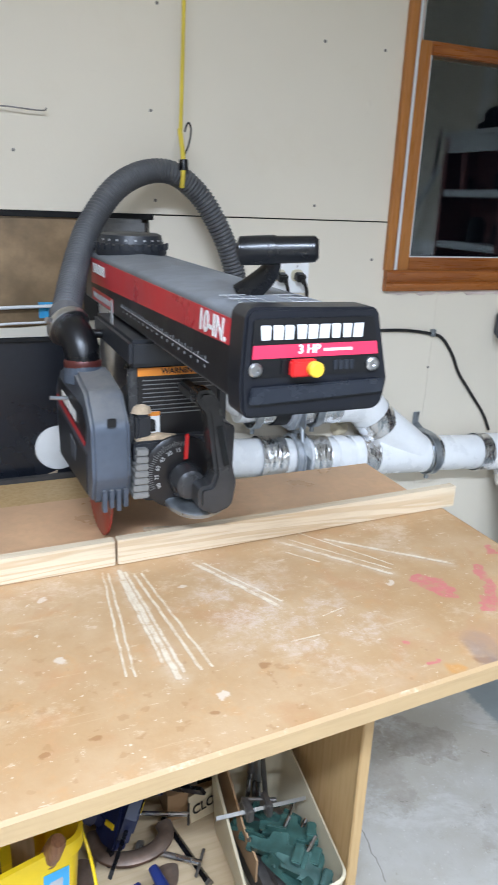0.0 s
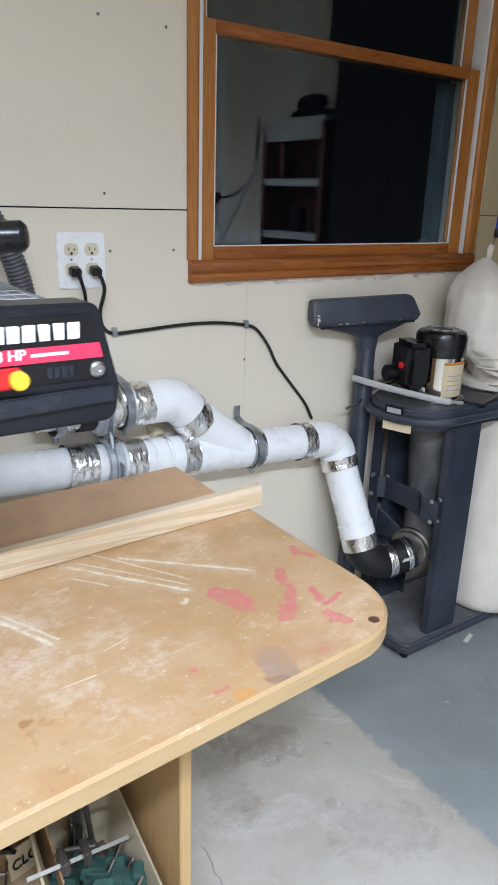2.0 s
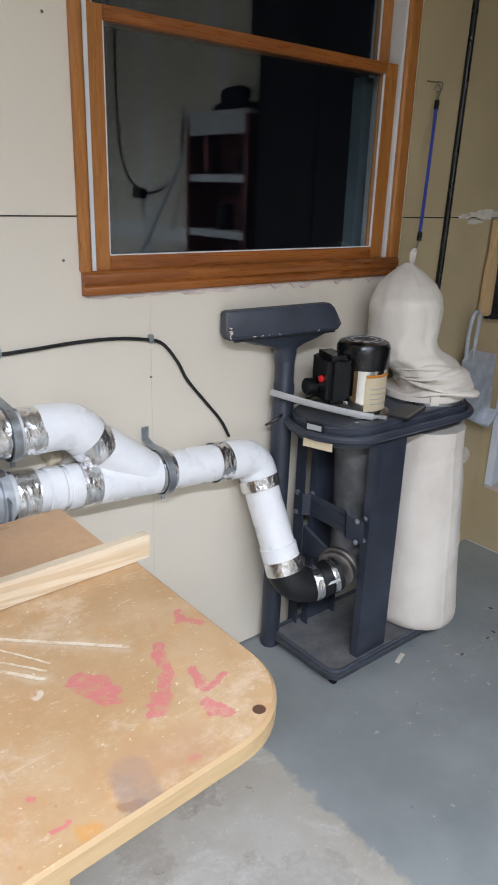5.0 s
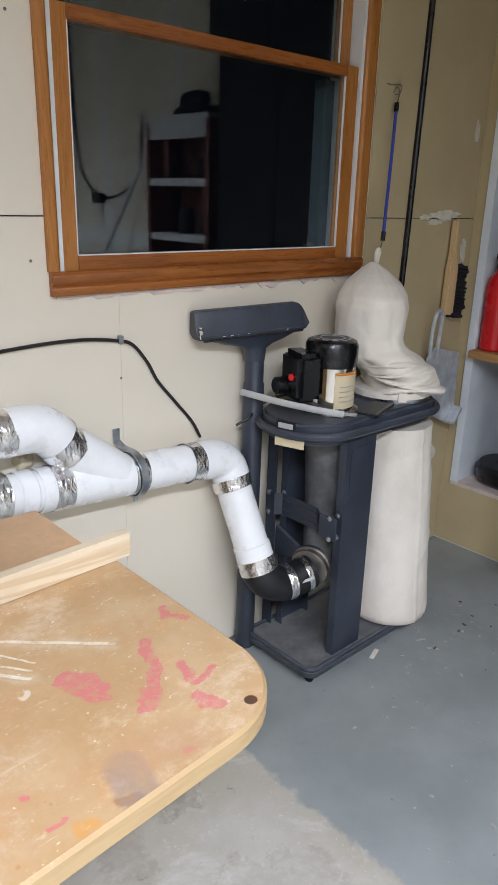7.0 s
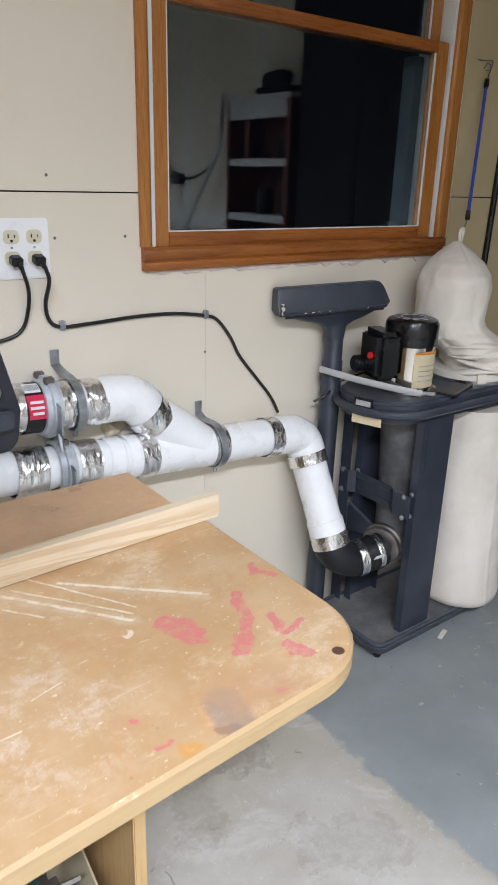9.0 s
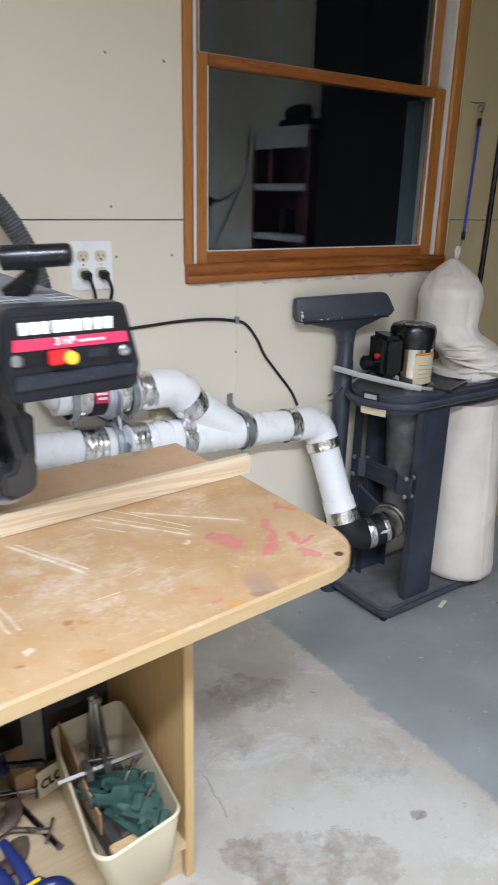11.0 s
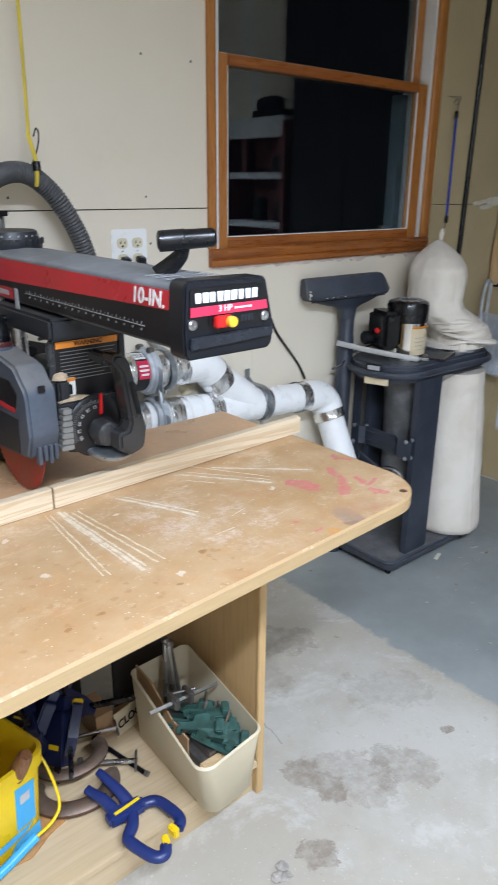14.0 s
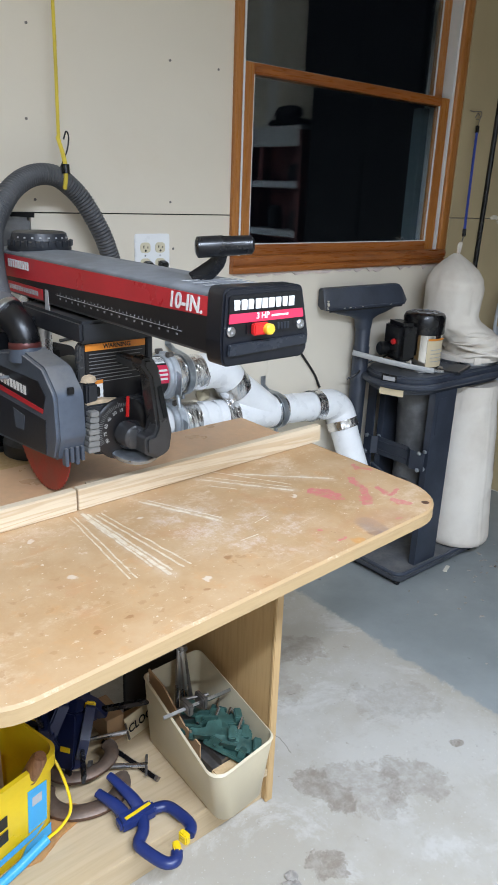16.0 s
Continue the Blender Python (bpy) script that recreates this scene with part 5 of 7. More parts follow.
    for t0, x0, x1 in ((24, 0.920, 0.950), (12, 0.918, 0.950), (0, 0.922, 0.948)):
        part("label_print", wrap(x0, x1, t0, t0 + 6, 0.0074), M["white"], p)
    part("black_sleeve", lathe([(PR + 0.0055, -0.027), (PR + 0.0055, 0.027)], (0.937, PY, 0.953), (1, 0, -0.05), 36, False), M["rubber"], p)
    part("foam_dab", lathe([(0.022, 0), (0.026, 0.008), (0.016, 0.02), (0.004, 0.024)], (1.165, WALL_Y, 0.838), (0, -1, 0), 14, True, None, lambda r, h, a: (r * (1 + 0.3 * math.sin(3 * a + h * 90)), Vector((0, 0, 0)))), M["bin"], p, "dab of cream sealing foam")


def outlet_and_cords():
    o = thing("wall_outlet", (0.975, WALL_Y, 1.31), "white double wall outlet plate with two black plugs", "outlet")
    part("cover_plate", prism(rounded([(0.912, 1.238), (1.034, 1.238), (1.034, 1.370), (0.912, 1.370)], [0.008] * 4, 5), "y", WALL_Y - 0.006, WALL_Y, 0.002), M["plate"], o)
    for x in (0.947, 0.999):
        for z in (1.330, 1.284):
            r = part("receptacle", prism(rounded([(x - 0.0175, z - 0.015), (x + 0.0175, z - 0.015), (x + 0.0175, z + 0.015), (x - 0.0175, z + 0.015)], [0.011] * 4, 5), "y", WALL_Y - 0.008, WALL_Y - 0.005, 0.0006), M["ivory"], o, "ivory receptacle")
            for u, h in ((-0.0075, 0.0085), (0.0065, 0.0065)):
                part("slot", box(x + u, x + u + 0.0022, WALL_Y - 0.0088, WALL_Y - 0.0078, z - 0.002, z - 0.002 + h, 0), M["black"], r)
            part("ground_hole", lathe([(0.0032, 0), (0.0032, 0.001)], (x, WALL_Y - 0.0078, z - 0.0085), (0, -1, 0), 10), M["black"], r)
        part("plate_screw", lathe([(0.003, 0), (0.0025, 0.001)], (x, WALL_Y - 0.006, 1.307), (0, -1, 0), 10), M["steel"], o)
    for x in (0.949, 1.001):
        pl = part("plug", oriented(box(-0.013, 0.013, -0.026, 0.0, -0.010, 0.011, 0.004), Matrix.Translation((x, WALL_Y - 0.009, 1.283)) @ Matrix.Rotation(radians(14), 4, "X")), M["cord"], o, "black moulded plug")
        part("strain_relief", tube([(x + 0.002, WALL_Y - 0.032, 1.277), (x + 0.004, WALL_Y - 0.040, 1.266)], 0.006, 10), M["cord"], pl)
    c = thing("power_cable", (1.2, WALL_Y, 1.1), "black power cord clipped along the wall", "cord")
    y = WALL_Y - 0.006
    path = [(1.006, y - 0.035, 1.268), (1.014, y - 0.034, 1.235), (1.010, y - 0.012, 1.18), (1.022, y, 1.138), (1.050, y, 1.121), (1.12, y, 1.122), (1.25, y, 1.128), (1.36, y, 1.126), (1.455, y, 1.113), (1.50, y, 1.097), (1.545, y, 1.045), (1.58, y, 0.985), (1.64, y, 0.915), (1.70, y, 0.845), (1.73, y - 0.004, 0.790)]
    part("cord_run", tube(spline(path, 8), 0.0048, 10), M["cord"], c)
    path = [(0.953, y - 0.035, 1.268), (0.965, y - 0.032, 1.22), (0.968, y - 0.012, 1.17), (0.955, y, 1.125), (0.915, y, 1.105), (0.80, y, 1.09), (0.66, y, 1.08)]
    part("cord_run", tube(spline(path, 8), 0.0045, 10), M["cord"], c)
    for x, z in ((1.052, 1.122), (1.462, 1.113)):
        part("cord_clip", box(x - 0.007, x + 0.007, WALL_Y - 0.013, WALL_Y, z - 0.008, z + 0.014, 0.002), M["galv"], c)
    # white cables across the gap behind the saw
    for z, r in ((1.215, 0.004), (1.178, 0.003)):
        w = part("white_cable", tube(spline([(-0.9, WALL_Y - 0.012, z - 0.03), (0.1, WALL_Y - 0.012, z - 0.012), (0.25, WALL_Y - 0.012, z - 0.002), (0.33, WALL_Y - 0.012, z), (0.42, WALL_Y - 0.012, z + 0.002)], 8), r, 8), M["whitecord"])
        tagged(w, "thin white cable stretched across the wall gap", "cable", "white cables")
    hk = part("wire_hook", tube(spline([(0.20, WALL_Y, 1.632), (0.28, WALL_Y - 0.018, 1.633), (0.36, WALL_Y - 0.02, 1.630), (0.372, WALL_Y - 0.018, 1.636)], 6), 0.0016, 6), M["dullsteel"])
    tagged(hk, "bent wire hook sticking out of the wall", "hook")


def behind_saw():
    b = thing("dust_hood", (0.2, 1.66, 0.0), "black plastic sheet hung behind the saw", "plastic sheet")
    part("sheet", prism(rounded([(-1.2, 0.3), (0.62, 0.3), (0.62, 1.10), (0.36, 1.176), (-1.2, 1.166)], [0, 0, 0.02, 0.01, 0], 4), "y", 1.672, 1.676), M["sheet"], b)
    part("sheet_rim", box(-1.2, 0.37, 1.664, 1.6715, 1.166, 1.177, 0.002), M["dark"], b)
    part("white_disc", lathe([(0.052, 0), (0.050, 0.004), (0.01, 0.007)], (0.340, 1.671, 0.925), (0, -1, 0), 32), M["whitecord"], b, "round white cover")
    part("pale_patch", prism([(0.20, 0.80), (0.30, 0.86), (0.335, 0.872), (0.33, 0.845), (0.27, 0.815)], "y", 1.6705, 1.6715), M["sawdust"], b, "smear of pale sawdust")
    part("sheet_leg", box(0.55, 0.57, 1.655, 1.6715, 0.0, 1.1, 0.001), M["dark"], b)
    g = part("grey_box", box(0.47, 0.575, WALL_Y - 0.06, WALL_Y + 0.01, 1.27, 1.415, 0.008), M["ductgrey"])
    tagged(g, "dusty grey metal box set in the wall gap", "box")


# ---- the dust collector ----
def collector():
    c = thing("dust_collector", (2.15, 1.65, 0.0), "blue-grey steel dust collector with cream cloth bags", "dust collector")
    X0, X1, Y0, Y1 = 1.893, 2.46, 1.480, 1.80
    tray = part("base_tray", prism(rounded([(X0, Y0), (X1, Y0), (X1, Y1), (X0, Y1)], [0.045] * 4, 6), "z", 0.020, 0.056, 0.010, 3), M["machinedust"], c, "dusty steel base tray")
    o = rounded([(X0 + 0.007, Y0 + 0.007), (X1 - 0.007, Y0 + 0.007), (X1 - 0.007, Y1 - 0.007), (X0 + 0.007, Y1 - 0.007)], [0.04] * 4, 6)
    loop = [(u, v, 0.055) for u, v in o]
    part("tray_rim", tube(loop + loop[:1], 0.0085, 8, cap=False), M["machine"], tray)
    for x, y in ((X0 + 0.03, Y0 + 0.03), (X1 - 0.03, Y0 + 0.03), (X0 + 0.03, Y1 - 0.03), (X1 - 0.03, Y1 - 0.03)):
        w = part("caster", lathe([(0.012, -0.008), (0.0145, -0.006), (0.0145, 0.006), (0.012, 0.008)], (x, y, 0.0145), (1, 0.4, 0), 16), M["black"], c)
    # legs: folded plates with a raised panel
    for y, f in ((1.504, 1), (Y1 - 0.030, -1)):
        leg = part("leg", prism([(2.020, y), (2.158, y), (2.158, y + 0.028 * f), (2.154, y + 0.028 * f), (2.154, y + 0.004 * f), (2.024, y + 0.004 * f), (2.024, y + 0.028 * f), (2.020, y + 0.028 * f)], "z", 0.0525, 0.80, 0), M["machine"], c, "folded steel leg")
        if f == 1:
            part("leg_panel", prism(rounded([(2.040, 0.62), (2.140, 0.62), (2.140, 0.775), (2.040, 0.775)], [0.015] * 4, 5), "y", y - 0.002, y, 0.001), M["machine"], leg)
        for z in (0.484, 0.557):
            part("leg_bolt", lathe([(0.009, 0), (0.009, 0.004), (0.005, 0.007)], (2.020, y + 0.016 * f, z), (-1, 0, 0), 8), M["galv"], leg, "bright hex bolt")
    flange = part("leg_flange", box(1.993, 1.998, 1.768, 1.812, 0.0525, 0.80, 0.001), M["machine"], c, "bolted flange of the rear leg")
    for z in (0.30, 0.36, 0.484, 0.557):
        part("leg_bolt", lathe([(0.009, 0), (0.009, 0.004), (0.005, 0.007)], (1.992, 1.792, z), (-1, 0, 0), 8), M["galv"], flange, "bright hex bolt")
    # pressed strap that steps back round the duct
    line = [(1.986, 1.806), (1.986, 1.766), (2.006, 1.748), (2.006, 1.592), (1.986, 1.566), (1.990, 1.502)]
    strap = part("cross_bar", prism(line + [(u + 0.004, v) for u, v in line[::-1]], "z", 0.484, 0.560, 0), M["machine"], c, "pressed steel strap between the legs", 20)
    for z in (0.500, 0.538):
        part("pressed_rib", box(2.0015, 2.006, 1.596, 1.744, z, z + 0.007, 0.001), M["machine"], strap)
    for v, z in ((1.792, 0.557), (1.792, 0.487), (1.522, 0.557), (1.522, 0.487)):
        part("strap_bolt", lathe([(0.009, 0), (0.009, 0.004), (0.005, 0.007)], (1.986, v, z), (-1, 0, 0), 8), M["galv"], strap, "bright hex bolt")
    part("cross_bar", prism([(Y1 - 0.03, 0.33), (Y1 - 0.10, 0.35), (Y1 - 0.14, 0.335), (Y1 - 0.14, 0.40), (Y1 - 0.03, 0.44)], "x", 2.000, 2.014, 0.002), M["machine"], c)
    # inlet duct between the legs
    duct = part("inlet_duct", lathe([(0.075, 0.0), (0.075, 0.20), (0.085, 0.42), (0.10, 0.5)], (2.115, 1.645, 0.30), (0, 0, 1), 30), M["ductgrey"], c, "dust-covered grey inlet duct")
    part("inlet_ring", lathe([(0.058, 0), (0.064, 0.004), (0.064, 0.02), (0.070, 0.024), (0.070, 0.036), (0.060, 0.05)], (1.992, 1.605, 0.345), (1, 0.35, 0.1), 30), M["dullsteel"], duct, "cast inlet ring with hose clamp")
    # deck
    out = rounded([(1.868, 1.50), (2.53, 1.485), (2.53, 1.80), (1.868, 1.80)], [0.145, 0.14, 0.14, 0.145], 12)
    deck = part("deck", prism(out, "z", 0.800, 0.868, 0.010, 3), M["machine"], c, "rounded steel deck with a rolled rim")
    big = [((u - 2.184) * 1.03 + 2.184, (v - 1.648) * 1.06 + 1.648, 0.832) for u, v in out]
    part("deck_rim", tube(big + big[:1], 0.013, 10, cap=False), M["machine"], deck)
    part("deck_label", oriented(sheet(0.062, 0.030, 0.003), facing((1.866, 1.612, 0.857), (0.25, -0.97, 0), (0, 0, 1))), M["black"], deck)
    part("label_print", oriented(sheet(0.048, 0.016, 0.0012), facing((1.8625, 1.611, 0.857), (0.25, -0.97, 0), (0, 0, 1))), M["greyprint"], deck)
    part("paper_label", oriented(sheet(0.095, 0.026, 0.0012), facing((1.870, 1.600, 0.806), (0.30, -0.95, 0), (0, 0, 1))), M["cream"], deck, "worn cream label")
    # motor
    m = Vector((2.070, 1.632, 0.869))
    mo = part("motor", lathe([(0.092, 0), (0.092, 0.006), (0.0755, 0.010), (0.0755, 0.145)], m, (0, 0, 1), 36), M["chrome"], c, "polished steel motor shell")
    part("motor_cap", lathe([(0.078, 0), (0.080, 0.006), (0.080, 0.062), (0.074, 0.074), (0.060, 0.080), (0.02, 0.078)], m + Vector((0, 0, 0.140)), (0, 0, 1), 36), M["black"], mo, "black vented fan cap")
    bm = None
    for i in range(11):
        a = 2 * math.pi * i / 11
        for rr in (0.036, 0.054):
            q = m + Vector((rr * math.cos(a), rr * math.sin(a), 0.2205))
            bm = join(bm, oriented(box(-0.0085, 0.0085, -0.0022, 0.0022, 0, 0.0015, 0), Matrix.Translation(q) @ Matrix.Rotation(a + math.pi / 2, 4, "Z")))
    part("vent_slots", bm, M["greyprint"], mo)
    bm = bmesh.new()
    rows = []
    for i in range(9):
        a = radians(-128 + i * 9)
        rows.append([bm.verts.new(m + Vector((0.0768 * math.cos(a), 0.0768 * math.sin(a), z))) for z in (0.018, 0.128)])
    for a, b in zip(rows, rows[1:]):
        bm.faces.new((a[0], b[0], b[1], a[1]))
    part("motor_label", bm, M["cream"], mo, "cream printed label")
    for k in range(4):
        z = 0.04 + k * 0.015
        rows = [(m + Vector((0.0776 * math.cos(radians(a)), 0.0776 * math.sin(radians(a)), z))) for a in range(-116, -64, 12)]
        part("print_line", tube(rows, 0.0014, 4), M["greyprint"], mo)
    rows = [(m + Vector((0.0776 * math.cos(radians(a)), 0.0776 * math.sin(radians(a)), 0.124))) for a in range(-126, -56, 12)]
    part("label_band", tube(rows, 0.004, 4), M["orange"], mo)
    d = Vector((-0.86, 0.30, 0)).normalized()
    q = m + d * 0.102 + Vector((0, 0, 0.108))
    bx = oriented(box(-0.038, 0.038, -0.064, 0.064, -0.068, 0.078, 0.016, 4), Matrix.Translation(q) @ Matrix.Rotation(math.atan2(d.y, d.x), 4, "Z"))
    sb = part("switch_box", bx, M["black"], mo, "black plastic switch box")
    side = Vector((d.y, -d.x, 0))
    part("capacitor", rod(q - d * 0.0 + side * 0.03 + Vector((0, 0, -0.03)), q + d * 0.072 + side * 0.03 + Vector((0, 0, -0.03)), 0.026, 20, 0.006), M["black"], sb)
    part("red_button", lathe([(0.011, 0), (0.011, 0.012), (0.007, 0.016)], q + d * 0.033 - side * 0.02 + Vector((0, 0, 0.005)), d, 16), M["redkey"], sb, "red stop button")
    # cloth bags
    def folds(r, h, a):
        k = max(0.0, min(1.0, (0.17 - h) / 0.10))
        w = noise.noise(Vector((2.2 * math.cos(a), 2.2 * math.sin(a), h * 10))) * 0.06 + noise.noise(Vector((5 * math.cos(a), 5 * math.sin(a), h * 20 + 4))) * 0.025
        ph = h * 118 + 2.4 * math.sin(a + 0.6) + 1.3 * math.sin(3 * a) + 3 * noise.noise(Vector((math.cos(a), math.sin(a), h * 6)))
        crease = 0.05 * k * (1 - 2 * abs(math.sin(ph * 0.5)) ** 0.7)
        tuck = 0.03 * (1 - k) * math.sin(2 * a + h * 16) + 0.035 * (1 - k) * math.exp(-(((a - 5.3 - 1.2 * (h - 0.25)) / 0.10) ** 2)) - 0.03 * (1 - k) * math.exp(-(((a - 4.5 + 1.6 * (h - 0.25)) / 0.08) ** 2))
        rr = r * (1 + w + crease + tuck)
        s = max(0.0, min(1.0, (h - 0.03) / 0.13))
        s = s * s * (3 - 2 * s)
        return rr, Vector((-0.082 * s, 0.045 * s, 0)) + Vector((0.045, 0.04, 0)) * max(0, (h - 0.30) / 0.11) + Vector((0.018 * k, -0.02 * k, 0))
    prof = [(0.118, 0), (0.123, 0.02), (0.130, 0.05), (0.130, 0.08), (0.123, 0.11), (0.112, 0.14), (0.106, 0.18), (0.108, 0.23), (0.112, 0.275), (0.107, 0.31), (0.088, 0.345), (0.058, 0.372), (0.030, 0.392), (0.012, 0.404)]
    fine = []
    for (r0, h0), (r1, h1) in zip(prof, prof[1:]):
        fine += [(r0 + (r1 - r0) * t / 6, h0 + (h1 - h0) * t / 6) for t in range(6)]
    fine.append(prof[-1])
    up = part("upper_bag", lathe(fine, (2.375, 1.625, 0.890), (0, 0, 1), 84, True, None, folds), M["cloth"], c, "slack cream cloth filter bag", 60)
    part("bag_loop", tube(spline([(2.358, 1.715, 1.285), (2.352, 1.712, 1.325), (2.372, 1.716, 1.33), (2.368, 1.72, 1.285)], 5), 0.006, 8), M["cloth"], up)
    part("bag_band", lathe([(0.133, 0), (0.135, 0.002), (0.135, 0.022), (0.133, 0.024)], (2.375, 1.625, 0.879), (0, 0, 1), 48), M["cloth"], up)
    part("steel_ring", lathe([(0.1335, 0), (0.1345, 0.012)], (2.375, 1.625, 0.8685), (0, 0, 1), 48, False), M["steel"], up, "bright steel clamping ring")
    part("band_tab", oriented(box(-0.014, 0.014, 0, 0.004, -0.02, 0.02, 0.001), Matrix.Translation((2.290, 1.513, 0.895)) @ Matrix.Rotation(radians(-37), 4, "Z")), M["cloth"], up)

    # slack folds of cloth heaped round the foot of the upper bag
    rnd = random.Random(31)
    for i in range(5):
        a0, a1 = radians(rnd.uniform(-190, -130)), radians(rnd.uniform(-10, 60))
        path = []
        for j in range(25):
            a = a0 + (a1 - a0) * j / 24
            rr = 0.131 - 0.005 * i + 0.006 * math.sin(3 * a + i) + 0.014 * max(0.0, math.cos(a + 0.5)) * (1 - i / 4)
            sag = 0.010 * math.sin(2.3 * a + 1.7 * i) + 0.010 * max(0.0, math.cos(a + 0.4)) * (i / 5)
            path.append((2.386 - 0.010 * i + rr * math.cos(a), 1.606 + 0.006 * i + rr * math.sin(a), 0.906 + 0.019 * i + sag))
        ln = 0.14 * (a1 - a0)
        part("cloth_fold", tube(path, lambda d, ln=ln, i=i: max(0.002, (0.011 + 0.003 * math.sin(30 * d + i)) * min(1.0, 6 * d / ln, 6 * (ln * 1.05 - d) / ln)), 10, 1.3), M["cloth"], up)

    def soft(r, h, a):
        w = noise.noise(Vector((1.5 * math.cos(a), 1.5 * math.sin(a), h * 3))) * 0.045 + 0.010 * math.sin(9 * a + 2.5 * math.sin(h * 5)) * (0.4 + h)
        w += 0.032 * math.exp(-(((a - 4.55 - 0.10 * h) / 0.035) ** 2)) + 0.030 * math.exp(-(((h - 0.26 - 0.10 * math.cos(a)) / 0.010) ** 2)) * max(0.0, math.cos(a - 5.0))
        w -= 0.034 * math.exp(-(((h - 0.50 + 0.16 * math.sin(a)) / 0.012) ** 2)) * max(0.0, math.cos(a - 4.4))
        w += 0.024 * math.exp(-(((h - 0.60 - 0.20 * math.cos(a - 1.0)) / 0.011) ** 2)) * max(0.0, math.cos(a - 5.1))
        return r * (1 + w + 0.17 * (1 - h / 0.73)), Vector((0.020, -0.030, 0)) * (1 - h / 0.73) + Vector((0.014, -0.010, 0))
    prof = [(0.02, 0.0), (0.112, 0.003), (0.121, 0.010), (0.125, 0.03)] + [(0.126, 0.03 + 0.0139 * i) for i in range(1, 50)] + [(0.128, 0.725)]
    part("lower_bag", lathe(prof, (2.368, 1.612, 0.0565), (0, 0, 1), 120, True, None, soft), M["cloth"], c, "full-length cream cloth dust bag", 60)
        # metal strip lying on the deck
    st = thing("metal_strip", (1.95, 1.66, 0.88), "thin bright metal strip lying on the deck", "metal strip")
    part("strip", tube(spline([(1.840, 1.782, 0.926), (1.90, 1.67, 0.908), (1.97, 1.575, 0.892), (2.02, 1.528, 0.882)], 6), 0.0105, 10, 0.45), M["strip"], st)
    part("strip_tip", tube([(2.012, 1.536, 0.884), (2.06, 1.512, 0.879)], 0.0085, 8, 0.5), M["steel"], st, "bright tip")
    bl = thing("black_bracket", (2.13, 1.54, 0.8695), "flat black slotted bracket lying on the deck", "bracket")
    part("plate", oriented(box(-0.075, 0.075, -0.035, 0.035, 0, 0.006, 0.002), Matrix.Translation((2.175, 1.528, 0.8695)) @ Matrix.Rotation(radians(18), 4, "Z")), M["slatedark"], bl)
    part("plate_rib", oriented(box(-0.078, 0.078, -0.033, -0.024, 0.0062, 0.010, 0.001), Matrix.Translation((2.175, 1.528, 0.8695)) @ Matrix.Rotation(radians(18), 4, "Z")), M["dullsteel"], bl)
    ww = part("black_wire", tube(spline([(1.83, 1.79, 0.82), (1.87, 1.77, 0.845), (1.93, 1.80, 0.862), (2.0, 1.75, 0.90), (2.02, 1.70, 0.93)], 6), 0.004, 8), M["cord"])
    tagged(ww, "short black motor cable behind the deck", "cable")


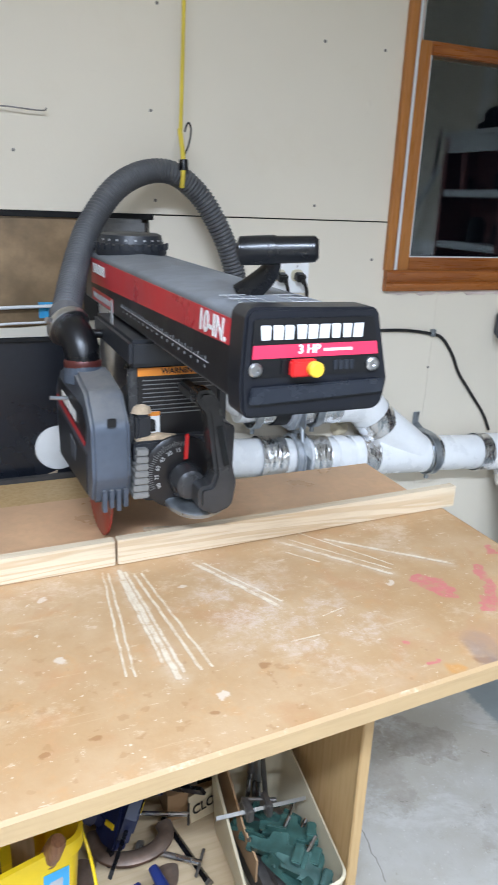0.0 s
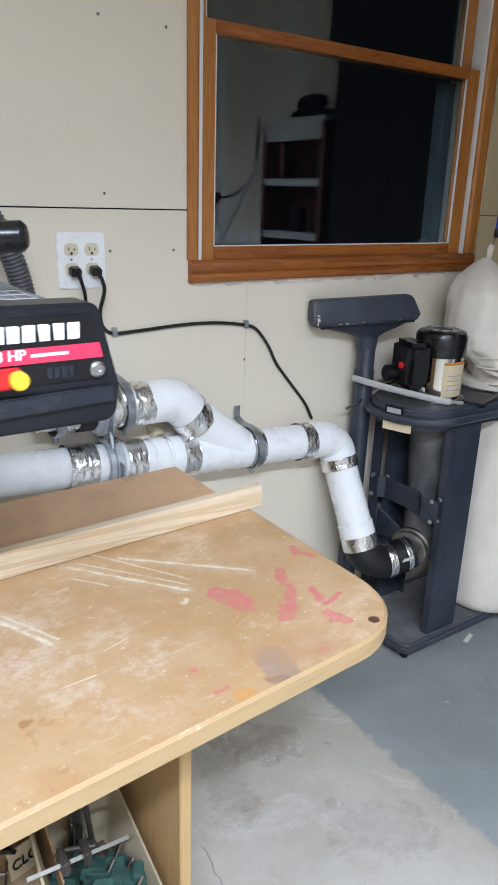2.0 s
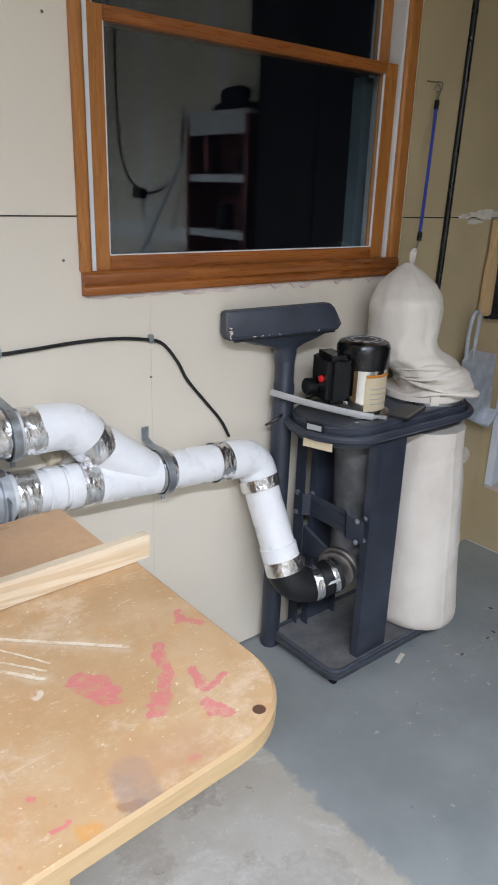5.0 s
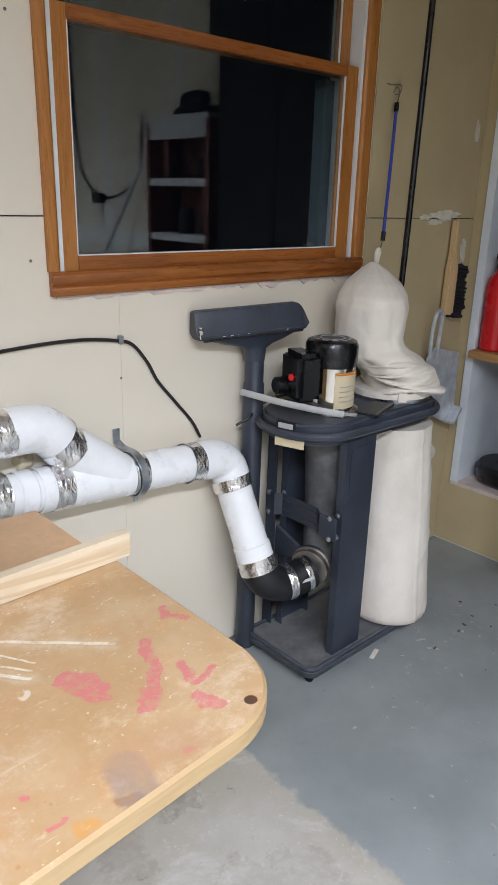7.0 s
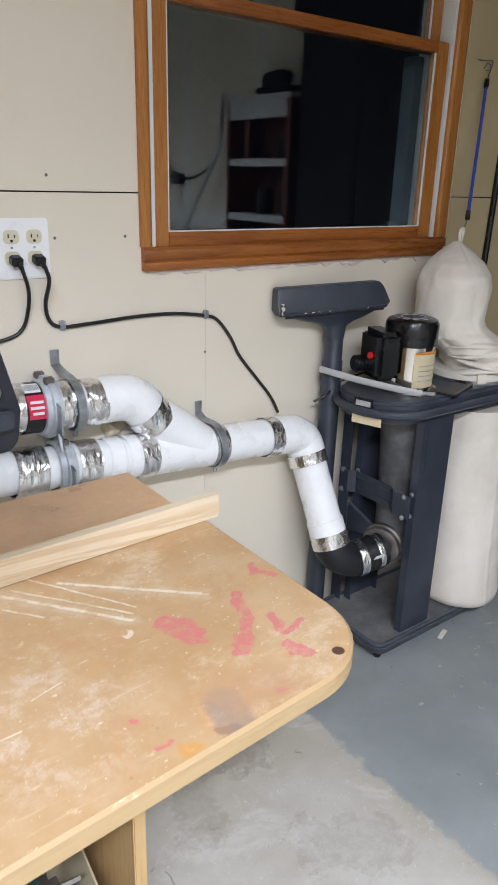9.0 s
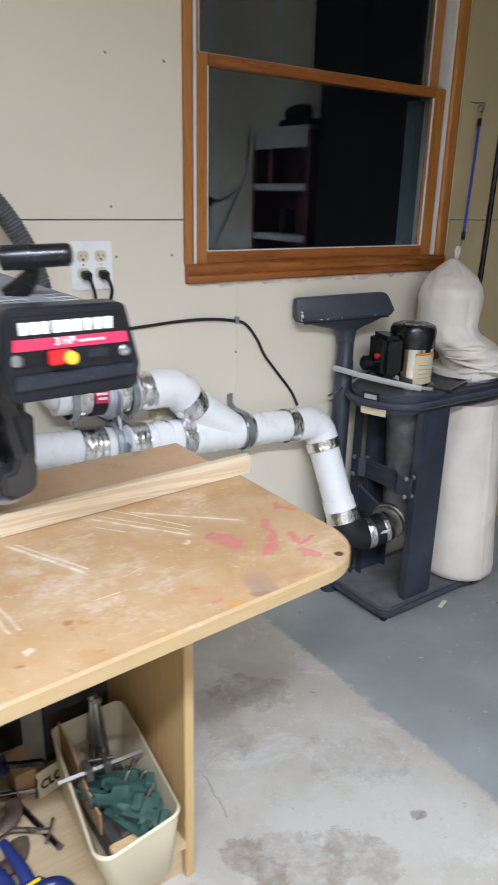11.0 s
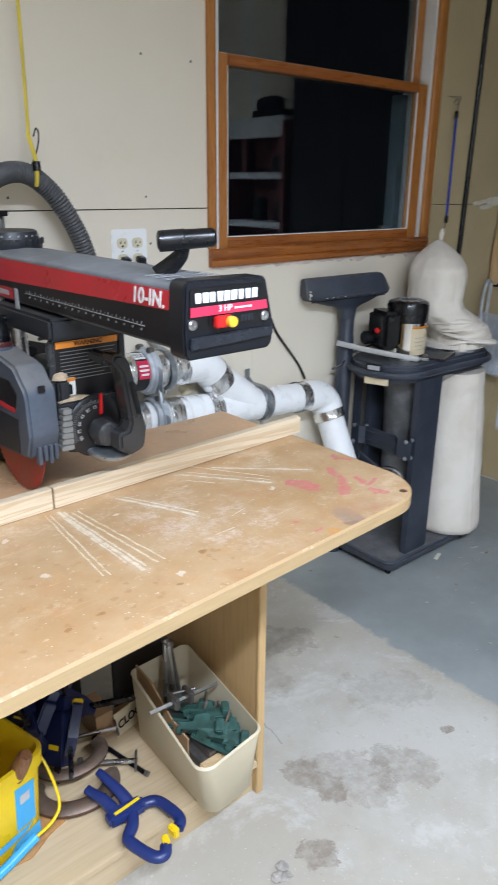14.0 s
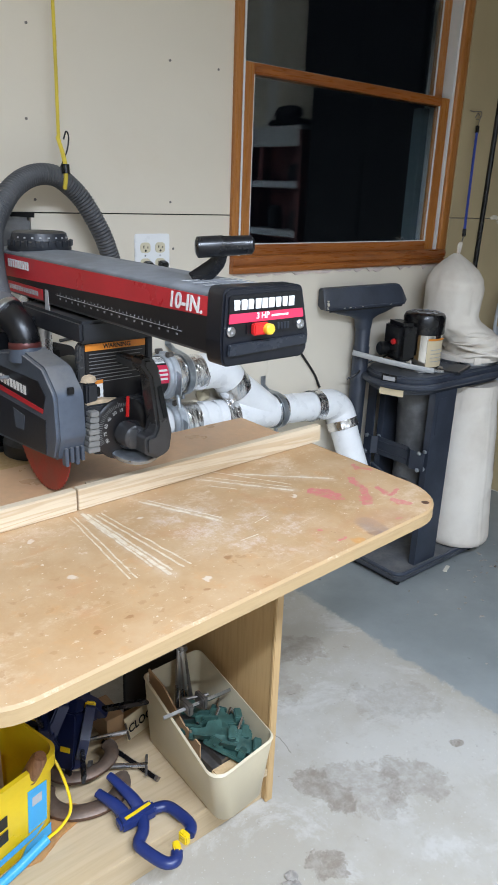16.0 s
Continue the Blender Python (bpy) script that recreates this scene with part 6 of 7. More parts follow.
def floor_sweep():
    f = thing("floor_sweep", (1.905, 1.80, 0.0), "dark plastic floor sweep attachment standing against the wall", "floor sweep")
    part("tube", lathe([(0.032, 0), (0.032, 0.94), (0.029, 0.946), (0.029, 1.09)], (1.900, 1.800, 0.0), (0.006, -0.004, 1), 24), M["machine"], f)
    a, b = Vector((1.685, 1.822, 1.128)), Vector((2.062, 1.738, 1.140))
    d = (b - a).normalized()
    n = Vector((-d.y, d.x, 0)).normalized()
    # trough: flat sloping face, rolled lip along its lower front edge, right end cut back
    sec = [(0.020, 0.046), (-0.012, 0.046), (-0.040, -0.022), (-0.038, -0.032), (0.0, -0.034), (0.022, -0.020)]
    bm = bmesh.new()
    rows = []
    for t, k, drop in ((0.0, 0.9, 0.0), (0.02, 1.0, 0.0), (0.90, 1.0, 0.0), (0.945, 0.92, 0.010), (1.0, 0.55, 0.030)):
        p = a + (b - a) * t
        rows.append([bm.verts.new(p + n * u * k + Vector((0, 0, v * k - (drop if v > 0 else 0)))) for u, v in sec])
    for r0, r1 in zip(rows, rows[1:]):
        for k in range(6):
            bm.faces.new((r0[k], r0[(k + 1) % 6], r1[(k + 1) % 6], r1[k]))
    bm.faces.new(rows[0][::-1])
    bm.faces.new(rows[-1])
    bmesh.ops.bevel(bm, geom=list(bm.edges), offset=0.0025, segments=2, affect="EDGES")
    hd = part("sweep_head", bm, M["machine"], f)
    part("lip", tube([a + d * 0.01 - n * 0.040 + Vector((0, 0, -0.026)), b - d * 0.025 - n * 0.036 + Vector((0, 0, -0.024))], 0.0055, 8), M["machine"], hd)
    part("brush_strip", tube([a + d * 0.02 - n * 0.034 + Vector((0, 0, -0.035)), b - d * 0.03 - n * 0.030 + Vector((0, 0, -0.034))], 0.004, 6), M["rubber"], hd, "black brush strip")
    # funnel that narrows from the trough into the tube
    bm = bmesh.new()
    mid = (a + b) / 2
    rows = []
    for z, half, deep in ((-0.030, 0.160, 0.034), (-0.045, 0.146, 0.033), (-0.058, 0.112, 0.032), (-0.070, 0.066, 0.031), (-0.084, 0.036, 0.031), (-0.12, 0.031, 0.031)):
        c = mid + (Vector((1.904, 1.797, 0)) - Vector((mid.x, mid.y, 0))) * min(1.0, (-z - 0.03) / 0.045)
        ring = []
        for k in range(20):
            th = 2 * math.pi * k / 20
            ring.append(bm.verts.new(Vector((c.x, c.y, mid.z + z)) + d * half * math.copysign(abs(math.cos(th)) ** 0.7, math.cos(th)) + n * deep * math.sin(th)))
        rows.append(ring)
    for r0, r1 in zip(rows, rows[1:]):
        for k in range(20):
            bm.faces.new((r0[k], r0[(k + 1) % 20], r1[(k + 1) % 20], r1[k]))
    bm.faces.new(rows[0])
    bm.faces.new(rows[-1][::-1])
    part("head_funnel", bm, M["machine"], hd, sharp=60)
    # bare chips along the lip and the end
    rnd = random.Random(8)
    chip = box(-0.004, 0.004, -0.0012, 0.0012, -0.0012, 0.0012, 0)
    first = None
    for i in range(16):
        t = rnd.choice((0.01, 0.015, 0.02, rnd.random() * 0.9))
        q = a + (b - a) * t - n * 0.0455 + Vector((0, 0, -0.024 + (0.03 * rnd.random() if t < 0.03 else 0)))
        if first is None:
            first = part("paint_chip", chip, M["smear"], hd, "bare pale chip in the paint")
            first.location = q
        else:
            ob = new("paint_chip", first.data)
            ob.parent = hd
            ob.matrix_world = pose(*q, rnd.uniform(-40, 40), rnd.uniform(-70, 70), rnd.uniform(-30, 0)) @ Matrix.Scale(rnd.uniform(0.4, 1.3), 4)


build_order = (pipe_run, outlet_and_cords, behind_saw, collector, floor_sweep)
for build in build_order:
    build()


# ---- things on the walls by the corner ----
def corner_things():
    p = part("black_pole", tube([(2.615, 1.825, 0.0), (2.683, 1.836, 1.30), (2.725, 1.842, CEIL)], 0.011, 12), M["black"])
    tagged(p, "long black pipe leaning upright in the corner", "pole")
    b = thing("bag_hanger", (2.54, 1.84, 1.82), "blue elastic cord holding up the cloth bag", "bungee cord")
    part("cord", tube(spline([(2.545, 1.828, 1.77), (2.49, 1.79, 1.58), (2.41, 1.735, 1.375)], 6), 0.0055, 10), M["bungee"], b)
    part("hook", tube(spline([(2.545, 1.828, 1.775), (2.556, 1.832, 1.80), (2.568, 1.836, 1.825), (2.558, 1.842, 1.838), (2.545, 1.846, 1.82)], 6), 0.002, 8), M["dullsteel"], b)
    part("hook", tube(spline([(2.41, 1.735, 1.375), (2.395, 1.728, 1.345), (2.375, 1.722, 1.325), (2.360, 1.72, 1.318)], 6), 0.002, 8), M["dullsteel"], b)
    for q in ((2.545, 1.828, 1.775), (2.41, 1.735, 1.372)):
        part("end_wrap", lathe([(0.008, -0.014), (0.008, 0.014)], q, (0.3, 0.2, 1), 10), M["black"], b)
    w = part("wall_hook", tube(spline([(2.50, WALL_Y, 1.845), (2.53, WALL_Y - 0.01, 1.842), (2.575, WALL_Y - 0.012, 1.845), (2.572, WALL_Y - 0.012, 1.82), (2.55, WALL_Y - 0.010, 1.815)], 5), 0.0018, 6), M["dullsteel"])
    tagged(w, "bent wire hook in the drywall", "hook")
    # bench brush
    br = thing("bench_brush", (3.0, 1.84, 1.0), "wooden bench brush with black bristles hung on the wall", "brush")
    part("handle", prism(rounded([(2.950, 1.060), (3.014, 1.052), (3.020, 1.235), (2.994, 1.29), (2.986, 1.42), (2.966, 1.42), (2.966, 1.29), (2.955, 1.24)], [0.014, 0.014, 0.012, 0.012, 0.008, 0.008, 0.012, 0.012], 4), "y", 1.808, 1.836, 0.007), M["lightwood"], br)
    rnd = random.Random(9)
    bm = None
    for i in range(190):
        z = 1.045 + rnd.random() * 0.205
        y = 1.806 + rnd.random() * 0.030
        bm = rod((3.008, y, z), (3.062 + 0.018 * rnd.random(), y + rnd.uniform(-0.010, 0.008), z - 0.018 + 0.024 * rnd.random()), 0.0052, 4, bm=bm)
    part("bristles", bm, M["bristle"], br, "tuft of black bristles")
    # dustpan
    d = thing("dustpan", (2.945, 1.82, 0.62), "galvanised metal dustpan with a looped handle", "dustpan")
    part("pan", prism([(2.845, 0.68), (3.020, 0.60), (3.070, 0.66), (3.055, 0.90), (2.875, 0.94), (2.825, 0.90)], "y", 1.785, 1.790, 0.001), M["zinc"], d)
    part("pan_side", prism([(3.020, 0.60), (3.070, 0.66), (3.063, 0.672), (3.013, 0.612)], "y", 1.745, 1.785, 0.001), M["zinc"], d)
    part("loop_handle", tube(spline([(2.850, 1.79, 0.90), (2.840, 1.785, 1.00), (2.850, 1.78, 1.075), (2.875, 1.78, 1.085), (2.897, 1.785, 1.06), (2.900, 1.79, 0.97), (2.895, 1.79, 0.90)], 7), 0.008, 10), M["zinc"], d)
    # shelf in the recess with what stands on it
    sh = part("recess_shelf", box(3.105, 3.56, 1.43, 1.772, 0.872, 0.905, 0.003), M["shelfwood"])
    tagged(sh, "orange-brown wooden shelf across the recess", "shelf")
    e = thing("fire_extinguisher", (3.22, 1.70, 0.905), "red fire extinguisher with black head on the shelf", "fire extinguisher")
    part("tank", lathe([(0.050, 0), (0.056, 0.008), (0.056, 0.26), (0.048, 0.295), (0.028, 0.315), (0.022, 0.33)], (3.192, 1.714, 0.9055), (0, 0, 1), 32), M["extinguisher"], e)
    part("valve", lathe([(0.024, 0), (0.026, 0.01), (0.020, 0.05)], (3.192, 1.714, 1.2355), (0, 0, 1), 16), M["black"], e)
    part("lever", prism([(3.14, 1.275), (3.23, 1.285), (3.25, 1.31), (3.14, 1.30)], "y", 1.706, 1.722, 0.003), M["black"], e)
    k = part("small_black_case", box(3.125, 3.18, 1.54, 1.64, 0.9055, 0.94, 0.006), M["black"])
    tagged(k, "small black case on the shelf", "case")
    r = thing("black_drum", (3.33, 1.62, 0.3025), "low round black drum in the bottom of the recess", "drum")
    part("drum", lathe([(0.12, 0), (0.145, 0.02), (0.150, 0.07), (0.135, 0.09), (0.05, 0.095)], (3.325, 1.615, 0.3025), (0, 0, 1), 36), M["black"], r)
    bx = part("small_box", box(3.24, 3.30, 1.53, 1.60, 0.399, 0.47, 0.002), M["orange"])
    tagged(bx, "small orange carton on the black drum", "box")


# ---- things on the bench's shelf ----
SH = 0.1105


def bucket():
    b = thing("yellow_bucket", (0.17, 1.25, SH), "square yellow plastic pail with blue label, holding tools", "bucket")
    def ring(w, z, r):
        return [(u, v, z) for u, v in rounded([(0.152 - w, 1.24 - w), (0.152 + w, 1.24 - w), (0.152 + w, 1.24 + w), (0.152 - w, 1.24 + w)], [r] * 4, 6)]
    bm = bmesh.new()
    rows = [[bm.verts.new(q) for q in ring(w, z, r)] for w, z, r in ((0.092, SH, 0.025), (0.097, SH + 0.008, 0.03), (0.108, SH + 0.20, 0.035), (0.115, SH + 0.202, 0.038), (0.116, SH + 0.235, 0.038), (0.108, SH + 0.238, 0.035), (0.104, SH + 0.20, 0.033), (0.092, SH + 0.02, 0.028))]
    n = len(rows[0])
    for r0, r1 in zip(rows, rows[1:]):
        for k in range(n):
            bm.faces.new((r0[k], r0[(k + 1) % n], r1[(k + 1) % n], r1[k]))
    bm.faces.new(rows[0][::-1])
    bm.faces.new(rows[-1])
    oriented(bm, Matrix.Translation((0.152, 1.24, 0)) @ Matrix.Rotation(radians(14), 4, "Z") @ Matrix.Translation((-0.152, -1.24, 0)))
    part("pail", bm, M["yellow"], b)
    turn = Matrix.Translation((0.152, 1.24, SH)) @ Matrix.Rotation(radians(14), 4, "Z")

    def front(u, z, off=0.0):
        w = 0.097 + 0.011 * (z / 0.2)
        return turn @ Vector((u, -w - 0.0008 - off, z))

    def decal(name, pts, material, off=0.0, label=""):
        bm2 = bmesh.new()
        bm2.faces.new([bm2.verts.new(front(u, z, off)) for u, z in pts])
        return part(name, bm2, material, b, label)

    decal("blue_label", [(0.025, 0.062), (0.074, 0.064), (0.076, 0.176), (0.027, 0.18)], M["cyan"], 0, "pale blue printed panel")
    decal("blue_label", [(-0.08, 0.030), (0.045, 0.040), (0.070, 0.060), (-0.08, 0.050)], M["cyan"])
    decal("blue_label", [(0.0, 0.004), (0.085, 0.010), (0.085, 0.045), (0.020, 0.032)], M["cyan"])
    for z in (0.128, 0.088):
        for k in range(3):
            u = -0.098 + k * 0.0255
            decal("print_block", [(u, z), (u + 0.022, z + 0.002), (u + 0.023, z + 0.034), (u + 0.003, z + 0.032)], M["black"], 0.0004, "black printed block")
    decal("print_spot", [(0.037, 0.130), (0.062, 0.130), (0.063, 0.155), (0.038, 0.155)], M["greyprint"], 0.0004)
    hand = [turn @ Vector(q) for q in ((0.116, -0.02, 0.21), (0.122, -0.085, 0.17), (0.118, -0.13, 0.09), (0.09, -0.135, 0.055), (0.03, -0.13, 0.045))]
    hw = part("bail", tube(spline(hand, 8), 0.0035, 8), M["yellow"], b, "yellow wire bail")
    grip = [turn @ Vector(q) for q in ((0.05, -0.131, 0.047), (-0.02, -0.128, 0.030), (-0.09, -0.125, 0.020))]
    part("grip", tube(grip, 0.0105, 12), M["cyan"], hw, "pale blue plastic grip")
    # tools standing in it
    t = thing("wooden_mallet", (0.15, 1.25, 0.14), "tools with wooden handles standing in the pail", "hand tool", "hand tools")
    part("handle", lathe([(0.010, 0), (0.012, 0.05), (0.016, 0.12), (0.019, 0.20), (0.017, 0.25), (0.012, 0.262)], (0.185, 1.235, 0.150), (0.18, -0.42, 0.9), 18), M["handlewood"], t)
    t2 = thing("chisel", (0.12, 1.26, 0.14), "dark wooden tool handle leaning out of the pail", "hand tool", "hand tools")
    part("handle", lathe([(0.010, 0), (0.014, 0.08), (0.018, 0.18), (0.018, 0.22), (0.012, 0.235)], (0.125, 1.25, 0.150), (-0.05, -0.40, 0.9), 18), M["handlewood"], t2)
    t3 = part("wooden_lath", box(0.155, 0.20, 1.275, 1.285, 0.135, 0.42, 0.002), M["lightwood"])
    tagged(t3, "pale wooden slat standing in the pail", "wood slat")


def storage_bin():
    b = thing("storage_bin", (0.65, 1.1, SH), "cream plastic bin full of green and steel clamps", "bin")
    def outline(f, s):
        # narrow open-fronted tote, lower at the front
        return rounded([(0.575 - 0.048 * f - s, 0.945 - 0.03 * f - s), (0.712 + 0.012 * f + s, 0.958 - 0.02 * f - s), (0.745 + 0.010 * f + s, 1.290 + s), (0.588 - 0.014 * f - s, 1.285 + s)], [0.03, 0.03, 0.02, 0.02], 6)

    def level(x, y):
        return 0.298 + 0.03 * max(0, min(1, (y - 1.0) / 0.28))
    bm = bmesh.new()
    rows = []
    for f, s, top in ((0.0, -0.006, -1), (0.04, 0.0, 0), (1.0, 0.0, 1), (1.0, 0.0015, 1), (1.0, -0.003, 2), (0.06, -0.008, 0)):
        r = []
        for u, v in outline(f, s):
            z = {-1: SH, 0: SH + 0.010, 1: level(u, v) - 0.004, 2: level(u, v)}[top]
            if top > 0 and v < 0.99 and 0.585 < u < 0.655:
                z -= 0.028
            r.append(bm.verts.new((u, v, z)))
        rows.append(r)
    n = len(rows[0])
    for r0, r1 in zip(rows, rows[1:]):
        for k in range(n):
            bm.faces.new((r0[k], r0[(k + 1) % n], r1[(k + 1) % n], r1[k]))
    bm.faces.new(rows[0][::-1])
    bm.faces.new(rows[-1])
    part("tub", bm, M["bin"], b, sharp=50)
    part("card_divider", prism([(1.06, 0.20), (1.28, 0.20), (1.285, 0.335), (1.22, 0.325), (1.13, 0.27), (1.06, 0.255)], "x", 0.592, 0.596, 0), M["card"], b, "torn brown cardboard piece")
    rnd = random.Random(12)

    # green iron clamps: an L-shaped frame with a shoe and a screw
    c = thing("green_clamp", (0, 0, 0), "green painted iron hold-down clamp lying in the bin", "clamp", "green clamps")
    poly = [(-0.050, -0.014), (0.050, -0.014), (0.052, 0.014), (0.014, 0.015), (0.012, 0.032), (-0.016, 0.032), (-0.018, 0.012), (-0.050, 0.010)]
    part("frame", prism(poly, "z", -0.005, 0.005, 0.002), M["green"], c)
    part("flange", box(-0.040, -0.006, -0.014, -0.009, -0.005, 0.022, 0.0015), M["green"], c)
    part("shoe", box(0.028, 0.044, -0.014, 0.014, 0.0052, 0.020, 0.002), M["green"], c)
    part("screw", rod((-0.002, 0.028, 0.002), (0.004, 0.056, 0.006), 0.0035, 8), M["steel"], c, "steel screw")
    spots = []
    for i in range(8):
        row, col = divmod(i, 2)
        spots.append((0.640 + col * 0.034 + rnd.uniform(-0.005, 0.005), 1.02 + row * 0.040 + rnd.uniform(-0.006, 0.006), 0.240 + 0.008 * (i % 3) + rnd.uniform(-0.006, 0.006)))
    for i, q in enumerate(spots):
        m = pose(*q, rnd.uniform(-22, 22), rnd.uniform(-18, 18), rnd.choice((-40, -52, 134, -46)) + rnd.uniform(-10, 10)) @ Matrix.Scale(1.1, 4)
        if i == 0:
            c.matrix_world = m
        else:
            copy_thing(c, m)
    blk = part("wood_blocks", box(0.588, 0.66, 0.965, 1.01, 0.14, 0.222, 0.003), M["lightwood"])
    tagged(blk, "pale wooden block under the clamps", "wood block")
    fill = part("clamp_heap", box(0.60, 0.71, 0.99, 1.24, 0.125, 0.232, 0.02), M["dullsteel"])
    tagged(fill, "heap of dull steel parts under the clamps", "metal parts", kind="stuff")
    # steel bar clamp lying across
    s = thing("bar_clamp", (0.60, 1.12, 0.31), "bright steel bar clamp lying across the bin", "clamp")
    p, q = Vector((0.528, 1.118, 0.328)), Vector((0.712, 1.098, 0.332))
    part("bar", tube([p, q], 0.0065, 4, 0.6), M["steel"], s)
    part("jaw", box(0.585, 0.600, 1.095, 1.135, 0.315, 0.345, 0.003), M["dullsteel"], s)
    part("jaw", box(0.625, 0.638, 1.09, 1.13, 0.318, 0.350, 0.003), M["dullsteel"], s)
    part("spindle", rod((0.59, 1.14, 0.335), (0.65, 1.105, 0.345), 0.004, 8), M["dullsteel"], s)
    # rods standing at the back
    for i, (x, y, dx, dy) in enumerate(((0.660, 1.225, 0.010, 0.03), (0.675, 1.235, -0.004, 0.03), (0.645, 1.235, 0.02, 0.02), (0.69, 1.225, -0.01, 0.03), (0.668, 1.215, 0.003, 0.035))):
        r = thing("steel_rod", (x, y, 0.2), "dark steel clamp rod standing in the bin", "rod", "steel rods")
        part("rod", rod((x, y, 0.2), (x + dx, y + dy, 0.372 + 0.008 * (i % 3)), 0.006, 10), M["dullsteel"] if i % 2 else M["steel"], r)
        part("swivel_end", lathe([(0.009, 0), (0.011, 0.004), (0.008, 0.012)], (x + dx, y + dy, 0.372 + 0.008 * (i % 3)), (0, 0, 1), 12), M["dullsteel"], r)


def quick_clamp_front():
    """Blue spring clamp lying on the shelf with its jaws open over the edge."""
    c = thing("spring_clamp", (0.43, 1.06, SH), "blue quick-grip spring clamp with yellow pads", "clamp")
    z = SH + 0.022

    def P(*pts):
        return [Vector((u, v, z)) for u, v in pts]
    part("jaw", tube(spline(P((0.410, 1.078), (0.4685, 1.069), (0.493, 1.060), (0.504, 1.040), (0.511, 0.995), (0.507, 0.974), (0.492, 0.962)), 4), 0.0122, 10, 1.15), M["blue"], c, sharp=60)
    part("jaw", tube(spline(P((0.435, 1.062), (0.418, 1.034), (0.396, 1.016), (0.391, 1.000), (0.404, 0.952), (0.416, 0.931), (0.433, 0.927), (0.446, 0.942)), 4), 0.0122, 10, 1.15), M["blue"], c, sharp=60)
    part("grip", tube(spline([Vector((0.405, 1.080, z)), Vector((0.399, 1.12, z + 0.012)), Vector((0.383, 1.160, z + 0.020)), Vector((0.379, 1.172, z + 0.022))], 6), lambda d: 0.0145 - 0.05 * d, 10, 1.15), M["blue"], c)
    part("grip", tube(spline([Vector((0.442, 1.080, z)), Vector((0.437, 1.12, z + 0.016)), Vector((0.424, 1.178, z + 0.030)), Vector((0.421, 1.192, z + 0.032))], 6), lambda d: 0.0145 - 0.05 * d, 10, 1.15), M["blue"], c)
    part("body", oriented(box(-0.046, 0.046, -0.019, 0.019, -0.012, 0.017, 0.007), Matrix.Translation((0.425, 1.075, z)) @ Matrix.Rotation(radians(-6), 4, "Z")), M["blue"], c)
    part("yellow_label", oriented(box(-0.034, 0.034, -0.004, 0.004, 0.0, 0.0015, 0), Matrix.Translation((0.428, 1.073, z + 0.0175)) @ Matrix.Rotation(radians(4), 4, "Z")), M["yellow"], c, "yellow printed strip")
    part("lever", rod((0.412, 1.10, z + 0.006), (0.404, 1.135, z + 0.020), 0.004, 8), M["black"], c)
    for x, y, a in ((0.480, 0.962, 10), (0.450, 0.948, -20)):
        part("pad", oriented(box(-0.008, 0.008, -0.013, 0.013, -0.012, 0.014, 0.003), Matrix.Translation((x, y, z)) @ Matrix.Rotation(radians(a), 4, "Z")), M["yellow"], c, "yellow plastic jaw pad")


def quick_clamps():
    """Blue and yellow bar clamps heaped in the shade at the back of the shelf."""
    c = thing("quick_clamp", (0, 0, 0), "blue bar clamp with yellow trim heaped on the shelf", "clamp", "blue bar clamps")
    part("bar", box(-0.004, 0.004, -0.009, 0.009, -0.14, 0.20, 0.001), M["black"], c)
    part("body", prism(rounded([(-0.03, -0.10), (0.03, -0.10), (0.035, 0.03), (-0.022, 0.03)], [0.012] * 4, 4), "x", -0.016, 0.016, 0.004), M["deepblue"], c)
    part("trigger", prism(rounded([(0.03, -0.10), (0.055, -0.09), (0.048, -0.01), (0.036, 0.0)], [0.006] * 4, 3), "x", -0.010, 0.010, 0.003), M["deepblue"], c)
    part("jaw", prism(rounded([(-0.02, 0.03), (0.03, 0.03), (0.10, 0.015), (0.10, 0.032), (0.03, 0.062), (-0.02, 0.062)], [0.006] * 6, 3), "x", -0.012, 0.012, 0.003), M["deepblue"], c)
    part("pad", box(-0.013, 0.013, 0.085, 0.104, 0.0, 0.014, 0.003), M["yellow"], c)
    part("yellow_label", box(-0.0175, 0.0175, -0.014, 0.018, -0.062, -0.050, 0.001), M["yellow"], c, "yellow label")
    places = [(0.335, 1.32, 0.235, 20, -15, -25), (0.385, 1.30, 0.260, -15, 25, 15), (0.42, 1.36, 0.30, 10, 15, -40), (0.37, 1.38, 0.33, 35, -20, 10), (0.30, 1.40, 0.26, -20, 10, -60), (0.46, 1.42, 0.30, 25, -12, 30), (0.40, 1.29, 0.205, 70, 15, -30), (0.52, 1.46, 0.33, 0, 20, -20), (0.31, 1.33, 0.34, 15, -25, 40), (0.36, 1.33, 0.29, -10, 30, -15), (0.27, 1.36, 0.33, 30, 12, 20), (0.44, 1.34, 0.24, 60, -20, 40), (0.25, 1.42, 0.22, 10, 10, 80), (0.48, 1.50, 0.26, -25, 15, 10)]
    for i, p in enumerate(places):
        if i == 0:
            c.matrix_world = pose(*p)
        else:
            copy_thing(c, pose(*p))


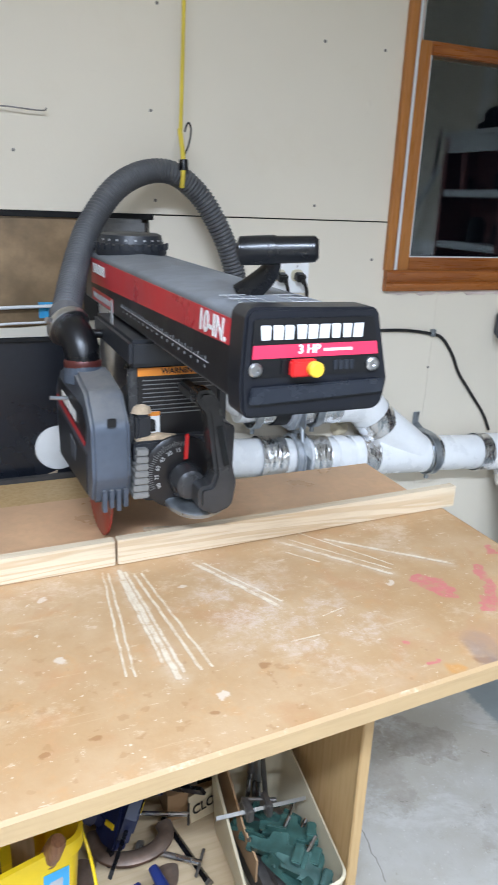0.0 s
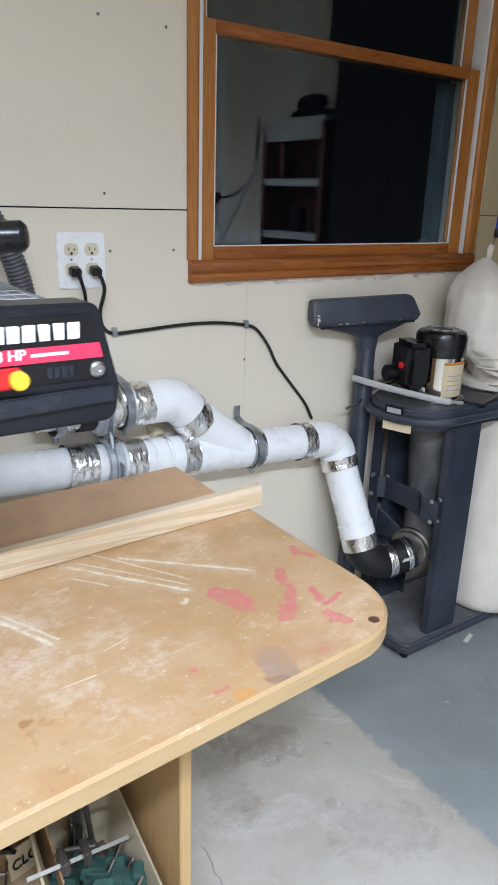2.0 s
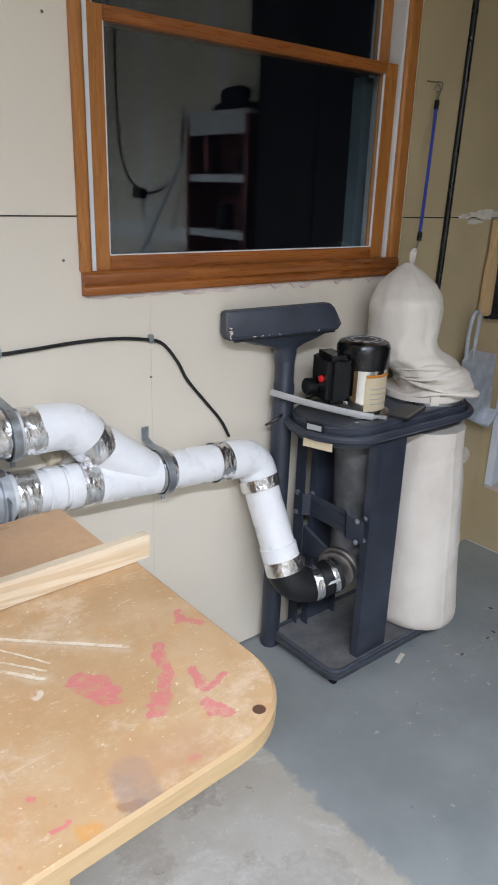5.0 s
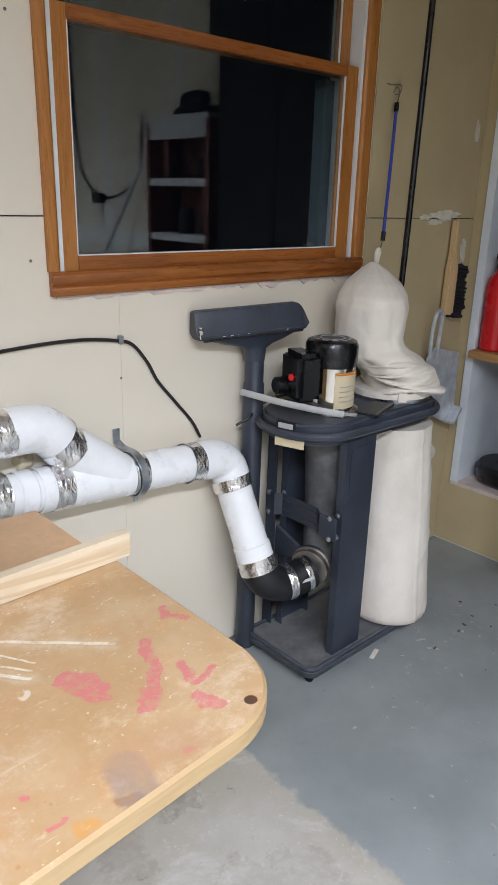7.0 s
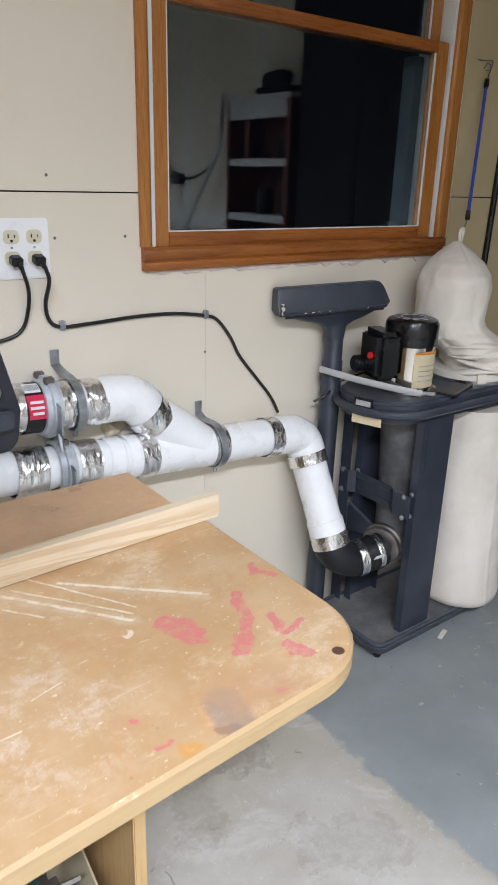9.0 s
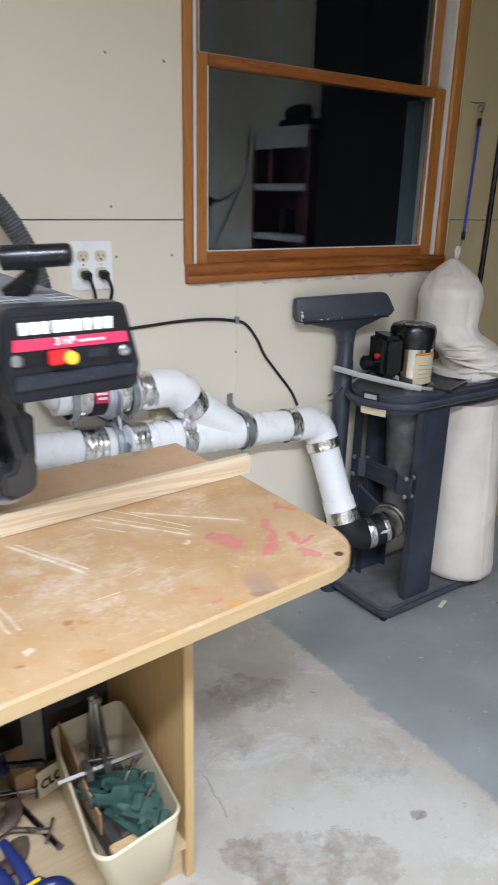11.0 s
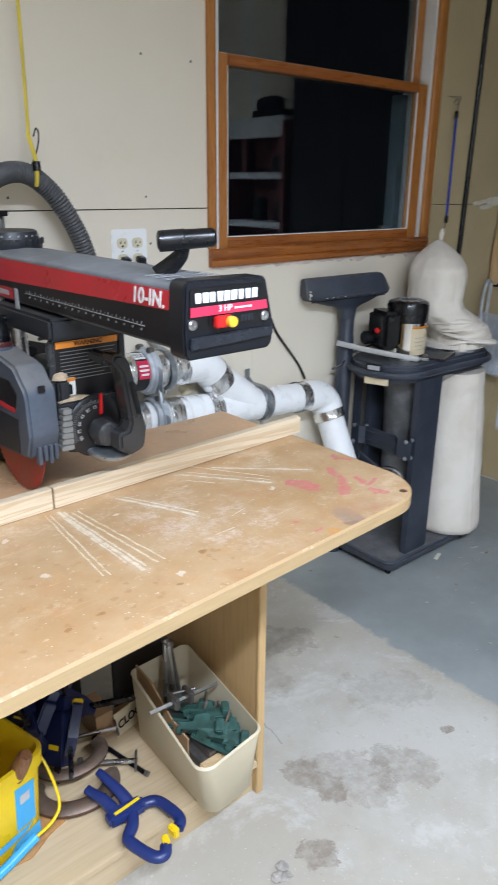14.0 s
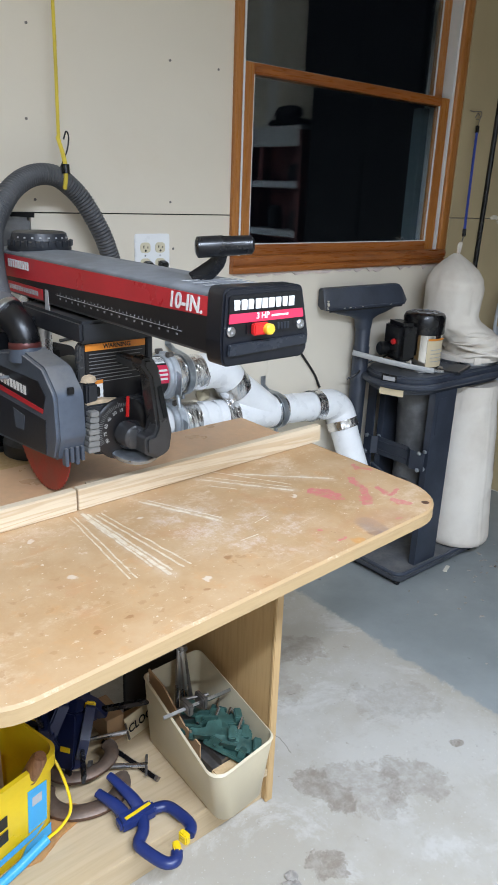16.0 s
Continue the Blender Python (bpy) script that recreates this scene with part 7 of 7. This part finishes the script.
def c_clamps():
    def one(origin, turn_z, size):
        c = thing("c_clamp", origin, "worn brown iron C-clamp lying on the shelf", "clamp", "iron C-clamps")
        m = Matrix.Translation(origin) @ Matrix.Rotation(radians(turn_z), 4, "Z") @ Matrix.Scale(size, 4)
        pts = [m @ Vector((0.10 * math.cos(radians(a)) * (1.0 if math.cos(radians(a)) > 0 else 0.8), 0.072 * math.sin(radians(a)), 0.0)) for a in range(-190, 21, 10)]
        part("frame", tube(pts, 0.013 * size, 10, 1.7), M["brown"], c)
        part("screw", rod(m @ Vector((0.03, 0.060, 0.004)), m @ Vector((0.165, 0.034, 0.012)), 0.0065 * size, 10), M["steel"], c)
        part("tommy_bar", rod(m @ Vector((0.158, 0.0, 0.014)), m @ Vector((0.164, 0.066, 0.014)), 0.0035 * size, 8), M["dullsteel"], c)
        part("swivel", lathe([(0.016 * size, 0), (0.014 * size, 0.010)], m @ Vector((0.028, 0.06, 0.004)), m.to_3x3() @ Vector((-1, 0.2, 0)), 14), M["dullsteel"], c)
    one((0.365, 1.235, SH + 0.014), -28, 1.0)
    one((0.392, 1.30, SH + 0.040), -14, 0.85)


def shelf_rest():
    c = part("carton_flap", box(0.495, 0.545, 1.335, 1.43, SH, SH + 0.075, 0.001), M["card"])
    tagged(c, "small brown cardboard box at the back of the shelf", "box")
    s = thing("card_sign", (0.575, 1.335, SH), "cream card with hand-written black letters", "card")
    part("card", oriented(box(-0.045, 0.045, 0, 0.003, 0, 0.066, 0.0005), Matrix.Translation((0.588, 1.322, SH)) @ Matrix.Rotation(radians(12), 4, "Z") @ Matrix.Rotation(radians(-12), 4, "X")), M["cream"], s)
    ca, sa = math.cos(radians(12)), math.sin(radians(12))
    letters("lettering", "CLOC", 0.030, facing((0.588 + 0.001, 1.3195 + 0.006, SH + 0.034), (ca, sa, 0.12), (0, 0.21, 1)), M["black"], s, 0.0004)
    b = thing("clamp_bar", (0.52, 1.24, SH), "dark square steel clamp bar lying on the shelf", "steel bar")
    part("bar", tube([(0.488, 1.345, SH + 0.007), (0.532, 1.150, SH + 0.007)], 0.0075, 4), M["black"], b)
    part("bar_end", tube([(0.5305, 1.158, SH + 0.0075), (0.5322, 1.149, SH + 0.0075)], 0.0085, 4), M["dullsteel"], b)
    w = thing("saw_handle_template", (0.25, 1.17, SH), "shaped brown wooden offcut with two dark bolts", "wood piece")
    poly = rounded([(0.165, 1.125), (0.215, 1.118), (0.275, 1.150), (0.335, 1.165), (0.345, 1.205), (0.320, 1.228), (0.275, 1.205), (0.235, 1.150), (0.175, 1.165)], [0.015, 0.02, 0.04, 0.02, 0.015, 0.015, 0.03, 0.03, 0.015], 4)
    part("board", prism(poly, "z", SH, SH + 0.006, 0.001), M["shelfwood"], w)
    for x, y in ((0.318, 1.205), (0.195, 1.142)):
        part("bolt", lathe([(0.006, 0), (0.0065, 0.002), (0.004, 0.004)], (x, y, SH + 0.006), (0, 0, 1), 12), M["black"], w)
    # grey scrap on the floor
    rnd = random.Random(3)
    for i, (x, y) in enumerate(((0.655, 0.80), (0.68, 0.815), (0.672, 0.793))):
        bm = bmesh.new()
        bmesh.ops.create_icosphere(bm, subdivisions=2, radius=0.014)
        for v in bm.verts:
            v.co = v.co * (0.7 + 0.6 * rnd.random())
            v.co.z = max(v.co.z * 0.35, -0.003)
        p = part("paper_scrap", oriented(bm, Matrix.Translation((x, y, 0.004)) @ Matrix.Rotation(i, 4, "Z")), M["scrap"])
        tagged(p, "crumpled grey scrap on the concrete floor", "scrap", "floor scraps")
    bm = None
    for i in range(70):
        x, y = rnd.uniform(1.75, 2.95), rnd.uniform(0.75, 1.45)
        if i < 30:
            x, y = rnd.uniform(2.2, 2.75), rnd.uniform(1.30, 1.47)
        s = rnd.uniform(0.002, 0.008)
        bm = join(bm, oriented(box(-s, s, -s * 0.5, s * 0.5, 0, 0.0025, 0), Matrix.Translation((x, y, 0.0005)) @ Matrix.Rotation(rnd.random() * 6, 4, "Z")))
    tagged(part("floor_crumbs", bm, M["scrap"]), "chips and crumbs scattered on the painted floor", "debris", kind="stuff")
    bm = None
    for i in range(16):
        x, y = rnd.uniform(2.35, 2.95), rnd.uniform(1.05, 1.46)
        w = rnd.uniform(0.003, 0.009)
        bm = join(bm, oriented(box(-w, w, -w * 0.4, w * 0.4, 0, 0.004, 0.0008), Matrix.Translation((x, y, 0.0004)) @ Matrix.Rotation(rnd.random() * 6, 4, "Z")))
    tagged(part("floor_chips", bm, M["brown"]), "dark bark-like chips on the painted floor", "debris", kind="stuff")
    ch = part("paper_strip", oriented(box(-0.03, 0.03, -0.008, 0.008, 0, 0.003, 0.001), Matrix.Translation((2.20, 1.462, 0.0)) @ Matrix.Rotation(0.35, 4, "Z")), M["smear"])
    tagged(ch, "small torn white strip on the floor", "scrap")


# ---- what the dark window mirrors ----
def far_side():
    l = thing("open_cabinet", (3.02, 0.21, 0.0), "dark red-brown open cabinet with pale grey shelf edges", "cabinet")
    xf, ya, yb, top = 2.91, -0.07, 0.485, 1.86
    for y in (ya, yb - 0.03):
        part("side_panel", box(xf, 3.146, y, y + 0.03, 0.0, top, 0.002), M["ladderside"], l)
    part("back_panel", box(3.13, 3.146, ya + 0.031, yb - 0.031, 0.02, top, 0), M["ladderside"], l)
    part("top_board", box(xf - 0.015, 3.146, ya - 0.01, yb + 0.01, top, top + 0.022, 0.002), M["ladderstep"], l)
    part("top_rail", box(xf + 0.002, xf + 0.018, ya + 0.031, yb - 0.031, top - 0.09, top, 0.001), M["ladderstep"], l, "pale grey front rail")
    for z in (0.08, 0.45, 0.85, 1.265, 1.555):
        part("shelf", box(xf + 0.002, 3.129, ya + 0.031, yb - 0.031, z - 0.022, z + 0.016, 0.002), M["ladderstep"], l)
    part("divider", box(xf + 0.004, xf + 0.03, 0.10, 0.13, 1.5715, top - 0.091, 0.001), M["ladderside"], l)
    for y, z, w, h in ((0.32, 1.5712, 0.05, 0.10), (0.02, 1.5712, 0.03, 0.07), (0.36, 1.2812, 0.05, 0.12), (0.15, 1.2812, 0.05, 0.14)):
        jar = part("stored_can", lathe([(w * 0.9, 0), (w, 0.004), (w, h * 0.8), (w * 0.7, h), (w * 0.5, h + 0.005)], (3.03, y, z), (0, 0, 1), 16), M["dark"])
        tagged(jar, "dark can on the open cabinet's shelf", "can", "stored cans")
    tool = thing("power_tool", (3.0, 0.3, 1.882), "dark power tool resting on the open cabinet", "power tool")
    part("body", lathe([(0.03, 0), (0.045, 0.02), (0.048, 0.14), (0.03, 0.20)], (3.0, 0.16, 1.955), (0, 1, 0.05), 18), M["dark"], tool)
    part("grip", box(2.94, 3.05, 0.14, 0.42, 1.8825, 1.925, 0.01), M["dark"], tool)
    cb = thing("tall_cabinet", (3.02, 0.95, 0.0), "tall dark cabinet against the side wall", "cabinet")
    part("carcass", box(2.97, 3.145, 0.50, 1.36, 0.0, 2.742, 0.004), M["dark"], cb)
    for y in (0.505, 0.935):
        d = part("door", box(2.952, 2.969, y, y + 0.42, 0.06, 2.71, 0.003), M["dark"], cb)
        part("handle", rod((2.945, y + 0.05 if y > 0.7 else y + 0.37, 1.1), (2.945, y + 0.05 if y > 0.7 else y + 0.37, 1.25), 0.005, 8), M["dullsteel"], d)
    x = RIGHT_X - 0.006
    k = part("hanging_cable", tube(spline([(x, -1.27, 2.7), (x, -1.27, 2.2), (x, -1.25, 1.85), (x, -1.18, 1.62), (x, -1.02, 1.49), (x, -0.82, 1.46), (x, -0.62, 1.52), (x, -0.50, 1.62), (x, -0.46, 1.75), (x, -0.44, 1.95)], 8), 0.009, 8), M["cord"])
    tagged(k, "black cable hanging in a loop on the wall", "cable")
    o = thing("charger", (x, -0.92, 1.44), "black plug adaptor in a wall outlet", "charger")
    part("body", box(x - 0.05, x, -1.00, -0.88, 1.42, 1.49, 0.006), M["cord"], o)
    part("lead", tube(spline([(x - 0.02, -0.92, 1.42), (x - 0.02, -0.90, 1.30), (x - 0.02, -0.80, 1.0), (x - 0.02, -0.75, 0.01)], 8), 0.005, 8), M["cord"], o)
    s = part("leaning_stick", tube([(x - 0.40, -1.25, 0.0), (x - 0.02, -0.38, 1.72)], 0.018, 6), M["ladderstep"])
    tagged(s, "pale grey stick leaning on the wall", "stick")
    for y in (-0.88, -0.06):
        part("joint_tape", box(RIGHT_X - 0.002, RIGHT_X - 0.0002, y - 0.05, y + 0.05, 0.0, CEIL, 0), M["vinyl"], bpy.data.objects["wall_east"], "white taped drywall joint")
    part("joint_tape", box(RIGHT_X - 0.0035, RIGHT_X - 0.0022, -1.5, 0.49, 1.16, 1.26, 0), M["vinyl"], bpy.data.objects["wall_east"], "white taped drywall joint")


for build in (corner_things, bucket, storage_bin, quick_clamp_front, quick_clamps, c_clamps, shelf_rest, far_side):
    build()
